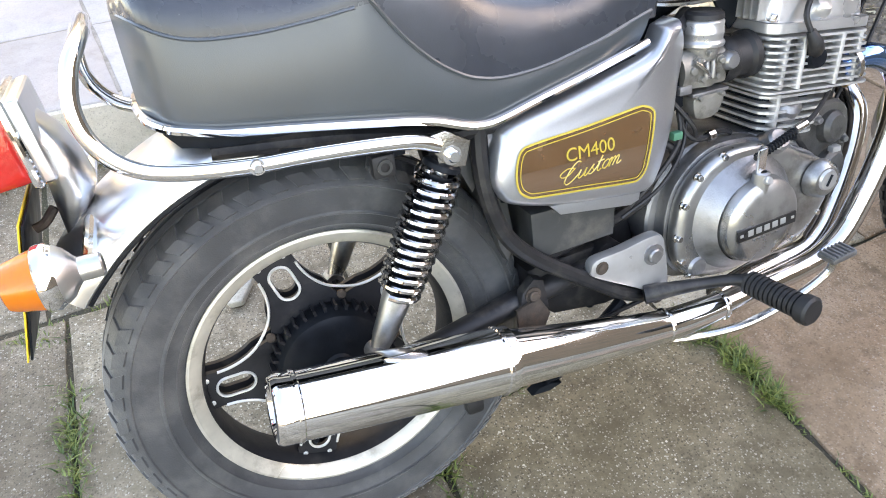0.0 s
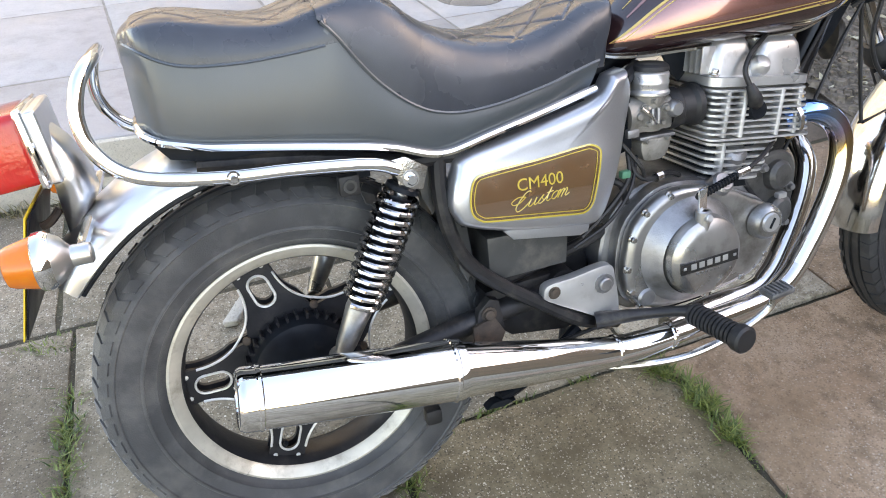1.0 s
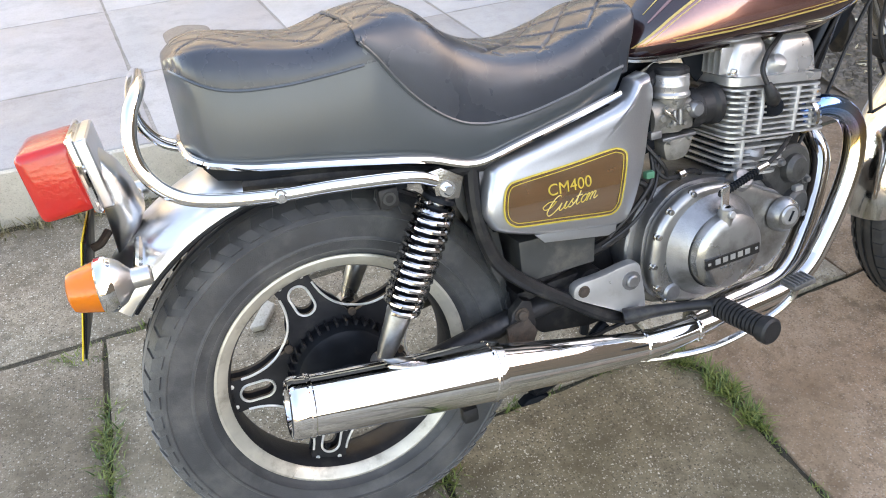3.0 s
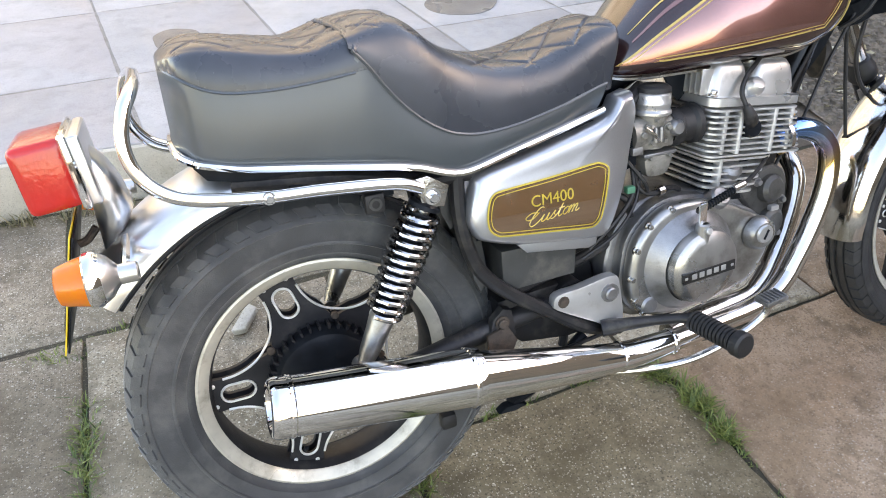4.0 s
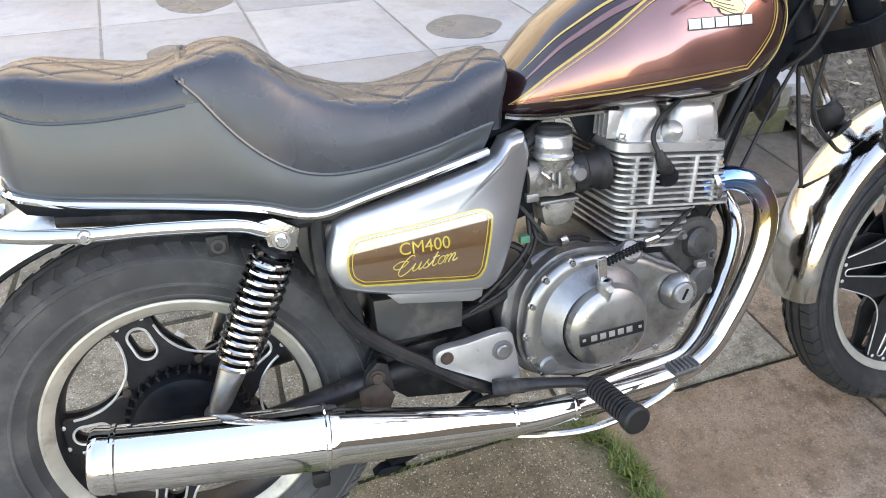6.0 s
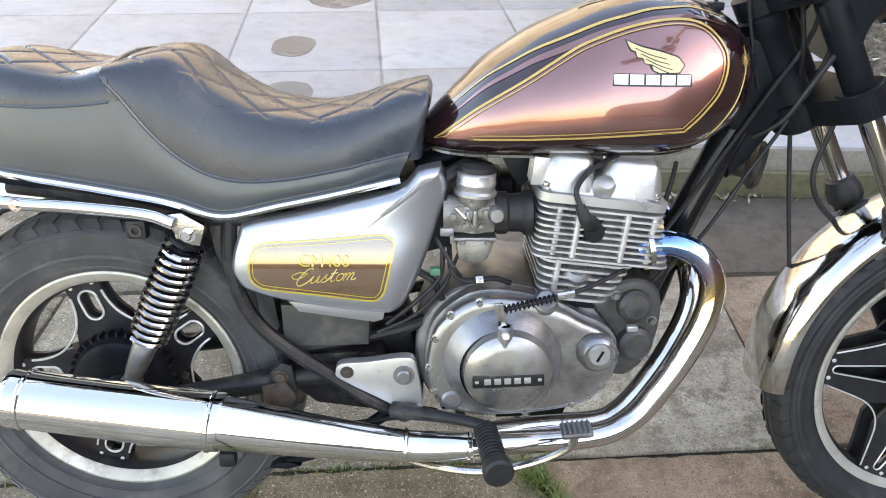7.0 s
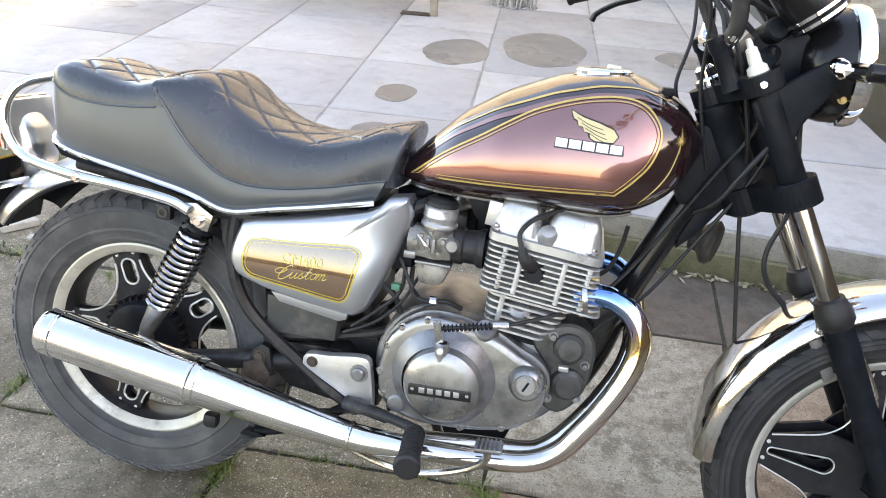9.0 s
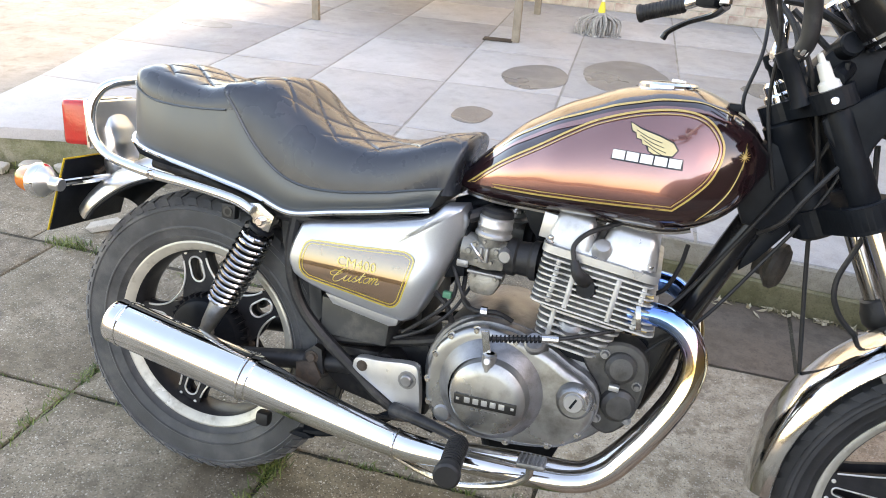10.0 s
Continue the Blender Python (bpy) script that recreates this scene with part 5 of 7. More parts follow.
part("filter_dome", lathe([(0.0, 0.020), (0.022, 0.019), (0.030, 0.012), (0.032, 0.0)], (0.880, -0.094, 0.430), (0.15, -1, 0.0), 28), DARK_CAST, engine)
for x, z in ((0.842, 0.518), (0.905, 0.472), (0.848, 0.395), (0.900, 0.405)):
    bolt(engine, (x, -0.098, z), (0, -1, 0), 0.006, 0.010, CAST)
part("plug_tag", box((0.018, 0.012, 0.010), (0.868, -0.118, 0.468), 0.002), CAST_BRIGHT, engine)
part("sump", prism([(0.64, 0.30), (0.66, 0.255), (0.78, 0.262), (0.80, 0.32)], -0.06, 0.06, 0.008), BLACK, engine)

# cylinders and fins, leaning a little forward
cyl_m = Matrix.Translation((0.770, 0, 0.505)) @ Matrix.Rotation(radians(6.0), 4, "Y")


def rounded(x0, x1, y0, y1, r, per=4):
    pts = []
    for cx, cy, a0 in ((x1 - r, y1 - r, 0), (x0 + r, y1 - r, 90), (x0 + r, y0 + r, 180), (x1 - r, y0 + r, 270)):
        for k in range(per + 1):
            a = radians(a0 + 90 * k / per)
            pts.append((cx + r * math.cos(a), cy + r * math.sin(a)))
    return pts


def slab_z(outline, z0, z1, m):
    bm = bmesh.new()
    a = [bm.verts.new((x, y, z0)) for x, y in outline]
    b = [bm.verts.new((x, y, z1)) for x, y in outline]
    bm.faces.new(list(reversed(a)))
    bm.faces.new(b)
    for i in range(len(a)):
        j = (i + 1) % len(a)
        bm.faces.new((a[i], a[j], b[j], b[i]))
    bmesh.ops.transform(bm, matrix=m, verts=bm.verts)
    return bm


barrel = part("cylinder_block", slab_z(rounded(-0.052, 0.055, -0.095, 0.095, 0.02), -0.01, 0.165, cyl_m), BLACK, engine, "dark cylinder core")
for k in range(6):
    z = 0.008 + 0.0125 * k
    part("cooling_fin", slab_z(rounded(-0.060 - 0.001 * k, 0.058 + 0.006 * k, -0.112, 0.112, 0.022), z, z + 0.0042, cyl_m), FIN, barrel, smooth=False)
head = part("cylinder_head", slab_z(rounded(-0.066, 0.080, -0.100, 0.100, 0.02), 0.080, 0.175, cyl_m), FIN, engine, "silver finned cylinder head")
for k in range(9):
    z = 0.083 + 0.0101 * k
    part("cooling_fin", slab_z(rounded(-0.082, 0.136 - 0.003 * k, -0.128, 0.128, 0.018), z, z + 0.0034, cyl_m), FIN, head, smooth=False)
for x, y in ((-0.05, -0.116), (0.098, -0.116), (0.055, -0.121), (-0.02, -0.121)):
    part("fin_post", slab_z(rounded(x - 0.005, x + 0.005, y - 0.009, y + 0.009, 0.004, 2), 0.088, 0.166, cyl_m), FIN, head)
    if x == -0.05:
        part("fin_post", slab_z(rounded(x * 0.7 - 0.005, x * 0.7 + 0.005, y + 0.012 - 0.009, y + 0.012 + 0.009, 0.004, 2), 0.010, 0.076, cyl_m), FIN, barrel)
part("head_flange", slab_z(rounded(-0.086, 0.116, -0.124, 0.124, 0.02), 0.172, 0.186, cyl_m), CAST_BRIGHT, engine)
rc_rows = []
for z, f in ((0.184, 1.0), (0.194, 0.99), (0.202, 0.96), (0.208, 0.88), (0.212, 0.72)):
    rc_rows.append([cyl_m @ Vector((x, y, z)) for x, y in rounded(-0.080 * f, 0.102 * f, -0.112 * f, 0.112 * f, 0.022)])
rocker = part("rocker_cover", rings_to_bm(rc_rows), CAST_BRIGHT, engine, "bright aluminium rocker cover", angle=45)
for x, hx in ((-0.041, 0.039), (0.056, 0.047)):
    hump = []
    for z, f, g in ((0.190, 1.10, 1.02), (0.200, 1.06, 1.01), (0.220, 0.98, 0.985), (0.236, 0.88, 0.955), (0.246, 0.74, 0.90), (0.251, 0.5, 0.80)):
        hump.append([cyl_m @ Vector((x + px, py, z)) for px, py in rounded(-hx * f, hx * f, -0.112 * g, 0.112 * g, 0.017 * f, 6)])
    part("valve_housing", rings_to_bm(hump), CAST_BRIGHT, rocker, "bright boxy valve housing", angle=50)
part("cover_plug", lathe([(0.0, 0.018), (0.012, 0.016), (0.017, 0.008), (0.018, -0.01)], cyl_m @ Vector((0.012, -0.108, 0.200)), cyl_m.to_3x3() @ Vector((0, -0.7, 0.7)), 20), CAST_BRIGHT, rocker)
for k in range(6):
    part("cover_fin", box((0.024, 0.004, 0.044), (0, 0, 0), 0.001, cyl_m @ pose(-0.086, -0.100 + 0.014 * k, 0.212)), CAST_BRIGHT, rocker)
part("cover_rib", box((0.006, 0.20, 0.012), (0, 0, 0), 0.003, cyl_m @ pose(0.008, 0, 0.240)), CAST_BRIGHT, rocker)
part("cover_rib", box((0.006, 0.20, 0.010), (0, 0, 0), 0.003, cyl_m @ pose(0.022, 0, 0.238)), CAST_BRIGHT, rocker)
for x, y in ((-0.075, -0.108), (0.095, -0.105), (0.01, -0.112)):
    bolt(rocker, cyl_m @ Vector((x, y, 0.190)), (0.1, -0.3, 1), 0.006, 0.010, CHROME_WORN)
plug = part("spark_plug_cap", tube([(0.800, -0.100, 0.642), (0.785, -0.128, 0.650), (0.772, -0.140, 0.664), (0.764, -0.136, 0.682)], [0.0125, 0.0130, 0.0105, 0.007], 12, 5), RUBBER_SOFT, engine, "black spark plug cap")
part("plug_socket", lathe([(0.0, 0.012), (0.015, 0.012), (0.019, 0.0), (0.019, -0.02)], (0.790, -0.122, 0.636), (0, -1, 0.1), 20), BLACK, engine)
part("plug_lead", tube([(0.764, -0.137, 0.680), (0.758, -0.130, 0.705), (0.775, -0.120, 0.728), (0.808, -0.105, 0.745), (0.850, -0.08, 0.762), (0.88, -0.05, 0.78)], 0.0042, 8, 6), RUBBER_SOFT, engine)
# carburettor
carb = new("carburettor")
carb.parent = bike
carb["label"] = "grimy cast carburettor with a bright cap"
for sgn in (-1, 1):
    y = sgn * 0.082
    part("carb_cap", lathe([(0.0, 0.032), (0.027, 0.031), (0.0305, 0.027), (0.0305, 0.016), (0.0315, 0.014), (0.0315, 0.010), (0.0305, 0.008), (0.0305, 0.002), (0.032, 0.0), (0.0335, -0.002), (0.0335, -0.006), (0.030, -0.008)], (0.610, y, 0.690), (0.05, 0, 1), 32), CAST_BRIGHT, carb)
    part("carb_lid", lathe([(0.0, 0.043), (0.024, 0.042), (0.029, 0.038), (0.030, 0.031), (0.0, 0.030)], (0.610, y, 0.690), (0.05, 0, 1), 28), RUBBER_SOFT, carb, "black carburettor lid")
    part("carb_body", joined(lathe([(0.030, -0.008), (0.026, -0.03), (0.024, -0.075), (0.0, -0.08)], (0.610, y, 0.700), (0.05, 0, 1), 20), box((0.075, 0.05, 0.045), (0.604, y, 0.648), 0.008), lathe([(0.0, 0.0), (0.026, 0.0), (0.026, 0.05), (0.0, 0.05)], (0.600, y, 0.652), (1, 0, 0.08), 20), lathe([(0.0, 0.0), (0.027, 0.0), (0.030, 0.05), (0.0, 0.05)], (0.610, y, 0.652), (-1, 0, 0), 20)), GRIMY, carb)
    part("float_bowl", prism(closed_outline([(0.585, 0.615), (0.583, 0.590), (0.592, 0.577), (0.622, 0.577), (0.634, 0.590), (0.636, 0.615)], (), 3), y - 0.026, y + 0.026, 0.007), GRIMY, carb, "grey float bowl")
    part("bowl_flange", box((0.066, 0.058, 0.006), (0.610, y, 0.617), 0.002), CAST, carb)
    part("intake_boot", lathe([(0.030, 0.0), (0.034, 0.006), (0.034, 0.018), (0.030, 0.022), (0.031, 0.042), (0.036, 0.048), (0.036, 0.058)], (0.640, y, 0.652), (1, 0, 0.02), 24), RUBBER_SOFT, carb)
    if sgn < 0:
        for x, z, r in ((0.575, 0.655, 0.006), (0.592, 0.640, 0.0045), (0.625, 0.662, 0.005), (0.585, 0.668, 0.0045), (0.618, 0.640, 0.004), (0.590, 0.612, 0.004), (0.630, 0.612, 0.004), (0.602, 0.676, 0.0035)):
            bolt(carb, (x, y - 0.025, z), (0, -1, 0), r, 0.008, GRIMY, "carb_screw")
        for x in (0.598, 0.609):
            part("carb_jet", lathe([(0.0, 0.026), (0.003, 0.025), (0.0042, 0.018), (0.0042, 0.0)], (x, y - 0.030, 0.640), (0, 0, 1), 10), CAST, carb)
        part("throttle_link", tube([(0.578, y - 0.03, 0.668), (0.592, y - 0.034, 0.655), (0.606, y - 0.030, 0.640)], 0.003, 6, 4), CHROME_WORN, carb)
        part("diaphragm_boss", lathe([(0.0, 0.014), (0.010, 0.014), (0.014, 0.008), (0.015, 0.0)], (0.642, y - 0.022, 0.658), (0, -1, 0), 18), CAST, carb)
        part("accelerator_pump", box((0.022, 0.014, 0.014), (0.566, y - 0.02, 0.628), 0.003), CAST, carb)
part("coil_bracket", prism([(0.652, 0.735), (0.700, 0.738), (0.696, 0.700), (0.684, 0.688), (0.668, 0.705)], -0.058, -0.052, 0.001), BLACK, carb)
part("air_box", prism([(0.50, 0.58), (0.50, 0.70), (0.565, 0.72), (0.572, 0.60)], -0.10, 0.10, 0.01), BLACK, carb, "black plastic air box")
part("battery_box", prism([(0.300, 0.505), (0.302, 0.428), (0.440, 0.432), (0.445, 0.500)], -0.112, 0.06, 0.006), DUSTY, bike, "dusty dark grey battery box")
part("lower_infill", prism([(0.31, 0.43), (0.50, 0.46), (0.53, 0.34), (0.36, 0.335)], -0.05, 0.05, 0.01), HAZE_BLACK, bike, "dark swing arm pivot casting")
part("cradle_casting", prism([(0.300, 0.400), (0.440, 0.408), (0.530, 0.345), (0.528, 0.300), (0.440, 0.292), (0.345, 0.306), (0.305, 0.340)], -0.088, -0.02, 0.008), HAZE_BLACK, bike, "grimy black lower frame casting")
part("frame_infill", prism([(0.26, 0.64), (0.27, 0.52), (0.50, 0.49), (0.50, 0.66)], -0.09, 0.09, 0.01), HAZE_BLACK, bike, "black electrics tray behind the side cover")
# wiring and hoses behind the side cover
looms = new("wiring_loom")
looms.parent = bike
looms["label"] = "bundle of black and green wires behind the carburettor"
for pts, r, mt in (([(0.560, -0.10, 0.60), (0.556, -0.11, 0.555), (0.520, -0.115, 0.515), (0.470, -0.11, 0.47)], 0.004, RUBBER_SOFT),
                   ([(0.585, -0.09, 0.585), (0.560, -0.11, 0.535), (0.515, -0.118, 0.490), (0.455, -0.11, 0.455)], 0.0032, RUBBER_SOFT),
                   ([(0.570, -0.085, 0.60), (0.575, -0.10, 0.56), (0.60, -0.105, 0.545), (0.64, -0.10, 0.548), (0.67, -0.09, 0.535)], 0.0045, RUBBER_SOFT),
                   ([(0.545, -0.095, 0.62), (0.575, -0.115, 0.575), (0.590, -0.105, 0.55)], 0.0035, RUBBER_SOFT),
                   ([(0.52, -0.10, 0.56), (0.545, -0.105, 0.545), (0.56, -0.10, 0.51)], 0.006, RUBBER_SOFT)):
    part("wire", tube(pts, r, 7, 6), mt, looms)
GREEN = material("green_connector", (0.05, 0.20, 0.12), 0.5, 0.0, 0.1, 40)
part("connector", box((0.016, 0.012, 0.012), (0.548, -0.112, 0.565), 0.002), GREEN, looms, "green connector")
part("hose_clip", lathe([(0.006, 0.0), (0.009, 0.0), (0.009, 0.012), (0.006, 0.012)], (0.612, -0.105, 0.546), (1, 0.1, 0.05), 10), CHROME_WORN, looms)

# ---- exhaust ----
def exhaust(sgn):
    ex = new("exhaust_system")
    ex.parent = bike
    ex["label"] = "chrome header pipe and tapered silencer"
    hp = [(0.868, 0.100, 0.602), (0.895, 0.104, 0.610), (0.928, 0.110, 0.610), (0.962, 0.116, 0.594), (0.984, 0.122, 0.562), (0.987, 0.126, 0.520), (0.973, 0.132, 0.470), (0.941, 0.138, 0.403), (0.899, 0.143, 0.335), (0.866, 0.146, 0.303), (0.830, 0.150, 0.287), (0.780, 0.154, 0.280), (0.70, 0.160, 0.277), (0.60, 0.167, 0.2755)]
    part("header_pipe", tube([(x, sgn * y, z) for x, y, z in hp], 0.0198, 20, 6), PIPE, ex, "heat tinted chrome header pipe")
    part("blued_bend", tube([(x, sgn * y, z) for x, y, z in hp[:9]], 0.0202, 20, 6), BLUED_PIPE, ex, "header bend blued by heat")
    part("port_flange", lathe([(0.022, 0.0), (0.034, 0.0), (0.034, 0.008), (0.022, 0.010)], (0.880, sgn * 0.101, 0.604), (1, 0, 0.2), 20), CHROME_WORN, ex)
    for dz in (-0.030, 0.030):
        part("port_nut", lathe([(0.0, 0.024), (0.006, 0.024), (0.008, 0.016), (0.008, 0.0)], (0.878, sgn * 0.108, 0.604 + dz), (1, 0, 0.2), 8), BRASS, ex)
    mp = [(0.612, 0.167, 0.2755, 0.0222), (0.50, 0.163, 0.2720, 0.0262), (0.35, 0.176, 0.3020, 0.0350), (0.190, 0.189, 0.3390, 0.0440)]
    mq = [(0.207, 0.1885, 0.3365, 0.0440), (0.204, 0.1885, 0.3370, 0.0470), (0.10, 0.188, 0.3515, 0.0472), (0.01, 0.187, 0.3635, 0.0468), (-0.104, 0.186, 0.3790, 0.0452)]
    bmp = joined(tube([(x, sgn * y, z) for x, y, z, r in mp], [r for *_, r in mp], 32, 8), tube([(x, sgn * y, z) for x, y, z, r in mq], [r for *_, r in mq], 32, 6))
    muf = part("silencer", bmp, CHROME, ex, "mirror chrome tapered silencer")
    d = Vector((-0.185, 0, 0.026)).normalized()
    end = Vector((-0.104, sgn * 0.186, 0.3790))
    part("end_cap", lathe([(0.0460, -0.022), (0.0475, -0.020), (0.0475, -0.016), (0.0460, -0.014), (0.0462, 0.0), (0.0455, 0.006), (0.0425, 0.011), (0.037, 0.013), (0.030, 0.012), (0.027, 0.006), (0.024, -0.02), (0.0, -0.02)], end, d, 36), CHROME, muf)
    for x, y, z, r in ((0.196, 0.1885, 0.3380, 0.0470), (0.50, 0.163, 0.2720, 0.0264), (0.605, 0.167, 0.2755, 0.0226)):
        part("joint_ring", lathe([(r, -0.004), (r + 0.0022, -0.002), (r + 0.0022, 0.002), (r, 0.004)], (x, sgn * y, z), d if x < 0.4 else Vector((-1, 0, 0.08)), 32), CHROME, muf)
    part("clamp", box((0.030, 0.020, 0.022), (0.13, sgn * 0.135, 0.300), 0.004), BLACK, ex)
    part("hanger", prism([(0.262, 0.36), (0.300, 0.372), (0.318, 0.34), (0.30, 0.30), (0.265, 0.31)], sgn * 0.118, sgn * 0.124, 0.001), RUST, ex)


# heat tint: colour bands that follow the pipe away from the port
BLUED_PIPE = bpy.data.materials.new("blued_header")
BLUED_PIPE.use_nodes = True
_n, _l = BLUED_PIPE.node_tree.nodes, BLUED_PIPE.node_tree.links
_b = _n["Principled BSDF"]
_b.inputs["Metallic"].default_value, _b.inputs["Roughness"].default_value = 1.0, 0.10
_co = _n.new("ShaderNodeTexCoord")
_sp = _n.new("ShaderNodeSeparateXYZ")
_nz = _n.new("ShaderNodeTexNoise")
_nz.inputs["Scale"].default_value = 25.0
_ad = _n.new("ShaderNodeMath")
_ad.operation = "MULTIPLY_ADD"
_ad.inputs[1].default_value = 0.03
_l.new(_co.outputs["Object"], _sp.inputs[0])
_l.new(_co.outputs["Object"], _nz.inputs["Vector"])
_l.new(_nz.outputs[0], _ad.inputs[0])
_l.new(_sp.outputs["X"], _ad.inputs[2])
_mr = _n.new("ShaderNodeMapRange")
_mr.inputs[1].default_value, _mr.inputs[2].default_value = 0.285, 0.535
_dz = _n.new("ShaderNodeMath")
_dz.operation = "SUBTRACT"
_l.new(_ad.outputs[0], _dz.inputs[0])
_l.new(_sp.outputs["Z"], _dz.inputs[1])
_l.new(_dz.outputs[0], _mr.inputs[0])
_rp = _n.new("ShaderNodeValToRGB")
_l.new(_mr.outputs[0], _rp.inputs[0])
_rp.color_ramp.elements[0].color, _rp.color_ramp.elements[0].position = (0.16, 0.34, 0.75, 1), 0.0
_rp.color_ramp.elements[1].color, _rp.color_ramp.elements[1].position = (0.72, 0.70, 0.68, 1), 1.0
for pos_, c_ in ((0.22, (0.20, 0.40, 0.78, 1)), (0.38, (0.42, 0.54, 0.76, 1)), (0.50, (0.50, 0.38, 0.52, 1)), (0.64, (0.66, 0.50, 0.24, 1)), (0.82, (0.66, 0.58, 0.44, 1))):
    e_ = _rp.color_ramp.elements.new(pos_)
    e_.color = c_
_l.new(_rp.outputs[0], _b.inputs["Base Color"])
exhaust(-1)
# the other cylinder's pipe sweeps across ahead of the engine and joins beside the first
left_pipe = new("exhaust_system")
left_pipe.parent = bike
left_pipe["label"] = "second chrome header pipe crossing ahead of the engine"
cross = [(0.868, 0.100, 0.602), (0.905, 0.104, 0.612), (0.945, 0.098, 0.606), (0.972, 0.070, 0.585), (0.984, 0.025, 0.556), (0.986, -0.018, 0.528), (0.984, -0.050, 0.495), (0.970, -0.066, 0.450), (0.938, -0.082, 0.392), (0.895, -0.098, 0.333), (0.862, -0.106, 0.300), (0.825, -0.112, 0.285), (0.72, -0.120, 0.279), (0.62, -0.140, 0.276)]
part("header_pipe", tube(cross, 0.0195, 20, 6), PIPE, left_pipe, "chrome header pipe")
part("blued_bend", tube(cross[:6], 0.0199, 20, 6), BLUED_PIPE, left_pipe, "header bend blued by heat")
part("port_flange", lathe([(0.022, 0.0), (0.034, 0.0), (0.034, 0.008), (0.022, 0.010)], (0.880, 0.101, 0.604), (1, 0, 0.2), 20), CHROME_WORN, left_pipe)

# ---- foot controls ----
controls = new("foot_controls")
controls.parent = bike
controls["label"] = "aluminium footrest bracket with rubber peg and brake pedal"
part("mount_bracket", prism(closed_outline([(0.386, 0.392), (0.395, 0.408), (0.440, 0.412), (0.492, 0.420), (0.514, 0.416), (0.520, 0.395), (0.527, 0.35), (0.527, 0.306), (0.505, 0.312), (0.470, 0.335), (0.395, 0.378)], (), 3), -0.112, -0.132, 0.003), CAST_BRIGHT, controls, "bright triangular footrest bracket")
bolt(controls, (0.405, -0.132, 0.393), (0, -1, 0), 0.0075, 0.003, RUST)
bolt(controls, (0.498, -0.132, 0.388), (0, -1, 0), 0.012, 0.009, CAST)
part("peg_arm", tube([(0.480, -0.135, 0.322), (0.52, -0.152, 0.328), (0.57, -0.165, 0.328), (0.612, -0.182, 0.329), (0.628, -0.196, 0.329)], [0.016, 0.012, 0.0095, 0.0095, 0.012], 12, 5), HAZE_BLACK, controls, "black footrest arm")
bolt(controls, (0.498, -0.145, 0.322), (0, -1, 0), 0.010, 0.008, RUST)
prof = [(0.0, 0.0), (0.012, 0.0), (0.012, 0.012)]
for k in range(11):
    h = 0.014 + 0.0095 * k
    prof += [(0.0195, h), (0.0195, h + 0.006), (0.0165, h + 0.0065), (0.0165, h + 0.009)]
prof += [(0.022, 0.120), (0.023, 0.124), (0.023, 0.138), (0.019, 0.142), (0.0, 0.142)]
part("rubber_peg", lathe([(r, h * 0.88) for r, h in prof], (0.627, -0.190, 0.329), (0.11, -1, 0.02), 20), RUBBER_SOFT, controls, "ribbed black rubber footpeg")
part("pedal_arm", tube([(0.470, -0.115, 0.225), (0.503, -0.135, 0.224), (0.554, -0.165, 0.231), (0.615, -0.190, 0.241), (0.667, -0.205, 0.258), (0.727, -0.220, 0.290), (0.760, -0.231, 0.322), (0.762, -0.236, 0.350)], 0.0068, 10, 6), CHROME_WORN, controls, "worn chrome brake pedal arm")
pad = part("pedal_pad", box((0.048, 0.034, 0.010), (0, 0, 0), 0.004, pose(0.764, -0.238, 0.355, 0, -6, 0)), CAST, controls, "ribbed brake pedal pad")
for k in range(6):
    part("pad_rib", box((0.003, 0.030, 0.004), (-0.019 + 0.0076 * k, 0, 0.006), 0.0008), CAST, pad).matrix_local = pose(0.764, -0.238, 0.355, 0, -6, 0)
part("stand_stop", box((0.030, 0.024, 0.030), (0.186, -0.100, 0.202), 0.008), RUBBER_SOFT, controls, "black rubber stand stop")
part("stand_spring", tube([(0.36, -0.08, 0.25), (0.45, -0.085, 0.215), (0.56, -0.08, 0.205)], 0.007, 8, 5), BLACK, controls)
stand = new("side_stand")
stand.parent = bike
stand["label"] = "black steel side stand, folded out"
part("stand_leg", tube([(0.56, 0.12, 0.27), (0.60, 0.20, 0.13), (0.62, 0.262, 0.0)], 0.011, 10, 4), BLACK, stand)
part("stand_foot", box((0.07, 0.04, 0.008), (0, 0, 0), 0.002, pose(0.625, 0.268, -0.055, LEAN_ANGLE, 0, 0)), BLACK, stand)
part("stand_post", tube([(0.62, 0.262, 0.0), (0.625, 0.268, -0.052)], 0.010, 10, 2), BLACK, stand)
centre = new("centre_stand")
centre.parent = bike
centre["label"] = "black centre stand, folded up"
for sgn in (-1, 1):
    part("stand_tube", tube([(0.47, sgn * 0.09, 0.29), (0.40, sgn * 0.10, 0.245), (0.34, sgn * 0.118, 0.225), (0.295, sgn * 0.132, 0.222)], 0.011, 10, 5), BLACK, centre)
    part("stand_pad", prism([(0.268, 0.212), (0.300, 0.210), (0.322, 0.217), (0.305, 0.223), (0.282, 0.222)], sgn * 0.124, sgn * 0.144, 0.002), BLACK, centre)

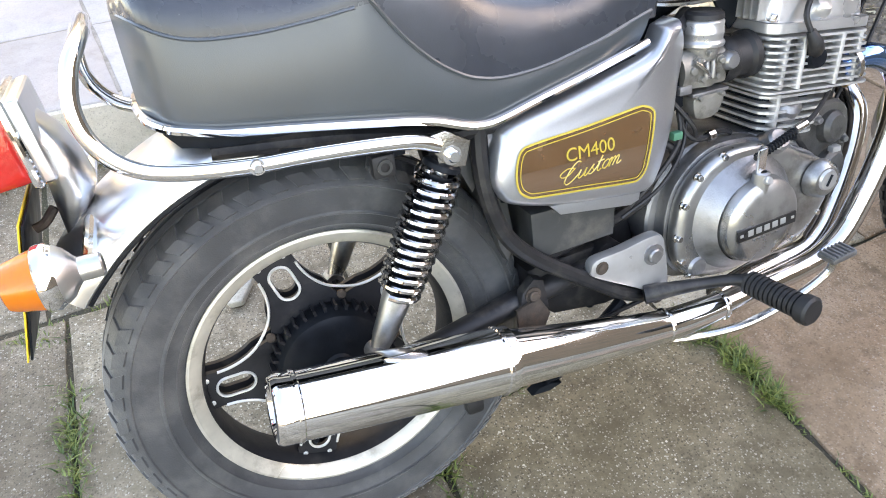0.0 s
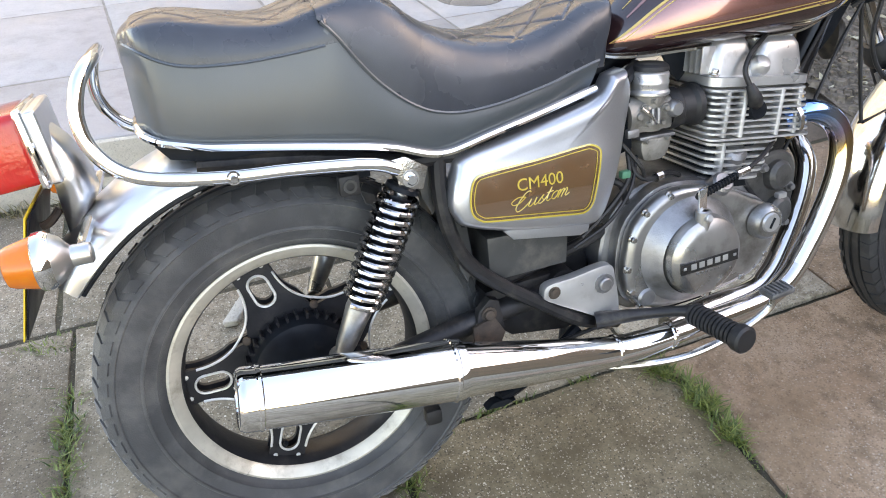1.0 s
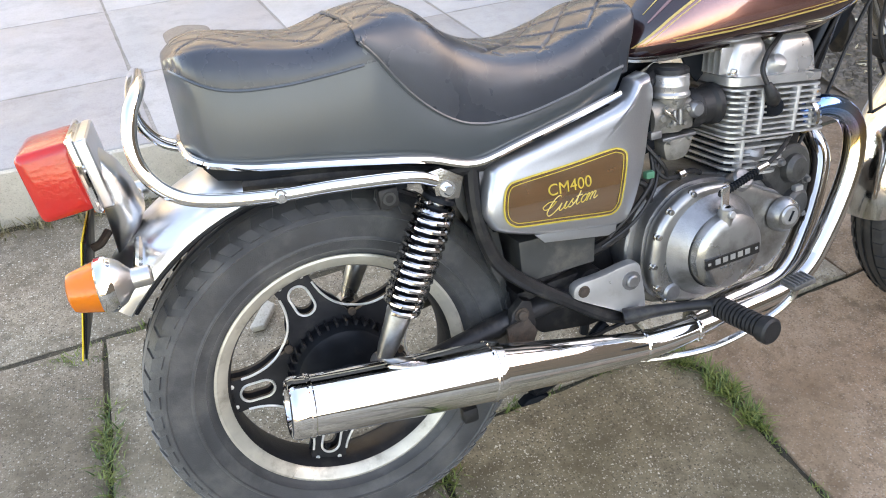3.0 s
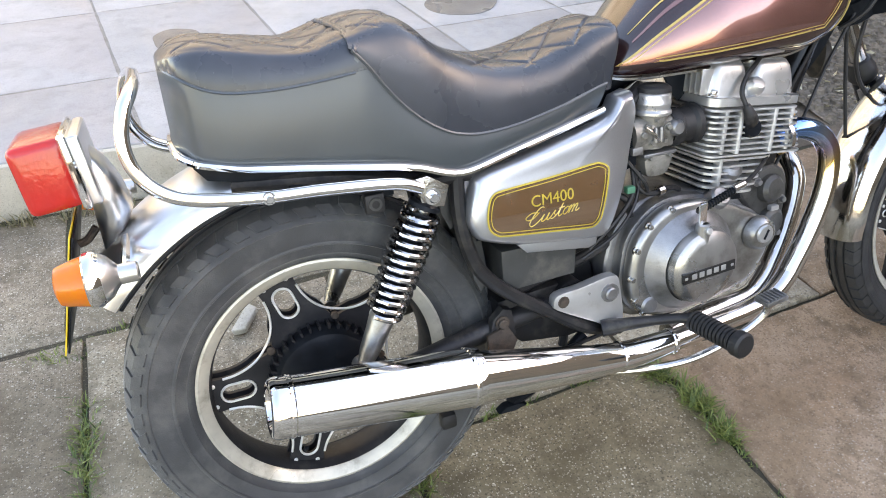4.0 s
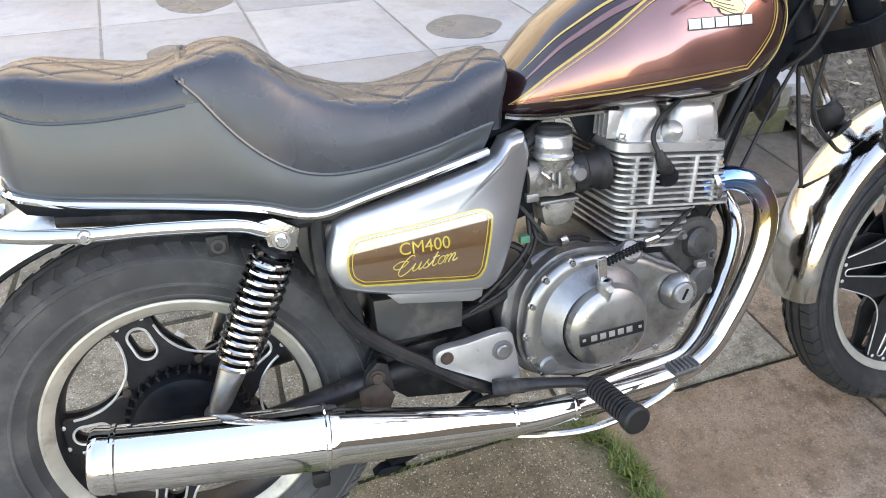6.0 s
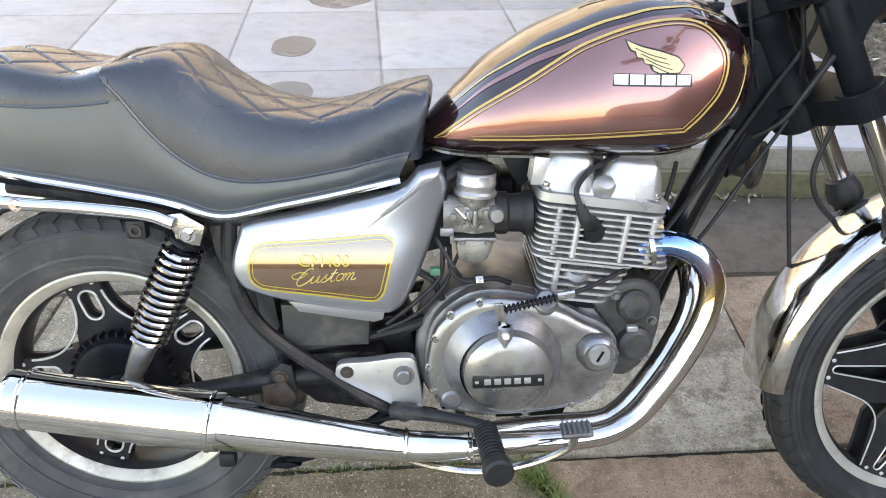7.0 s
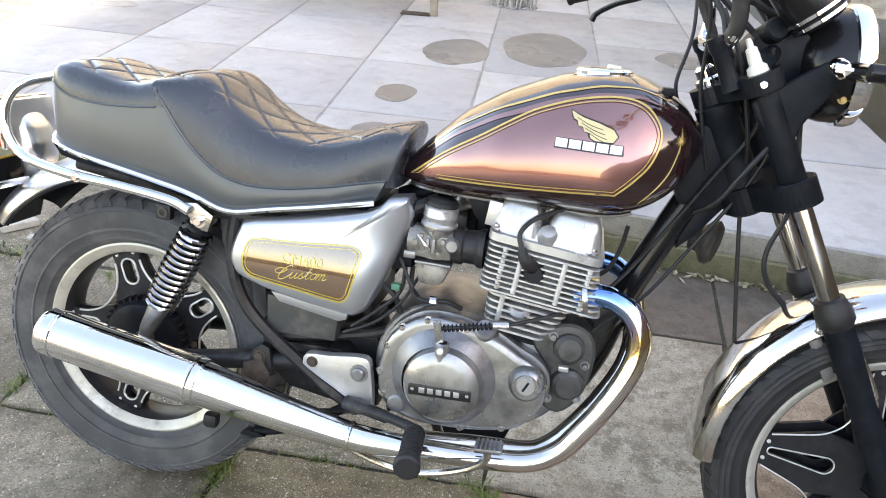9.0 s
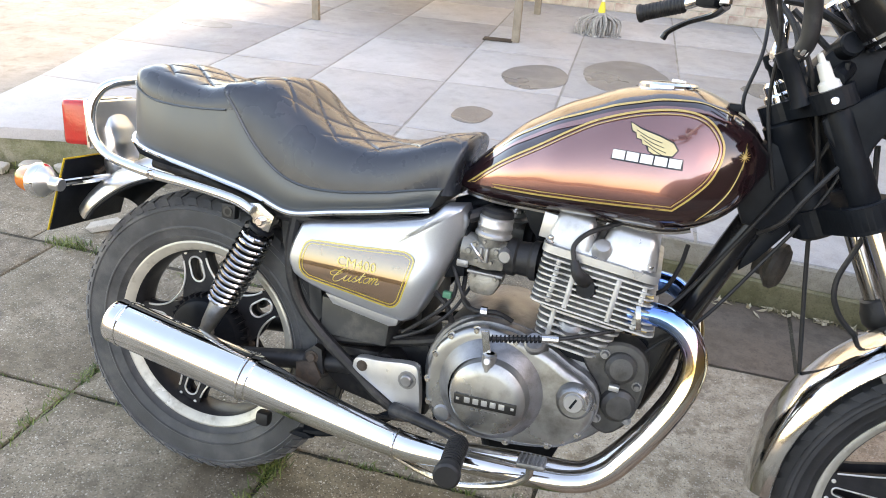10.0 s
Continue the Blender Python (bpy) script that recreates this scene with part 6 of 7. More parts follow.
# ---- front end ----
fork = new("front_fork")
fork.parent = bike
fork["label"] = "telescopic front fork with black clamps and sliders"
U = fork_point(0, 0, 1) - fork_point(0, 0, 0)
FORK_F, FORK_W = 0.042, 0.088
for sgn in (-1, 1):
    base = fork_point(FORK_F, sgn * FORK_W, 0)
    part("fork_tube", lathe([(0.0, -0.30), (0.0172, -0.30), (0.0172, 0.208), (0.015, 0.212), (0.0, 0.212)], base, U, 24), FORK_CHROME, fork, "chrome fork tube")
    part("tube_cover", lathe([(0.0205, 0.030), (0.0225, 0.036), (0.0225, 0.175), (0.0205, 0.182)], base, U, 24), BLACK, fork, "black fork tube cover")
    part("dust_boot", lathe([(0.018, -0.172), (0.024, -0.175), (0.026, -0.186), (0.030, -0.196), (0.031, -0.215), (0.027, -0.222), (0.025, -0.226)], base, U, 24), RUBBER_SOFT, fork, "black rubber dust boot")
    part("slider", lathe([(0.0, -0.222), (0.0245, -0.222), (0.0245, -0.30), (0.0235, -0.54), (0.026, -0.552), (0.026, -0.588), (0.020, -0.600), (0.0, -0.600)], base, U, 24), BLACK, fork, "dull black fork slider")
    part("slider_lug", prism([(1.255, 0.605), (1.275, 0.612), (1.330, 0.520), (1.315, 0.505)], sgn * 0.052, sgn * 0.062, 0.002), CAST, fork)
def yoke(z0, z1, r_stem, r_fork, back=-0.020):
    """A flat fork clamp: a plate round the steering stem and both fork tubes."""
    ring = []
    for k in range(13):
        a = radians(90 + 15 * k)
        ring.append((back + r_stem * math.cos(a), r_stem * math.sin(a)))
    for s in (-1, 1):
        arc = [radians(q) for q in (range(-150, 61, 15) if s < 0 else range(-60, 151, 15))]
        ring += [(FORK_F + r_fork * math.cos(a), s * FORK_W + r_fork * math.sin(a)) for a in arc]
    return slab_z(ring, z0, z1, steer_m)


part("lower_yoke", yoke(-0.006, 0.036, 0.042, 0.036), BLACK, fork, "black lower fork yoke", smooth=False)
part("upper_yoke", yoke(0.186, 0.216, 0.034, 0.033), BLACK, fork, "black upper fork yoke", smooth=False)
lower = part("lower_clamp", joined(*[lathe([(0.0, -0.006), (0.034, -0.006), (0.036, 0.0), (0.036, 0.034), (0.032, 0.038), (0.0, 0.038)], fork_point(FORK_F, s * FORK_W, 0), U, 28) for s in (-1, 1)], tube([fork_point(FORK_F - 0.012, -FORK_W, 0.012), fork_point(0, 0, 0.012), fork_point(FORK_F - 0.012, FORK_W, 0.012)], 0.022, 14, 5)), BLACK, fork, "black lower fork clamp")
upper = part("upper_clamp", joined(*[lathe([(0.0, 0.184), (0.028, 0.184), (0.030, 0.188), (0.030, 0.212), (0.027, 0.216), (0.0, 0.216)], fork_point(FORK_F, s * FORK_W, 0), U, 28) for s in (-1, 1)], tube([fork_point(FORK_F - 0.01, -FORK_W, 0.200), fork_point(0, 0, 0.200), fork_point(FORK_F - 0.01, FORK_W, 0.200)], 0.019, 14, 5)), BLACK, fork, "black upper fork clamp")
part("stem_nut", lathe([(0.0, 0.250), (0.012, 0.250), (0.017, 0.244), (0.017, 0.230), (0.022, 0.226), (0.022, 0.212)], fork_point(-0.020, 0, 0), U, 12), CHROME, fork)
for s in (-1, 1):
    p = fork_point(FORK_F - 0.004, s * (FORK_W + 0.028), 0.200)
    bolt(upper, p, fork_point(0, s, 0) - fork_point(0, 0, 0), 0.006, 0.007, CHROME)
    if s > 0:
        part("fork_cap", lathe([(0.0, 0.254), (0.010, 0.254), (0.014, 0.250), (0.018, 0.238), (0.018, 0.216)], fork_point(FORK_F, s * FORK_W, 0), U, 18), CHROME, fork)
part("white_cap", lathe([(0.0, 0.272), (0.004, 0.271), (0.005, 0.264), (0.005, 0.258), (0.009, 0.255), (0.0105, 0.230), (0.0155, 0.226), (0.0165, 0.216), (0.0, 0.216)], fork_point(FORK_F, -FORK_W, 0), U, 20), WHITE_PLASTIC, fork, "white plastic cap on the fork top")
part("axle", lathe([(0.0, -0.118), (0.012, -0.118), (0.012, 0.118), (0.0, 0.118)], front_axle, fork_point(0, 1, 0) - fork_point(0, 0, 0), 16), CHROME_WORN, fork)
fg_m = Matrix.Translation(front_axle) @ Matrix.Rotation(radians(STEER), 4, "Z")
front_guard = mudguard("front_mudguard", (0.0, 0.022), 0.336, 30, 185, 0.066, "chrome front mudguard with rust specks", fg_m, nseg=60, dome=0.016, deep=0.020, mat=HAZY_CHROME)
for s in (-1, 1):
    part("guard_brace", tube([fg_m @ Vector((-0.165, s * 0.074, 0.30)), fg_m @ Vector((-0.10, s * 0.080, 0.20)), fg_m @ Vector((-0.085, s * 0.084, 0.155))], [0.010, 0.009, 0.007], 10, 5), CHROME_WORN, front_guard)
    bolt(front_guard, fg_m @ Vector((-0.200, s * 0.071, 0.283)), (0, s, 0), 0.005, 0.004, CHROME_WORN)

lampu = new("headlight")
lampu.parent = bike
lampu["label"] = "round black headlight with chrome rim"
hl_c = Vector((1.207, 0.004, 1.031))
fwd = (Matrix.Rotation(radians(STEER), 3, "Z") @ Vector((1, 0, 0.10))).normalized()
part("shell", lathe([(0.0, -0.064), (0.036, -0.062), (0.064, -0.052), (0.082, -0.032), (0.090, -0.006), (0.092, 0.020)], hl_c, fwd, 40), BLACK_GLOSS, lampu, "gloss black headlight shell")
part("rim", lathe([(0.091, 0.014), (0.097, 0.016), (0.099, 0.028), (0.096, 0.040), (0.087, 0.046), (0.082, 0.044)], hl_c, fwd, 40), CHROME, lampu, "chrome headlight rim")
GLASS = material("headlight_glass", (0.70, 0.72, 0.72), 0.10, 0.0, 0.1, 60, 0.4, 120, coat=1.0)
part("headlight_glass", lathe([(0.083, 0.043), (0.06, 0.054), (0.03, 0.060), (0.0, 0.062)], hl_c, fwd, 40), GLASS, lampu)
for s in (-1, 1):
    part("bracket", prism(closed_outline([(1.082, 0.962), (1.118, 0.995), (1.174, 1.037), (1.194, 1.040), (1.206, 1.028), (1.202, 1.008), (1.182, 0.974), (1.160, 0.937), (1.152, 0.895), (1.128, 0.905)], (), 3), s * 0.094, s * 0.110, 0.006, 3), BLACK, lampu, "broad black headlight bracket")
    part("mount_knob", lathe([(0.0, 0.018), (0.012, 0.018), (0.016, 0.012), (0.017, 0.0)], Vector((1.191, s * 0.108, 1.030)), (0, s, 0), 20), CHROME, lampu)
    bolt(lampu, hl_c + Vector((0.012, s * 0.076, -0.046)), (0, s, 0), 0.005, 0.006, BRASS)
    ic = hl_c + Vector((0.012, s * 0.235, 0.0))
    ind = indicator(s, ic + Vector((0.035, 0, 0)), "amber front indicator in a chrome bowl", Vector((1.200, s * 0.112, 1.030)), 1)
    part("stem_sleeve", lathe([(0.0, 0.0), (0.013, 0.0), (0.014, 0.004), (0.014, 0.045), (0.010, 0.050), (0.0, 0.05)], Vector((1.207, s * 0.122, 1.029)), (0.30, s, 0), 18), CHROME, ind)

clocks = new("instrument_panel")
clocks.parent = bike
clocks["label"] = "black instrument panel with chrome rimmed round dials"
for s in (-1, 1):
    c = fork_point(0.140, s * 0.062, 0.305)
    d = fork_point(-0.25, 0, 1) - fork_point(0, 0, 0)
    part("pod", lathe([(0.0, -0.056), (0.034, -0.056), (0.043, -0.050), (0.045, -0.040), (0.045, 0.028)], c, d, 32), BLACK_GLOSS, clocks)
    for h in (-0.050, -0.038):
        part("pod_band", lathe([(0.043, h), (0.0472, h + 0.001), (0.0472, h + 0.006), (0.044, h + 0.007)], c, d, 32), CHROME, clocks)
    part("pod_rim", lathe([(0.045, 0.024), (0.0485, 0.026), (0.0485, 0.036), (0.044, 0.040), (0.041, 0.038)], c, d, 32), CHROME, clocks)
    part("dial", lathe([(0.042, 0.034), (0.0, 0.034)], c, d, 32), EMBLEM_BLACK, clocks)
part("cluster_plate", prism(closed_outline([(1.055, 1.010), (1.070, 1.055), (1.105, 1.085), (1.165, 1.070), (1.190, 1.035), (1.160, 1.000), (1.110, 0.985)], (), 3), -0.050, 0.050, 0.008), BLACK, clocks, "black instrument mounting plate")
part("pod_bracket", tube([fork_point(0.05, -0.09, 0.225), fork_point(0.09, 0, 0.235), fork_point(0.05, 0.09, 0.225)], 0.014, 10, 5), BLACK, clocks)
part("warning_lamp", lathe([(0.0, -0.03), (0.016, -0.03), (0.019, -0.026), (0.019, 0.026), (0.016, 0.03), (0.0, 0.03)], fork_point(0.085, -0.035, 0.262), fork_point(0.3, -1, 0.2) - fork_point(0, 0, 0), 20), BLACK, clocks)

bars = new("handlebar")
bars.parent = bike
bars["label"] = "pulled back chrome handlebars with black grips"
hb = [(0.800, 0.345, 1.112), (0.870, 0.320, 1.132), (0.930, 0.270, 1.160), (0.975, 0.175, 1.192), (0.998, 0.128, 1.190), (1.018, 0.104, 1.130), (1.026, 0.096, 1.078), (1.020, 0.086, 1.052), (1.015, 0.050, 1.043), (1.012, 0.0, 1.042)]
bar_foot = Vector((1.15, 0.012, 0.80))
turn_b = Matrix.Translation(bar_foot) @ Matrix.Rotation(radians(BAR_TURN), 4, "Z") @ Matrix.Translation(-bar_foot)
pts = [turn_b @ Vector((x, -y, z)) for x, y, z in hb] + [turn_b @ Vector((x, y, z)) for x, y, z in reversed(hb[:-1])]
part("bar_tube", tube(pts, 0.011, 14, 6), CHROME, bars)
for s in (-1, 1):
    g0, g1 = turn_b @ Vector((0.790, s * 0.349, 1.108)), turn_b @ Vector((0.878, s * 0.317, 1.135))
    gp = [(0.0, -0.004), (0.018, -0.003), (0.019, 0.002)] + [q for k in range(12) for q in ((0.0165, 0.006 + 0.0072 * k), (0.0165, 0.009 + 0.0072 * k), (0.0155, 0.0095 + 0.0072 * k), (0.0155, 0.012 + 0.0072 * k))] + [(0.0, 0.10)]
    part("grip", lathe(gp, g0, g1 - g0, 18), RUBBER_SOFT, bars, "ribbed black rubber grip")
    c = turn_b @ Vector((0.915, s * 0.288, 1.150))
    part("switch_box", box((0.045, 0.034, 0.040), (0, 0, 0), 0.008, Matrix.Translation(c) @ Matrix.Rotation(radians(s * -35), 4, "Z")), BLACK, bars, "black switch housing")
    part("lever", tube([turn_b @ Vector((0.945, s * 0.262, 1.135)), turn_b @ Vector((0.930, s * 0.310, 1.120)), turn_b @ Vector((0.890, s * 0.362, 1.104 if s > 0 else 1.128)), turn_b @ Vector((0.856, s * 0.392, 1.082 if s > 0 else 1.126)), turn_b @ Vector((0.847, s * 0.399, 1.066 if s > 0 else 1.122))], [0.009, 0.007, 0.006, 0.006, 0.0075], 10, 5), BLACK_GLOSS, bars, "black hand lever")
    part("lever_pivot", lathe([(0.0, 0.012), (0.013, 0.010), (0.014, 0.0), (0.0, -0.01)], turn_b @ Vector((0.942, s * 0.268, 1.139)), (0, 0, 1), 16), CHROME_WORN, bars)
    part("riser", lathe([(0.0, 0.0), (0.017, 0.0), (0.0145, 0.012), (0.0135, 0.060), (0.016, 0.066), (0.016, 0.086), (0.0, 0.090)], fork_point(0.0, s * 0.084, 0.205), U, 16), BLACK, bars)
# black sleeve added so the near bar's lower stretch is dark
part("cable_sheath", tube([turn_b @ Vector((x, -y, z)) for x, y, z in hb[4:8]], 0.0130, 12, 5), RUBBER_SOFT, bars, "black sleeve added round the lower part of the near bar")
part("reservoir", box((0.055, 0.048, 0.036), (0, 0, 0), 0.006, Matrix.Translation(turn_b @ Vector((0.950, -0.235, 1.195)))), BLACK, bars, "black brake fluid reservoir")

cables = new("control_cable")
cables.parent = bike
cables["label"] = "loose black control cables round the steering head"
for pts, r in (([(1.02, -0.05, 1.10), (1.06, -0.07, 1.02), (1.10, -0.05, 0.90), (1.118, -0.01, 0.806), (1.142, 0, 0.674), (1.169, 0.0, 0.529)], 0.0048),
               ([(1.15, -0.05, 0.93), (1.12, -0.04, 0.83), (1.05, -0.035, 0.70), (0.985, -0.05, 0.60), (0.91, -0.07, 0.53), (0.83, -0.10, 0.42)], 0.0042),
               ([(1.20, 0.05, 0.93), (1.215, 0.03, 0.80), (1.190, 0.02, 0.70), (1.205, 0.02, 0.645), (1.25, 0.03, 0.60)], 0.0060),
               ([(0.97, -0.10, 1.17), (1.0, -0.07, 1.08), (1.01, -0.04, 0.98), (1.03, -0.035, 0.90), (1.05, -0.03, 0.84)], 0.0042),
               ([(0.950, -0.10, 1.19), (0.980, -0.06, 1.115), (1.005, -0.06, 1.068), (1.026, -0.06, 1.025), (1.060, -0.05, 0.970)], 0.0095),
               ([(1.000, 0.0, 1.135), (1.043, 0.0, 1.130), (1.100, 0.0, 1.104), (1.163, 0.0, 1.073), (1.200, 0.0, 1.050)], 0.0075),
               ([(0.985, 0.05, 1.15), (1.028, 0.02, 1.098), (1.042, 0.0, 1.053), (1.065, -0.02, 1.000)], 0.0065),
               ([(1.040, 0.09, 1.14), (1.090, 0.06, 1.115), (1.150, 0.05, 1.080), (1.180, 0.05, 1.030)], 0.0065),
               ([(1.015, -0.02, 1.12), (1.070, -0.02, 1.075), (1.105, -0.03, 1.045), (1.120, -0.03, 0.990)], 0.0065),
               ([(1.165, -0.09, 0.960), (1.122, -0.10, 0.898), (1.090, -0.10, 0.845), (1.068, -0.09, 0.802), (1.040, -0.06, 0.770)], 0.0055),
               ([(0.985, 0.09, 1.17), (0.99, 0.03, 1.06), (0.975, 0.0, 0.98), (0.985, 0.0, 0.94)], 0.0040),
               ([(0.94, -0.02, 0.72), (0.935, -0.02, 0.68), (0.92, -0.03, 0.64), (0.90, -0.03, 0.62)], 0.0050)):
    part("cable", tube(pts, r * 0.8, 8, 7), RUBBER_SOFT, cables)
part("cable_end", lathe([(0.0, 0.0), (0.009, 0.0), (0.009, 0.012), (0.0, 0.012)], (1.169, 0, 0.524), (1, 0, 0), 10), BLACK, cables)
horn = part("horn", lathe([(0.0, 0.014), (0.034, 0.012), (0.042, 0.004), (0.042, -0.004), (0.026, -0.018), (0.026, -0.034), (0.0, -0.036)], (1.094, 0.030, 0.702), (1, -0.42, -0.15), 28), HORN, bike, "weathered round horn under the steering head")

# ---- ground ----
PATIO_H = 0.18


def flat_poly(pts, z0, z1):
    bm = bmesh.new()
    a = [bm.verts.new((x, y, z0)) for x, y in pts]
    b = [bm.verts.new((x, y, z1)) for x, y in pts]
    bm.faces.new(list(reversed(a)))
    bm.faces.new(b)
    for i in range(len(a)):
        j = (i + 1) % len(a)
        bm.faces.new((a[i], a[j], b[j], b[i]))
    return bm


def paving_slab(pts, z, mat, parent, gap=0.0020, thick=0.05, tilt=0.0, rough=0.0):
    """One slab with worn, slightly wavy edges, a chamfer and its own small tilt."""
    line = []
    k = len(pts)
    for i in range(k):
        p, q = Vector(pts[i]), Vector(pts[(i + 1) % k])
        n = max(2, int((q - p).length / (0.018 if rough > 0.003 else 0.06)))
        for j in range(n):
            line.append(p.lerp(q, j / n))
    area = sum(line[i].x * line[(i + 1) % len(line)].y - line[(i + 1) % len(line)].x * line[i].y for i in range(len(line)))
    sg = 1 if area > 0 else -1
    def ins(d, wob):
        out = []
        for i, p in enumerate(line):
            a, b = (p - line[i - 1]).normalized(), (line[(i + 1) % len(line)] - p).normalized()
            t = (a + b).normalized()
            dd = d + wob * (0.5 + 0.5 * noise.noise((p.x * 9, p.y * 9, z + 3))) + rough * max(0.0, 0.2 + noise.noise((p.x * 31, p.y * 31, z + 7)))
            out.append(Vector((p.x - sg * t.y * dd, p.y + sg * t.x * dd)))
        return out
    cx = sum(p.x for p in line) / len(line)
    tx, ty = random.uniform(-tilt, tilt), random.uniform(-tilt, tilt)
    cy = sum(p.y for p in line) / len(line)
    def zz(p, dz):
        return z + dz + tx * (p.x - cx) + ty * (p.y - cy)
    bm = bmesh.new()
    rings = [[bm.verts.new((p.x, p.y, zz(p, dz))) for p in ins(d, w)] for d, w, dz in ((gap, 0.004, -thick), (gap, 0.006, -0.008), (gap + 0.001, 0.008, -0.002), (gap + 0.005, 0.010, 0.0))]
    for a, b in zip(rings[:-1], rings[1:]):
        for i in range(len(a)):
            j = (i + 1) % len(a)
            bm.faces.new((a[i], a[j], b[j], b[i]))
    bm.faces.new(rings[-1])
    return part("paving_slab", bm, mat, parent, smooth=True, angle=40)


bm = bmesh.new()
bmesh.ops.create_grid(bm, x_segments=8, y_segments=8, size=60)
bmesh.ops.translate(bm, vec=(0, 0, -0.008), verts=bm.verts)
ground = tagged(part("ground", bm, SOIL, None), "dark soil bed under the paving", "ground", kind="structure")
paving = tagged(new("pavement"), "weathered concrete paving slabs with mossy joints", "pavement", kind="structure")


def row_y(x, c):
    """The long joints run a little askew of the motorcycle."""
    return c + 0.055 * (x - 0.3)


# long joint below the wheels, next joint behind, the foot of the step
J0, J1, J2 = 0.098, 0.745, 1.33
colsA = [-4.8, -4.18, -3.56, -2.94, -2.32, -1.70, -1.08, -0.462, 0.150, 0.796, 1.42, 2.05, 2.68, 3.3, 3.95, 4.6]
for i in range(len(colsA) - 1):
    x0, x1 = colsA[i], colsA[i + 1]
    m = SLAB_GREEN if 0.1 < x0 < 0.7 else SLAB
    if x0 > 0.7:
        m = SLAB_PINK
    yb0, yb1 = -0.56, -0.56
    far_end = [(x1, row_y(x1, J0)), (x0, row_y(x0, J0))]
    if i == 8:
        far_end = [(x1, 0.02), (x1 - 0.060, row_y(x1, J0)), (x0, row_y(x0, J0))]
    elif i == 9:
        far_end = [(x1, row_y(x1, J0)), (x0 - 0.046, row_y(x0, J0)), (x0 + 0.004, 0.025)]
    paving_slab([(x0, yb0), (x1, yb1)] + far_end, 0.0, m, paving, tilt=0.004, rough=0.006 if i in (8, 9) else 0.002)
    for k in range(3):
        y1 = -0.56 - 0.62 * k
        paving_slab([(x0, y1 - 0.62), (x1, y1 - 0.62), (x1, y1), (x0, y1)], 0.0, m if k == 0 else SLAB, paving, tilt=0.004)
colsB = [-4.8, -4.18, -3.56, -2.94, -2.32, -1.70, -1.08, -0.462, 0.15, 0.742, 1.345, 2.0, 2.68, 3.3, 3.95, 4.6]
for i in range(len(colsB) - 1):
    x0, x1 = colsB[i], colsB[i + 1]
    if i == 9:
        top = [(x1 + 0.01, 0.862), (x0, 0.83)]
    else:
        top = [(x1, row_y(x1, J1 - 0.01)), (x0, row_y(x0, J1 - 0.01))]
    paving_slab([(x0, row_y(x0, J0)), (x1, row_y(x1, J0))] + top, 0.0 if i != 9 else 0.004, SLAB_PALE if i == 9 else (SLAB_PINK if i > 9 else SLAB), paving, tilt=0.004)
def step_y(x):
    return J2 - 0.03 * (x + 0.6) if x > -1.0 else 1.342 + 0.30 * (x + 1.0)


colsC = [-4.7, -4.0, -3.3, -2.6, -1.9, -1.2, -0.50, 0.20, 0.72, 1.36, 2.0, 2.7, 3.4, 4.1, 4.8]
for i in range(len(colsC) - 1):
    x0, x1 = colsC[i], colsC[i + 1]
    lo = [(x0, row_y(x0, J1)), (x1, row_y(x1, J1))] if i != 8 else [(x0, 0.84), (x1, 0.868)]
    paving_slab(lo + [(x1, step_y(x1)), (x0, step_y(x0))], -0.004, SLAB_DARK if i >= 8 else SLAB, paving, tilt=0.004)

bm = bmesh.new()
bmesh.ops.create_grid(bm, x_segments=1, y_segments=1, size=1)
for v in bm.verts:
    v.co = Vector((v.co.x * 14, -2.42 - 6.0 + v.co.y * 6.0, -0.003))
part("driveway", bm, SLAB, paving, "plain concrete drive")

# the step up to the patio
step = tagged(new("patio_step"), "concrete step with a mossy lower face", "step", kind="structure")
N = 40
for name, z0, z1, dy, mt, xa, xe in (("lower_face", -0.03, 0.088, 0.0, MOSSY, 0.55, 2.17), ("upper_face", 0.088, PATIO_H - 0.006, 0.012, KERB, 0.55, 2.17),
                                     ("painted_face", -0.03, PATIO_H - 0.006, 0.008, KERB_PALE, -1.0, 0.548), ("mossy_face", -0.03, PATIO_H - 0.006, 0.006, MOSS_PALE, -8.0, -1.002)):
    rows = []
    for k in range(N + 1):
        x = xa + (xe - xa) * k / N
        w = 0.004 * noise.noise((x * 5, z0, 2))
        y = step_y(x) + dy + w
        rows.append([(x, y + 0.004, z0), (x, y, z0 + 0.01), (x, y, z1 - 0.006), (x, y + 0.006, z1), (x, y + 0.3, z1), (x, y + 0.3, z0)])
    part(name, rings_to_bm(rows), mt, step, angle=30)

patio = tagged(new("patio"), "pale concrete patio slabs with wet patches", "patio", kind="structure")
pcols = [-7.05, -6.4, -5.8, -5.2, -4.6, -3.95, -3.3, -2.7, -2.09, -1.55, -0.96, -0.28, 0.345, 0.975, 1.6, 2.22]
prows = [None, 1.925, 2.718, 3.535, 4.33, 5.02]


def col_x(c, y):
    """Patio joints across the step run slightly askew."""
    return c - 0.085 * (y - 1.9) if c > -2.0 else c + 0.02 - 0.32 * (y - 1.55)


def slab_row_y(c, x):
    return c + 0.075 * x


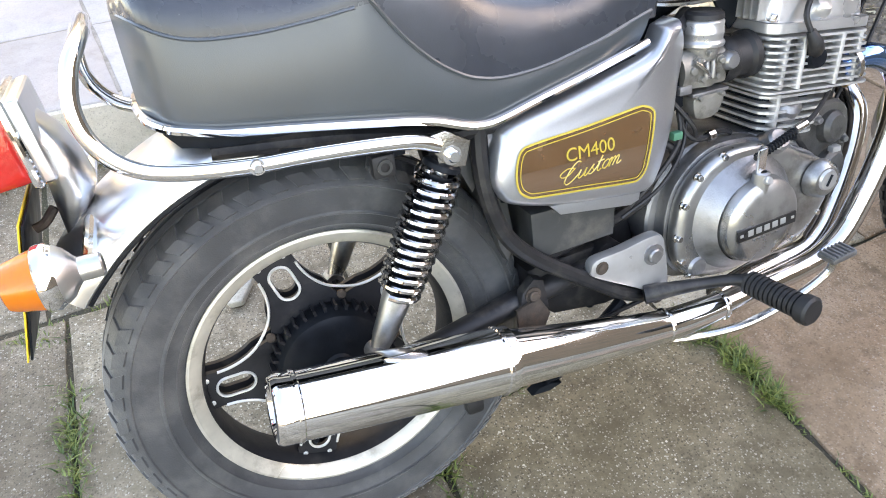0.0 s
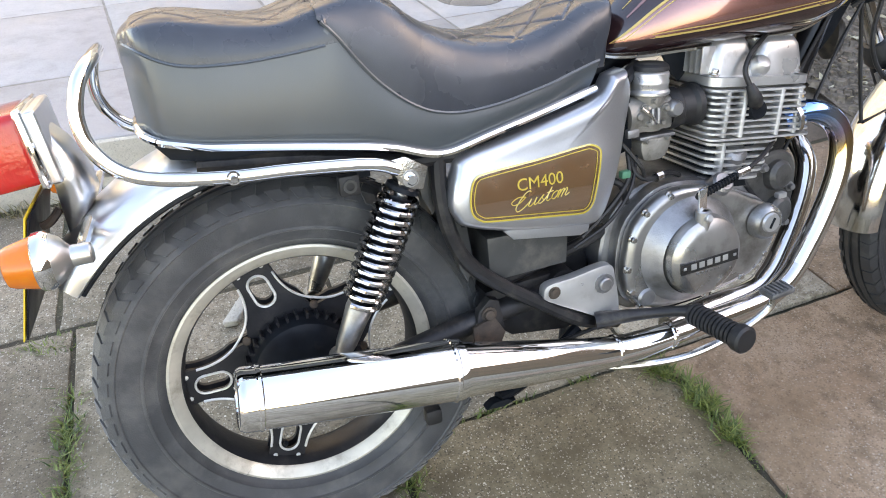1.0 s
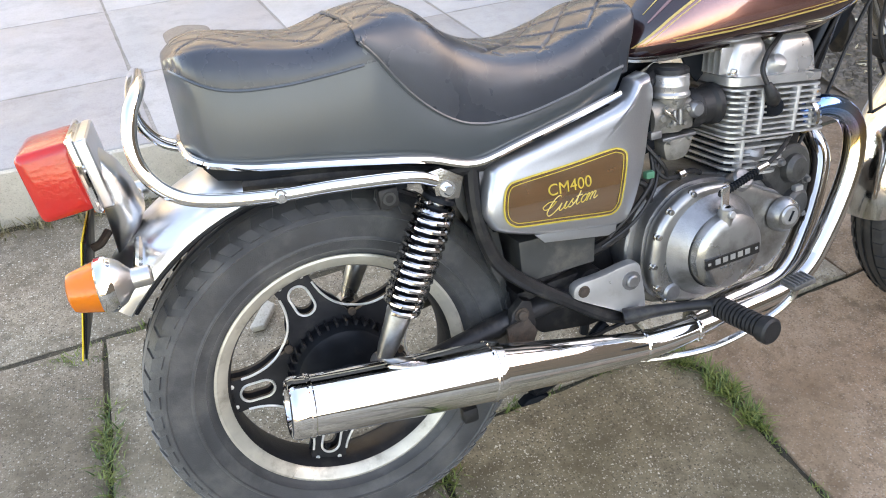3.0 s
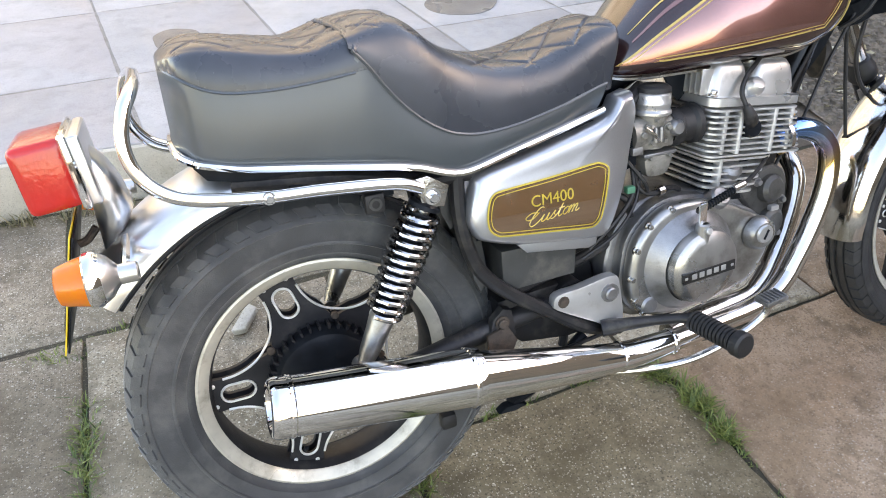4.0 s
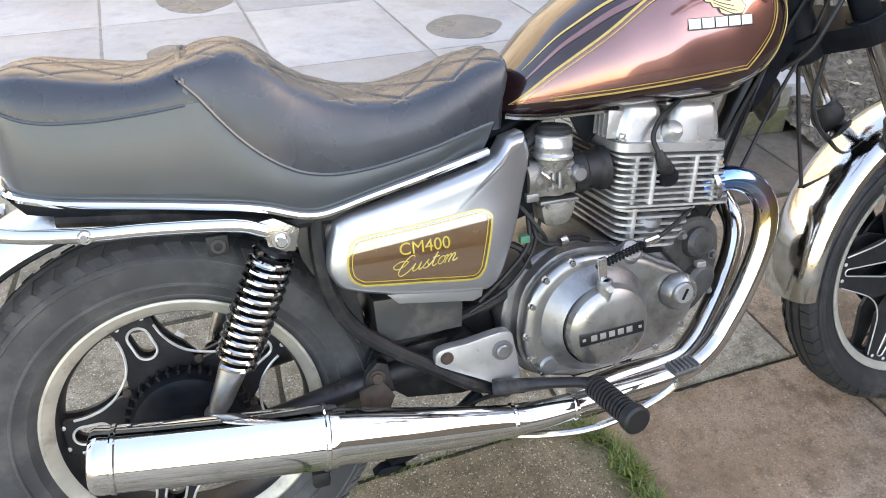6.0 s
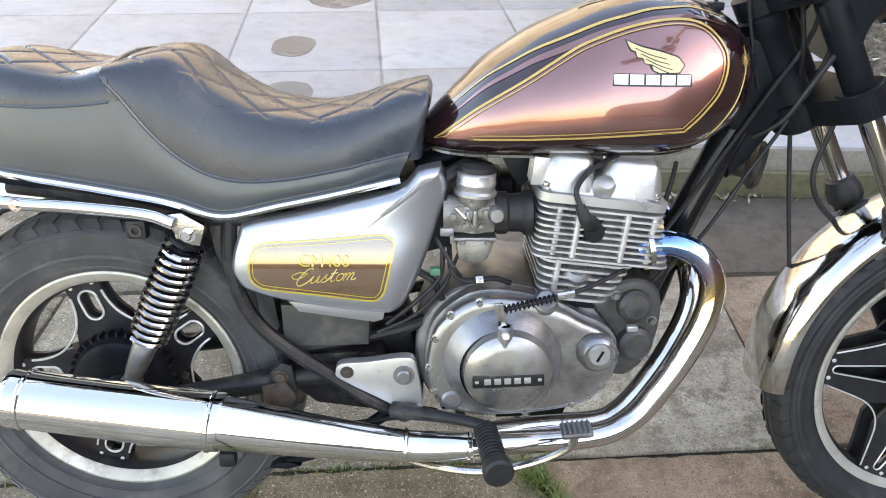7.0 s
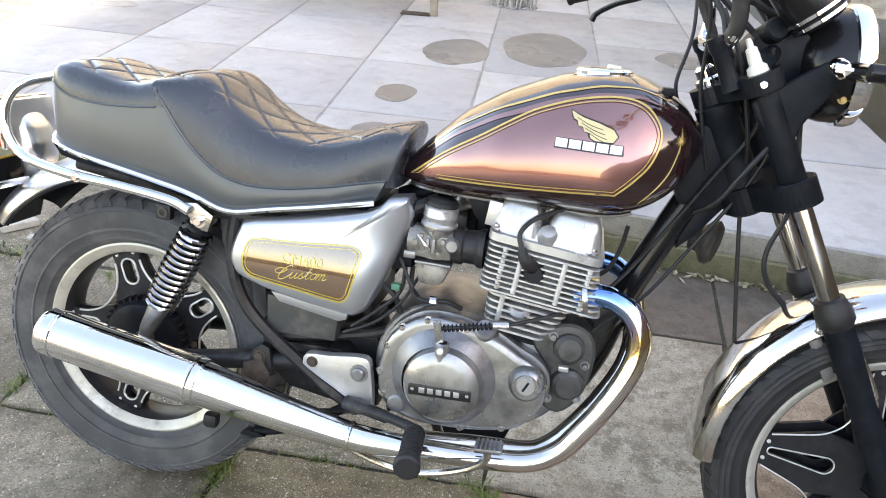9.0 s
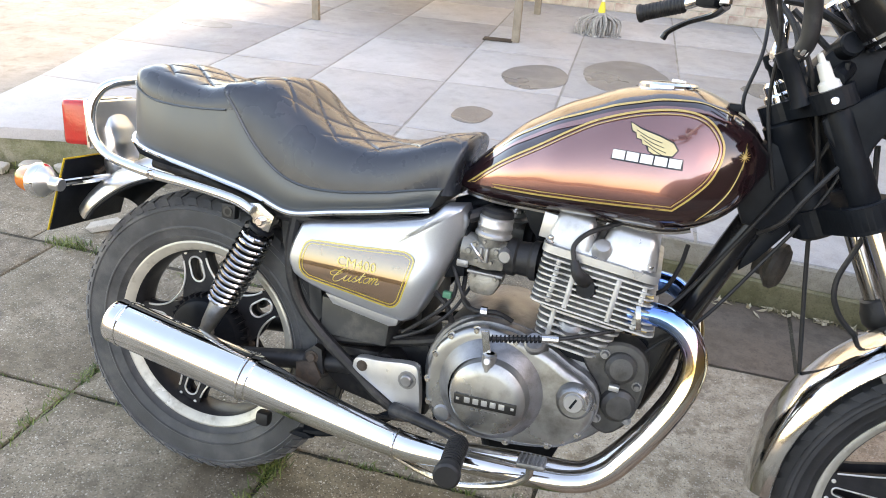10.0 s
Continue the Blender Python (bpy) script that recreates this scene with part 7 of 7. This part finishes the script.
for r in range(len(prows)):
    for i in range(len(pcols) - 1):
        a, b = pcols[i], pcols[i + 1]
        y1 = prows[r + 1] if r + 1 < len(prows) else None
        y0 = prows[r]
        if y0 is None:
            lo = [(col_x(a, 1.35), step_y(a) + 0.010), (col_x(b, 1.35), step_y(b) + 0.010)]
        else:
            lo = [(col_x(a, y0), slab_row_y(y0, a)), (col_x(b, y0), slab_row_y(y0, b))]
        if y1 is None:
            hi = [(col_x(b, 5.45), 5.45), (col_x(a, 5.45), 5.45)]
        else:
            hi = [(col_x(b, y1), slab_row_y(y1, b)), (col_x(a, y1), slab_row_y(y1, a))]
        # slabs left of x = -2 get a warmer colour and wider joints
        warm_side = b < -2.0
        paving_slab(lo + hi, PATIO_H - (0.006 if warm_side else 0.0), PATIO_WARM if warm_side else PATIO, patio, gap=0.005 if warm_side else 0.0015, tilt=0.002)


part("joint_filler", flat_poly([(-7.0, 1.45), (2.1, 1.36), (1.95, 5.44), (-7.0, 5.44)], PATIO_H - 0.03, PATIO_H - 0.0035), JOINT, patio, "grey mortar between the patio slabs", smooth=False)


def wet_patch(c, rx, ry, seed):
    pts = []
    for k in range(40):
        a = 2 * math.pi * k / 40
        f = 1 + 0.16 * noise.noise((math.cos(a) * 1.3 + seed, math.sin(a) * 1.3, seed))
        pts.append((c[0] + rx * f * math.cos(a), c[1] + ry * f * math.sin(a)))
    return tagged(part("damp_patch", flat_poly(pts, PATIO_H - 0.006, PATIO_H + 0.0022), WET, None, smooth=False), "dark drying water patch on the patio", "water patch", group="damp patches", kind="structure")


for c, rx, ry, s in (((0.075, 3.05), 0.185, 0.27, 1.0), ((0.545, 3.32), 0.245, 0.37, 2.3), ((-0.05, 2.22), 0.095, 0.13, 3.1), ((0.0, 1.70), 0.10, 0.10, 4.7), ((1.20, 2.25), 0.17, 0.16, 5.2), ((1.33, 3.42), 0.14, 0.16, 6.4), ((-2.2, 3.2), 0.2, 0.09, 7.7)):
    wet_patch(c, rx, ry, s)

# ---- house wall behind the patio ----
WALL_Y = 5.45
wall = tagged(new("wall_north"), "red brick house wall with flaking cream paint", "wall", kind="structure")
part("wall_core", box((11.4, 0.22, 4.6), (2.3, WALL_Y + 0.088, PATIO_H + 2.3)), MORTAR, wall, smooth=False)
brick_me = None
for r in range(6):
    for i in range(40):
        x = -3.28 + 0.225 * i + (0.1125 if r % 2 else 0.0)
        z = PATIO_H + 0.037 + 0.075 * r
        if brick_me is None:
            ob = part("brick", box((0.215, 0.06, 0.065), (0, 0, 0), 0.004, None, 1), BRICK, wall, smooth=False)
            brick_me = ob.data
        else:
            ob = new("brick", brick_me)
            ob.parent = wall
        ob.location = (x, WALL_Y + random.uniform(-0.003, 0.003), z)
        ob.rotation_euler = (0, 0, random.uniform(-0.01, 0.01))
# upper courses out of view, coloured cream for warm reflections on seat and tank
verts, faces = [], []
for r in range(6, 61):
    for i in range(50):
        cx, cz = -3.28 + 0.225 * i + (0.1125 if r % 2 else 0.0), PATIO_H + 0.037 + 0.075 * r
        b = len(verts)
        for dy in (-0.03, 0.03):
            verts += [(cx - 0.1075, WALL_Y + dy, cz - 0.0325), (cx + 0.1075, WALL_Y + dy, cz - 0.0325), (cx + 0.1075, WALL_Y + dy, cz + 0.0325), (cx - 0.1075, WALL_Y + dy, cz + 0.0325)]
        faces += [(b, b + 1, b + 2, b + 3), (b, b + 4, b + 5, b + 1), (b + 1, b + 5, b + 6, b + 2), (b + 2, b + 6, b + 7, b + 3), (b + 3, b + 7, b + 4, b)]
me = bpy.data.meshes.new("upper_brickwork")
me.from_pydata(verts, [], faces)
me.materials.append(PAINTED_BRICK)
upper_bricks = tagged(new("upper_brickwork", me), kind="stuff")
upper_bricks.parent = wall

# added walls, out of view: east one blocks the sun, south one closes the place
tagged(part("wall_east", box((0.24, 75.0, 3.2), (4.7, -32.1, 1.58)), DARK_BRICK, None, smooth=False), "unseen dark brick wall added to block the sun", "wall", kind="structure")
tagged(part("wall_south", box((40, 0.24, 0.75), (0, -14.0, 0.36)), DARK_BRICK, None, smooth=False), "unseen low dark brick wall added to close the place", "wall", kind="structure")

# gravel bed beside the patio
def bed_edge(y):
    return 2.27 + 0.38 * (y - 1.88) if y > 1.6 else 2.164


def bed_z(x, y):
    """The bed rises from the paving to the height of the patio."""
    f = min(1.0, max(0.0, (y - 0.95) / 1.3))
    return -0.004 + (PATIO_H + 0.012) * f + 0.016 * noise.noise((x * 4, y * 4, 1.5)) * min(1.0, 0.3 + f)


rnd = random.Random(41)
verts, faces = [], []
nx_, ny_ = 46, 66
for j in range(ny_ + 1):
    y = 0.93 + (5.0 - 0.93) * j / ny_
    xa = bed_edge(y)
    for i in range(nx_ + 1):
        x = xa + (4.55 - xa) * (i / nx_) ** 1.3
        verts.append((x, y, bed_z(x, y)))
for j in range(ny_):
    for i in range(nx_):
        k = j * (nx_ + 1) + i
        faces.append((k, k + 1, k + nx_ + 2, k + nx_ + 1))
cube = ((-1, -1, -1), (1, -1, -1), (1, 1, -1), (-1, 1, -1), (-1, -1, 1), (1, -1, 1), (1, 1, 1), (-1, 1, 1))
for _ in range(4600):
    y = rnd.uniform(0.95, 4.0)
    x = bed_edge(y) + 0.01 + abs(rnd.gauss(0, 0.65))
    if x > 4.4:
        continue
    r, a = rnd.uniform(0.006, 0.020), rnd.uniform(0, 6.28)
    sx, sy, sz = r * rnd.uniform(0.8, 1.3), r * rnd.uniform(0.6, 1.0), r * rnd.uniform(0.4, 0.7)
    b = len(verts)
    for cx, cy, cz in cube:
        k = 0.62 if cz > 0 else 1.0
        px, py = cx * sx * k * rnd.uniform(0.8, 1.1), cy * sy * k * rnd.uniform(0.8, 1.1)
        verts.append((x + px * math.cos(a) - py * math.sin(a), y + px * math.sin(a) + py * math.cos(a), bed_z(x, y) + sz * (cz * 0.8 + 0.5)))
    faces += [(b + 4, b + 5, b + 6, b + 7), (b, b + 1, b + 5, b + 4), (b + 1, b + 2, b + 6, b + 5), (b + 2, b + 3, b + 7, b + 6), (b + 3, b, b + 4, b + 7)]
me = bpy.data.meshes.new("gravel_bed")
me.from_pydata(verts, [], faces)
me.materials.append(GRAVEL)
tagged(new("gravel_bed", me), "brown soil and gravel bed at the edge of the patio", "gravel", kind="stuff")

# ---- things on the patio ----
table = tagged(new("garden_table"), "weathered wooden garden table on the patio", "table")
tz = PATIO_H
for x, y in ((-0.243, 3.84), (-0.330, 4.90), (-1.669, 3.73), (-1.755, 4.79)):
    part("leg", box((0.05, 0.035, 0.70), (x, y, tz + 0.35), 0.004), WOOD, table)
for k in range(9):
    part("slat", box((1.62, 0.13, 0.022), (0, 0, 0), 0.003, pose(-1.0 - 0.01 * k, 3.72 + 0.15 * k, tz + 0.715, 0, 0, 4)), WOOD, table)
for y in (3.80, 4.85):
    part("apron", box((1.40, 0.022, 0.07), (0, 0, 0), 0.003, pose(-0.98, y, tz + 0.66, 0, 0, 4)), WOOD, table)
tagged(part("rusty_plate", box((0.20, 0.09, 0.006), (0, 0, 0), 0.002, pose(-0.36, 3.83, PATIO_H + 0.006, 0, 0, 5)), RUST, None), "flat rusty metal plate beside a table leg", "metal plate")
mop = tagged(new("mop"), "grey string mop with a yellow socket leaning on the wall", "mop")
mp_c = Vector((0.227, 4.42, PATIO_H))
strands = []
for k in range(60):
    a = random.uniform(0, 2 * math.pi)
    r = random.uniform(0.06, 0.17)
    top = mp_c + Vector((random.uniform(-0.03, 0.03), random.uniform(-0.02, 0.02), 0.15))
    end = mp_c + Vector((r * math.cos(a), r * 0.8 * math.sin(a), 0.008))
    mid = (top + end) / 2 + Vector((0.4 * r * math.cos(a), 0.3 * r * math.sin(a), 0.02))
    strands.append(tube([top, mid, end, end + Vector((random.uniform(-0.04, 0.04), random.uniform(-0.04, 0.04), 0.0))], 0.006, 5, 3))
part("mop_head", joined(*strands), MOP, mop, "grey cotton strands")["kind"] = "stuff"
part("socket", lathe([(0.0, 0.0), (0.030, 0.0), (0.024, 0.06), (0.015, 0.11), (0.0, 0.11)], mp_c + Vector((0, 0, 0.12)), (-0.05, 0.62, 1), 16), MOP_YELLOW, mop, "yellow plastic socket")
part("handle", tube([mp_c + Vector((-0.004, 0.06, 0.21)), mp_c + Vector((-0.06, 0.80, 1.40))], 0.012, 10, 3, smooth=False), WHITE_PLASTIC, mop, "white handle")

# ---- litter on the ground ----
STONE_CHIP = concrete("broken_pale_concrete", (0.58, 0.55, 0.48), (0.50, 0.47, 0.40), (0.36, 0.33, 0.27), grain=0.4)


def chunk(c, size, turn, seed):
    """A broken lump of concrete lying on the ground."""
    bm = box(size, (0, 0, size[2] / 2), 0.3 * size[2], None, 3)
    for v in bm.verts:
        q = noise.noise_vector((v.co.x * 22 + seed, v.co.y * 22, v.co.z * 22))
        v.co += Vector((q.x * 0.25 * size[0], q.y * 0.25 * size[1], abs(q.z) * 0.2 * size[2]))
    ob = tagged(part("concrete_fragment", bm, STONE_CHIP, None, angle=25), "broken pale concrete fragment lying on the slabs", "rubble", group="rubble")
    ob.matrix_world = pose(c[0], c[1], 0.0, 0, 0, turn)
    return ob


for c, size, turn, seed in (((-1.01, 0.83), (0.12, 0.055, 0.024), 50, 1.0), ((-0.90, 0.77), (0.05, 0.03, 0.015), 10, 4.0), ((-0.083, 0.603), (0.105, 0.030, 0.020), 59, 7.0),
                            ((-1.18, 1.23), (0.10, 0.06, 0.05), 15, 2.0), ((-1.33, 1.18), (0.07, 0.05, 0.035), 40, 3.0), ((-1.46, 1.15), (0.12, 0.06, 0.045), -10, 5.0), ((-1.62, 1.10), (0.08, 0.06, 0.05), 25, 6.0), ((-1.76, 1.05), (0.11, 0.05, 0.04), 5, 8.0)):
    chunk(c, size, turn, seed)
DEAD_LEAF = blades("dead_leaf", (0.30, 0.24, 0.14), (0.62, 0.56, 0.42))
rnd = random.Random(23)
verts, faces = [], []
for _ in range(45):
    x, y = rnd.gauss(1.42, 0.16), 1.262 - abs(rnd.gauss(0, 0.025))
    a, ln, wd = rnd.uniform(0, 6.28), rnd.uniform(0.008, 0.030), rnd.uniform(0.003, 0.008)
    ca, sa, b = math.cos(a), math.sin(a), len(verts)
    for u, v, h in ((-1, 0, 0.002), (-0.2, -1, 0.006), (1, 0, 0.010), (-0.1, 1, 0.003), (0.1, 0, 0.001)):
        verts.append((x + u * ln * ca - v * wd * sa, y + u * ln * sa + v * wd * ca, -0.003 + h * rnd.uniform(0.6, 1.6)))
    faces += [(b, b + 1, b + 4), (b + 1, b + 2, b + 4), (b + 2, b + 3, b + 4), (b + 3, b, b + 4)]
me = bpy.data.meshes.new("dead_leaves")
me.from_pydata(verts, [], faces)
me.materials.append(DEAD_LEAF)
tagged(new("dead_leaves", me), "dry leaves and litter at the foot of the step", "leaf litter", kind="stuff")
verts, faces = [], []
for _ in range(170):
    y = rnd.uniform(1.0, 2.6)
    x = bed_edge(y) + 0.03 + abs(rnd.gauss(0, 0.5))
    a, ln, wd, z = rnd.uniform(0, 6.28), rnd.uniform(0.010, 0.034), rnd.uniform(0.005, 0.014), bed_z(x, y)
    ca, sa, b = math.cos(a), math.sin(a), len(verts)
    for u, v, h in ((-1, 0, 0.006), (-0.2, -1, 0.012), (1, 0, 0.016), (-0.1, 1, 0.008), (0.1, 0, 0.005)):
        verts.append((x + u * ln * ca - v * wd * sa, y + u * ln * sa + v * wd * ca, z + h * rnd.uniform(0.8, 1.6)))
    faces += [(b, b + 1, b + 4), (b + 1, b + 2, b + 4), (b + 2, b + 3, b + 4), (b + 3, b, b + 4)]
me = bpy.data.meshes.new("leaf_litter")
me.from_pydata(verts, [], faces)
me.materials.append(DEAD_LEAF)
tagged(new("leaf_litter", me), "dry leaves and pale litter on the soil bed", "leaf litter", kind="stuff")

# ---- grass in the joints ----
def grass(name, path, count, spread, height, label, seed, mat=None):
    mat = mat or GRASS
    rnd = random.Random(seed)
    verts, faces = [], []
    pts = [Vector(p) for p in path]
    for _ in range(int(count * 2.6)):
        f = rnd.random() * (len(pts) - 1)
        i = min(int(f), len(pts) - 2)
        p = pts[i].lerp(pts[i + 1], f - i)
        dens = 0.36 + 1.5 * noise.noise((p.x * 21 + seed, p.y * 21, 0))
        if rnd.random() > dens:
            continue
        x, y = p.x + rnd.gauss(0, spread), p.y + rnd.gauss(0, spread)
        a, h = rnd.uniform(0, 2 * math.pi), height * rnd.uniform(0.4, 1.5)
        w, lean_ = rnd.uniform(0.0009, 0.0025), rnd.uniform(0.3, 1.2) * h
        dx, dy = math.cos(a), math.sin(a)
        b = len(verts)
        for t, ww in ((0.0, 1.0), (0.4, 0.9), (0.75, 0.6), (1.0, 0.05)):
            ox, oy, oz = x + dx * lean_ * t * t, y + dy * lean_ * t * t, p.z + h * (t - 0.28 * t * t * (lean_ / h))
            verts += [(ox - dy * w * ww, oy + dx * w * ww, oz), (ox + dy * w * ww, oy - dx * w * ww, oz)]
        for k in range(3):
            faces.append((b + 2 * k, b + 2 * k + 1, b + 2 * k + 3, b + 2 * k + 2))
    me = bpy.data.meshes.new(name)
    me.from_pydata(verts, [], faces)
    me.materials.append(mat)
    return tagged(new(name, me), label, "grass", group="grass in the joints", kind="stuff")


grass("grass_tuft", [(0.735, 0.115, -0.01), (0.792, 0.03, -0.01), (0.797, -0.06, -0.01), (0.798, -0.15, -0.012)], 700, 0.013, 0.034, "green grass growing between pavings", 1)
grass("grass_tuft", [(0.798, -0.13, -0.012), (0.798, -0.32, -0.014), (0.798, -0.5, -0.014)], 220, 0.006, 0.016, "sparse moss and grass in a joint", 2)
grass("grass_tuft", [(-0.462, 0.48, -0.012), (-0.462, 0.30, -0.01), (-0.462, 0.10, -0.01), (-0.462, -0.25, -0.01)], 760, 0.014, 0.024, "green grass growing between pavings", 3)
grass("grass_tuft", [(0.15, 0.05, -0.01), (0.155, -0.06, -0.01), (0.150, -0.22, -0.01), (0.15, -0.4, -0.01)], 520, 0.016, 0.030, "green grass growing between pavings", 4)
grass("grass_tuft", [(0.26, 0.096, -0.01), (0.45, 0.106, -0.01), (0.60, 0.114, -0.01), (0.73, 0.12, -0.01)], 260, 0.008, 0.018, "sparse moss and grass in a joint", 5)
grass("grass_tuft", [(-0.9, 0.035, -0.01), (-0.462, 0.056, -0.01), (-0.2, 0.07, -0.01)], 160, 0.007, 0.014, "sparse moss and grass in a joint", 6)
grass("grass_tuft", [(-0.9, 1.30, -0.006), (-0.4, 1.295, -0.006)], 320, 0.014, 0.03, "grass along the foot of the step", 7, DRY_GRASS)
grass("grass_tuft", [(-2.6, 1.375, -0.006), (-1.6, 1.35, -0.006), (-0.9, 1.33, -0.006)], 420, 0.016, 0.024, "ragged grass along the foot of the step", 9, DRY_GRASS)
grass("grass_tuft", [(-0.40, 1.30, -0.006), (0.1, 1.29, -0.006), (0.5, 1.28, -0.006)], 200, 0.010, 0.014, "thin moss along the foot of the step", 10, DRY_GRASS)
grass("grass_tuft", [(-1.12, 0.665, -0.008), (-0.95, 0.685, -0.008), (-0.76, 0.66, -0.008)], 420, 0.022, 0.026, "green grass growing between pavings", 11)
grass("grass_tuft", [(-0.462, 0.62, -0.008), (-0.60, 0.66, -0.008), (-0.3, 0.70, -0.008)], 150, 0.010, 0.014, "sparse moss and grass in a joint", 12)
grass("grass_tuft", [(-1.9, 1.06, 0.0), (-1.5, 1.16, 0.0), (-1.05, 1.30, 0.0)], 500, 0.03, 0.03, "moss and grass among rubble by the step", 13)
grass("grass_tuft", [(1.05, 1.262, -0.006), (1.6, 1.245, -0.006)], 240, 0.010, 0.016, "dry grass along the foot of the step", 8, DRY_GRASS)


# ---- each assembly of the motorcycle becomes one part with its pieces below it ----
def settle(owner):
    for group_ob in [o for o in owner.children if o.data is None]:
        def rel(o):
            m = o.matrix_basis.copy()
            while o.parent is not owner:
                o = o.parent
                m = o.matrix_basis @ m
            return m
        pieces = [o for o in group_ob.children_recursive if o.data is not None]
        places = {o: rel(o) for o in pieces}
        main = group_ob.children[0] if group_ob.children[0].data is not None else pieces[0]
        title, words = group_ob.name, group_ob["label"]
        for o in pieces:
            o.parent = owner if o is main else main
            o.matrix_basis = places[o] if o is main else places[main].inverted() @ places[o]
        bpy.data.objects.remove(group_ob)
        main.name = title
        main["label"] = words


settle(bike)
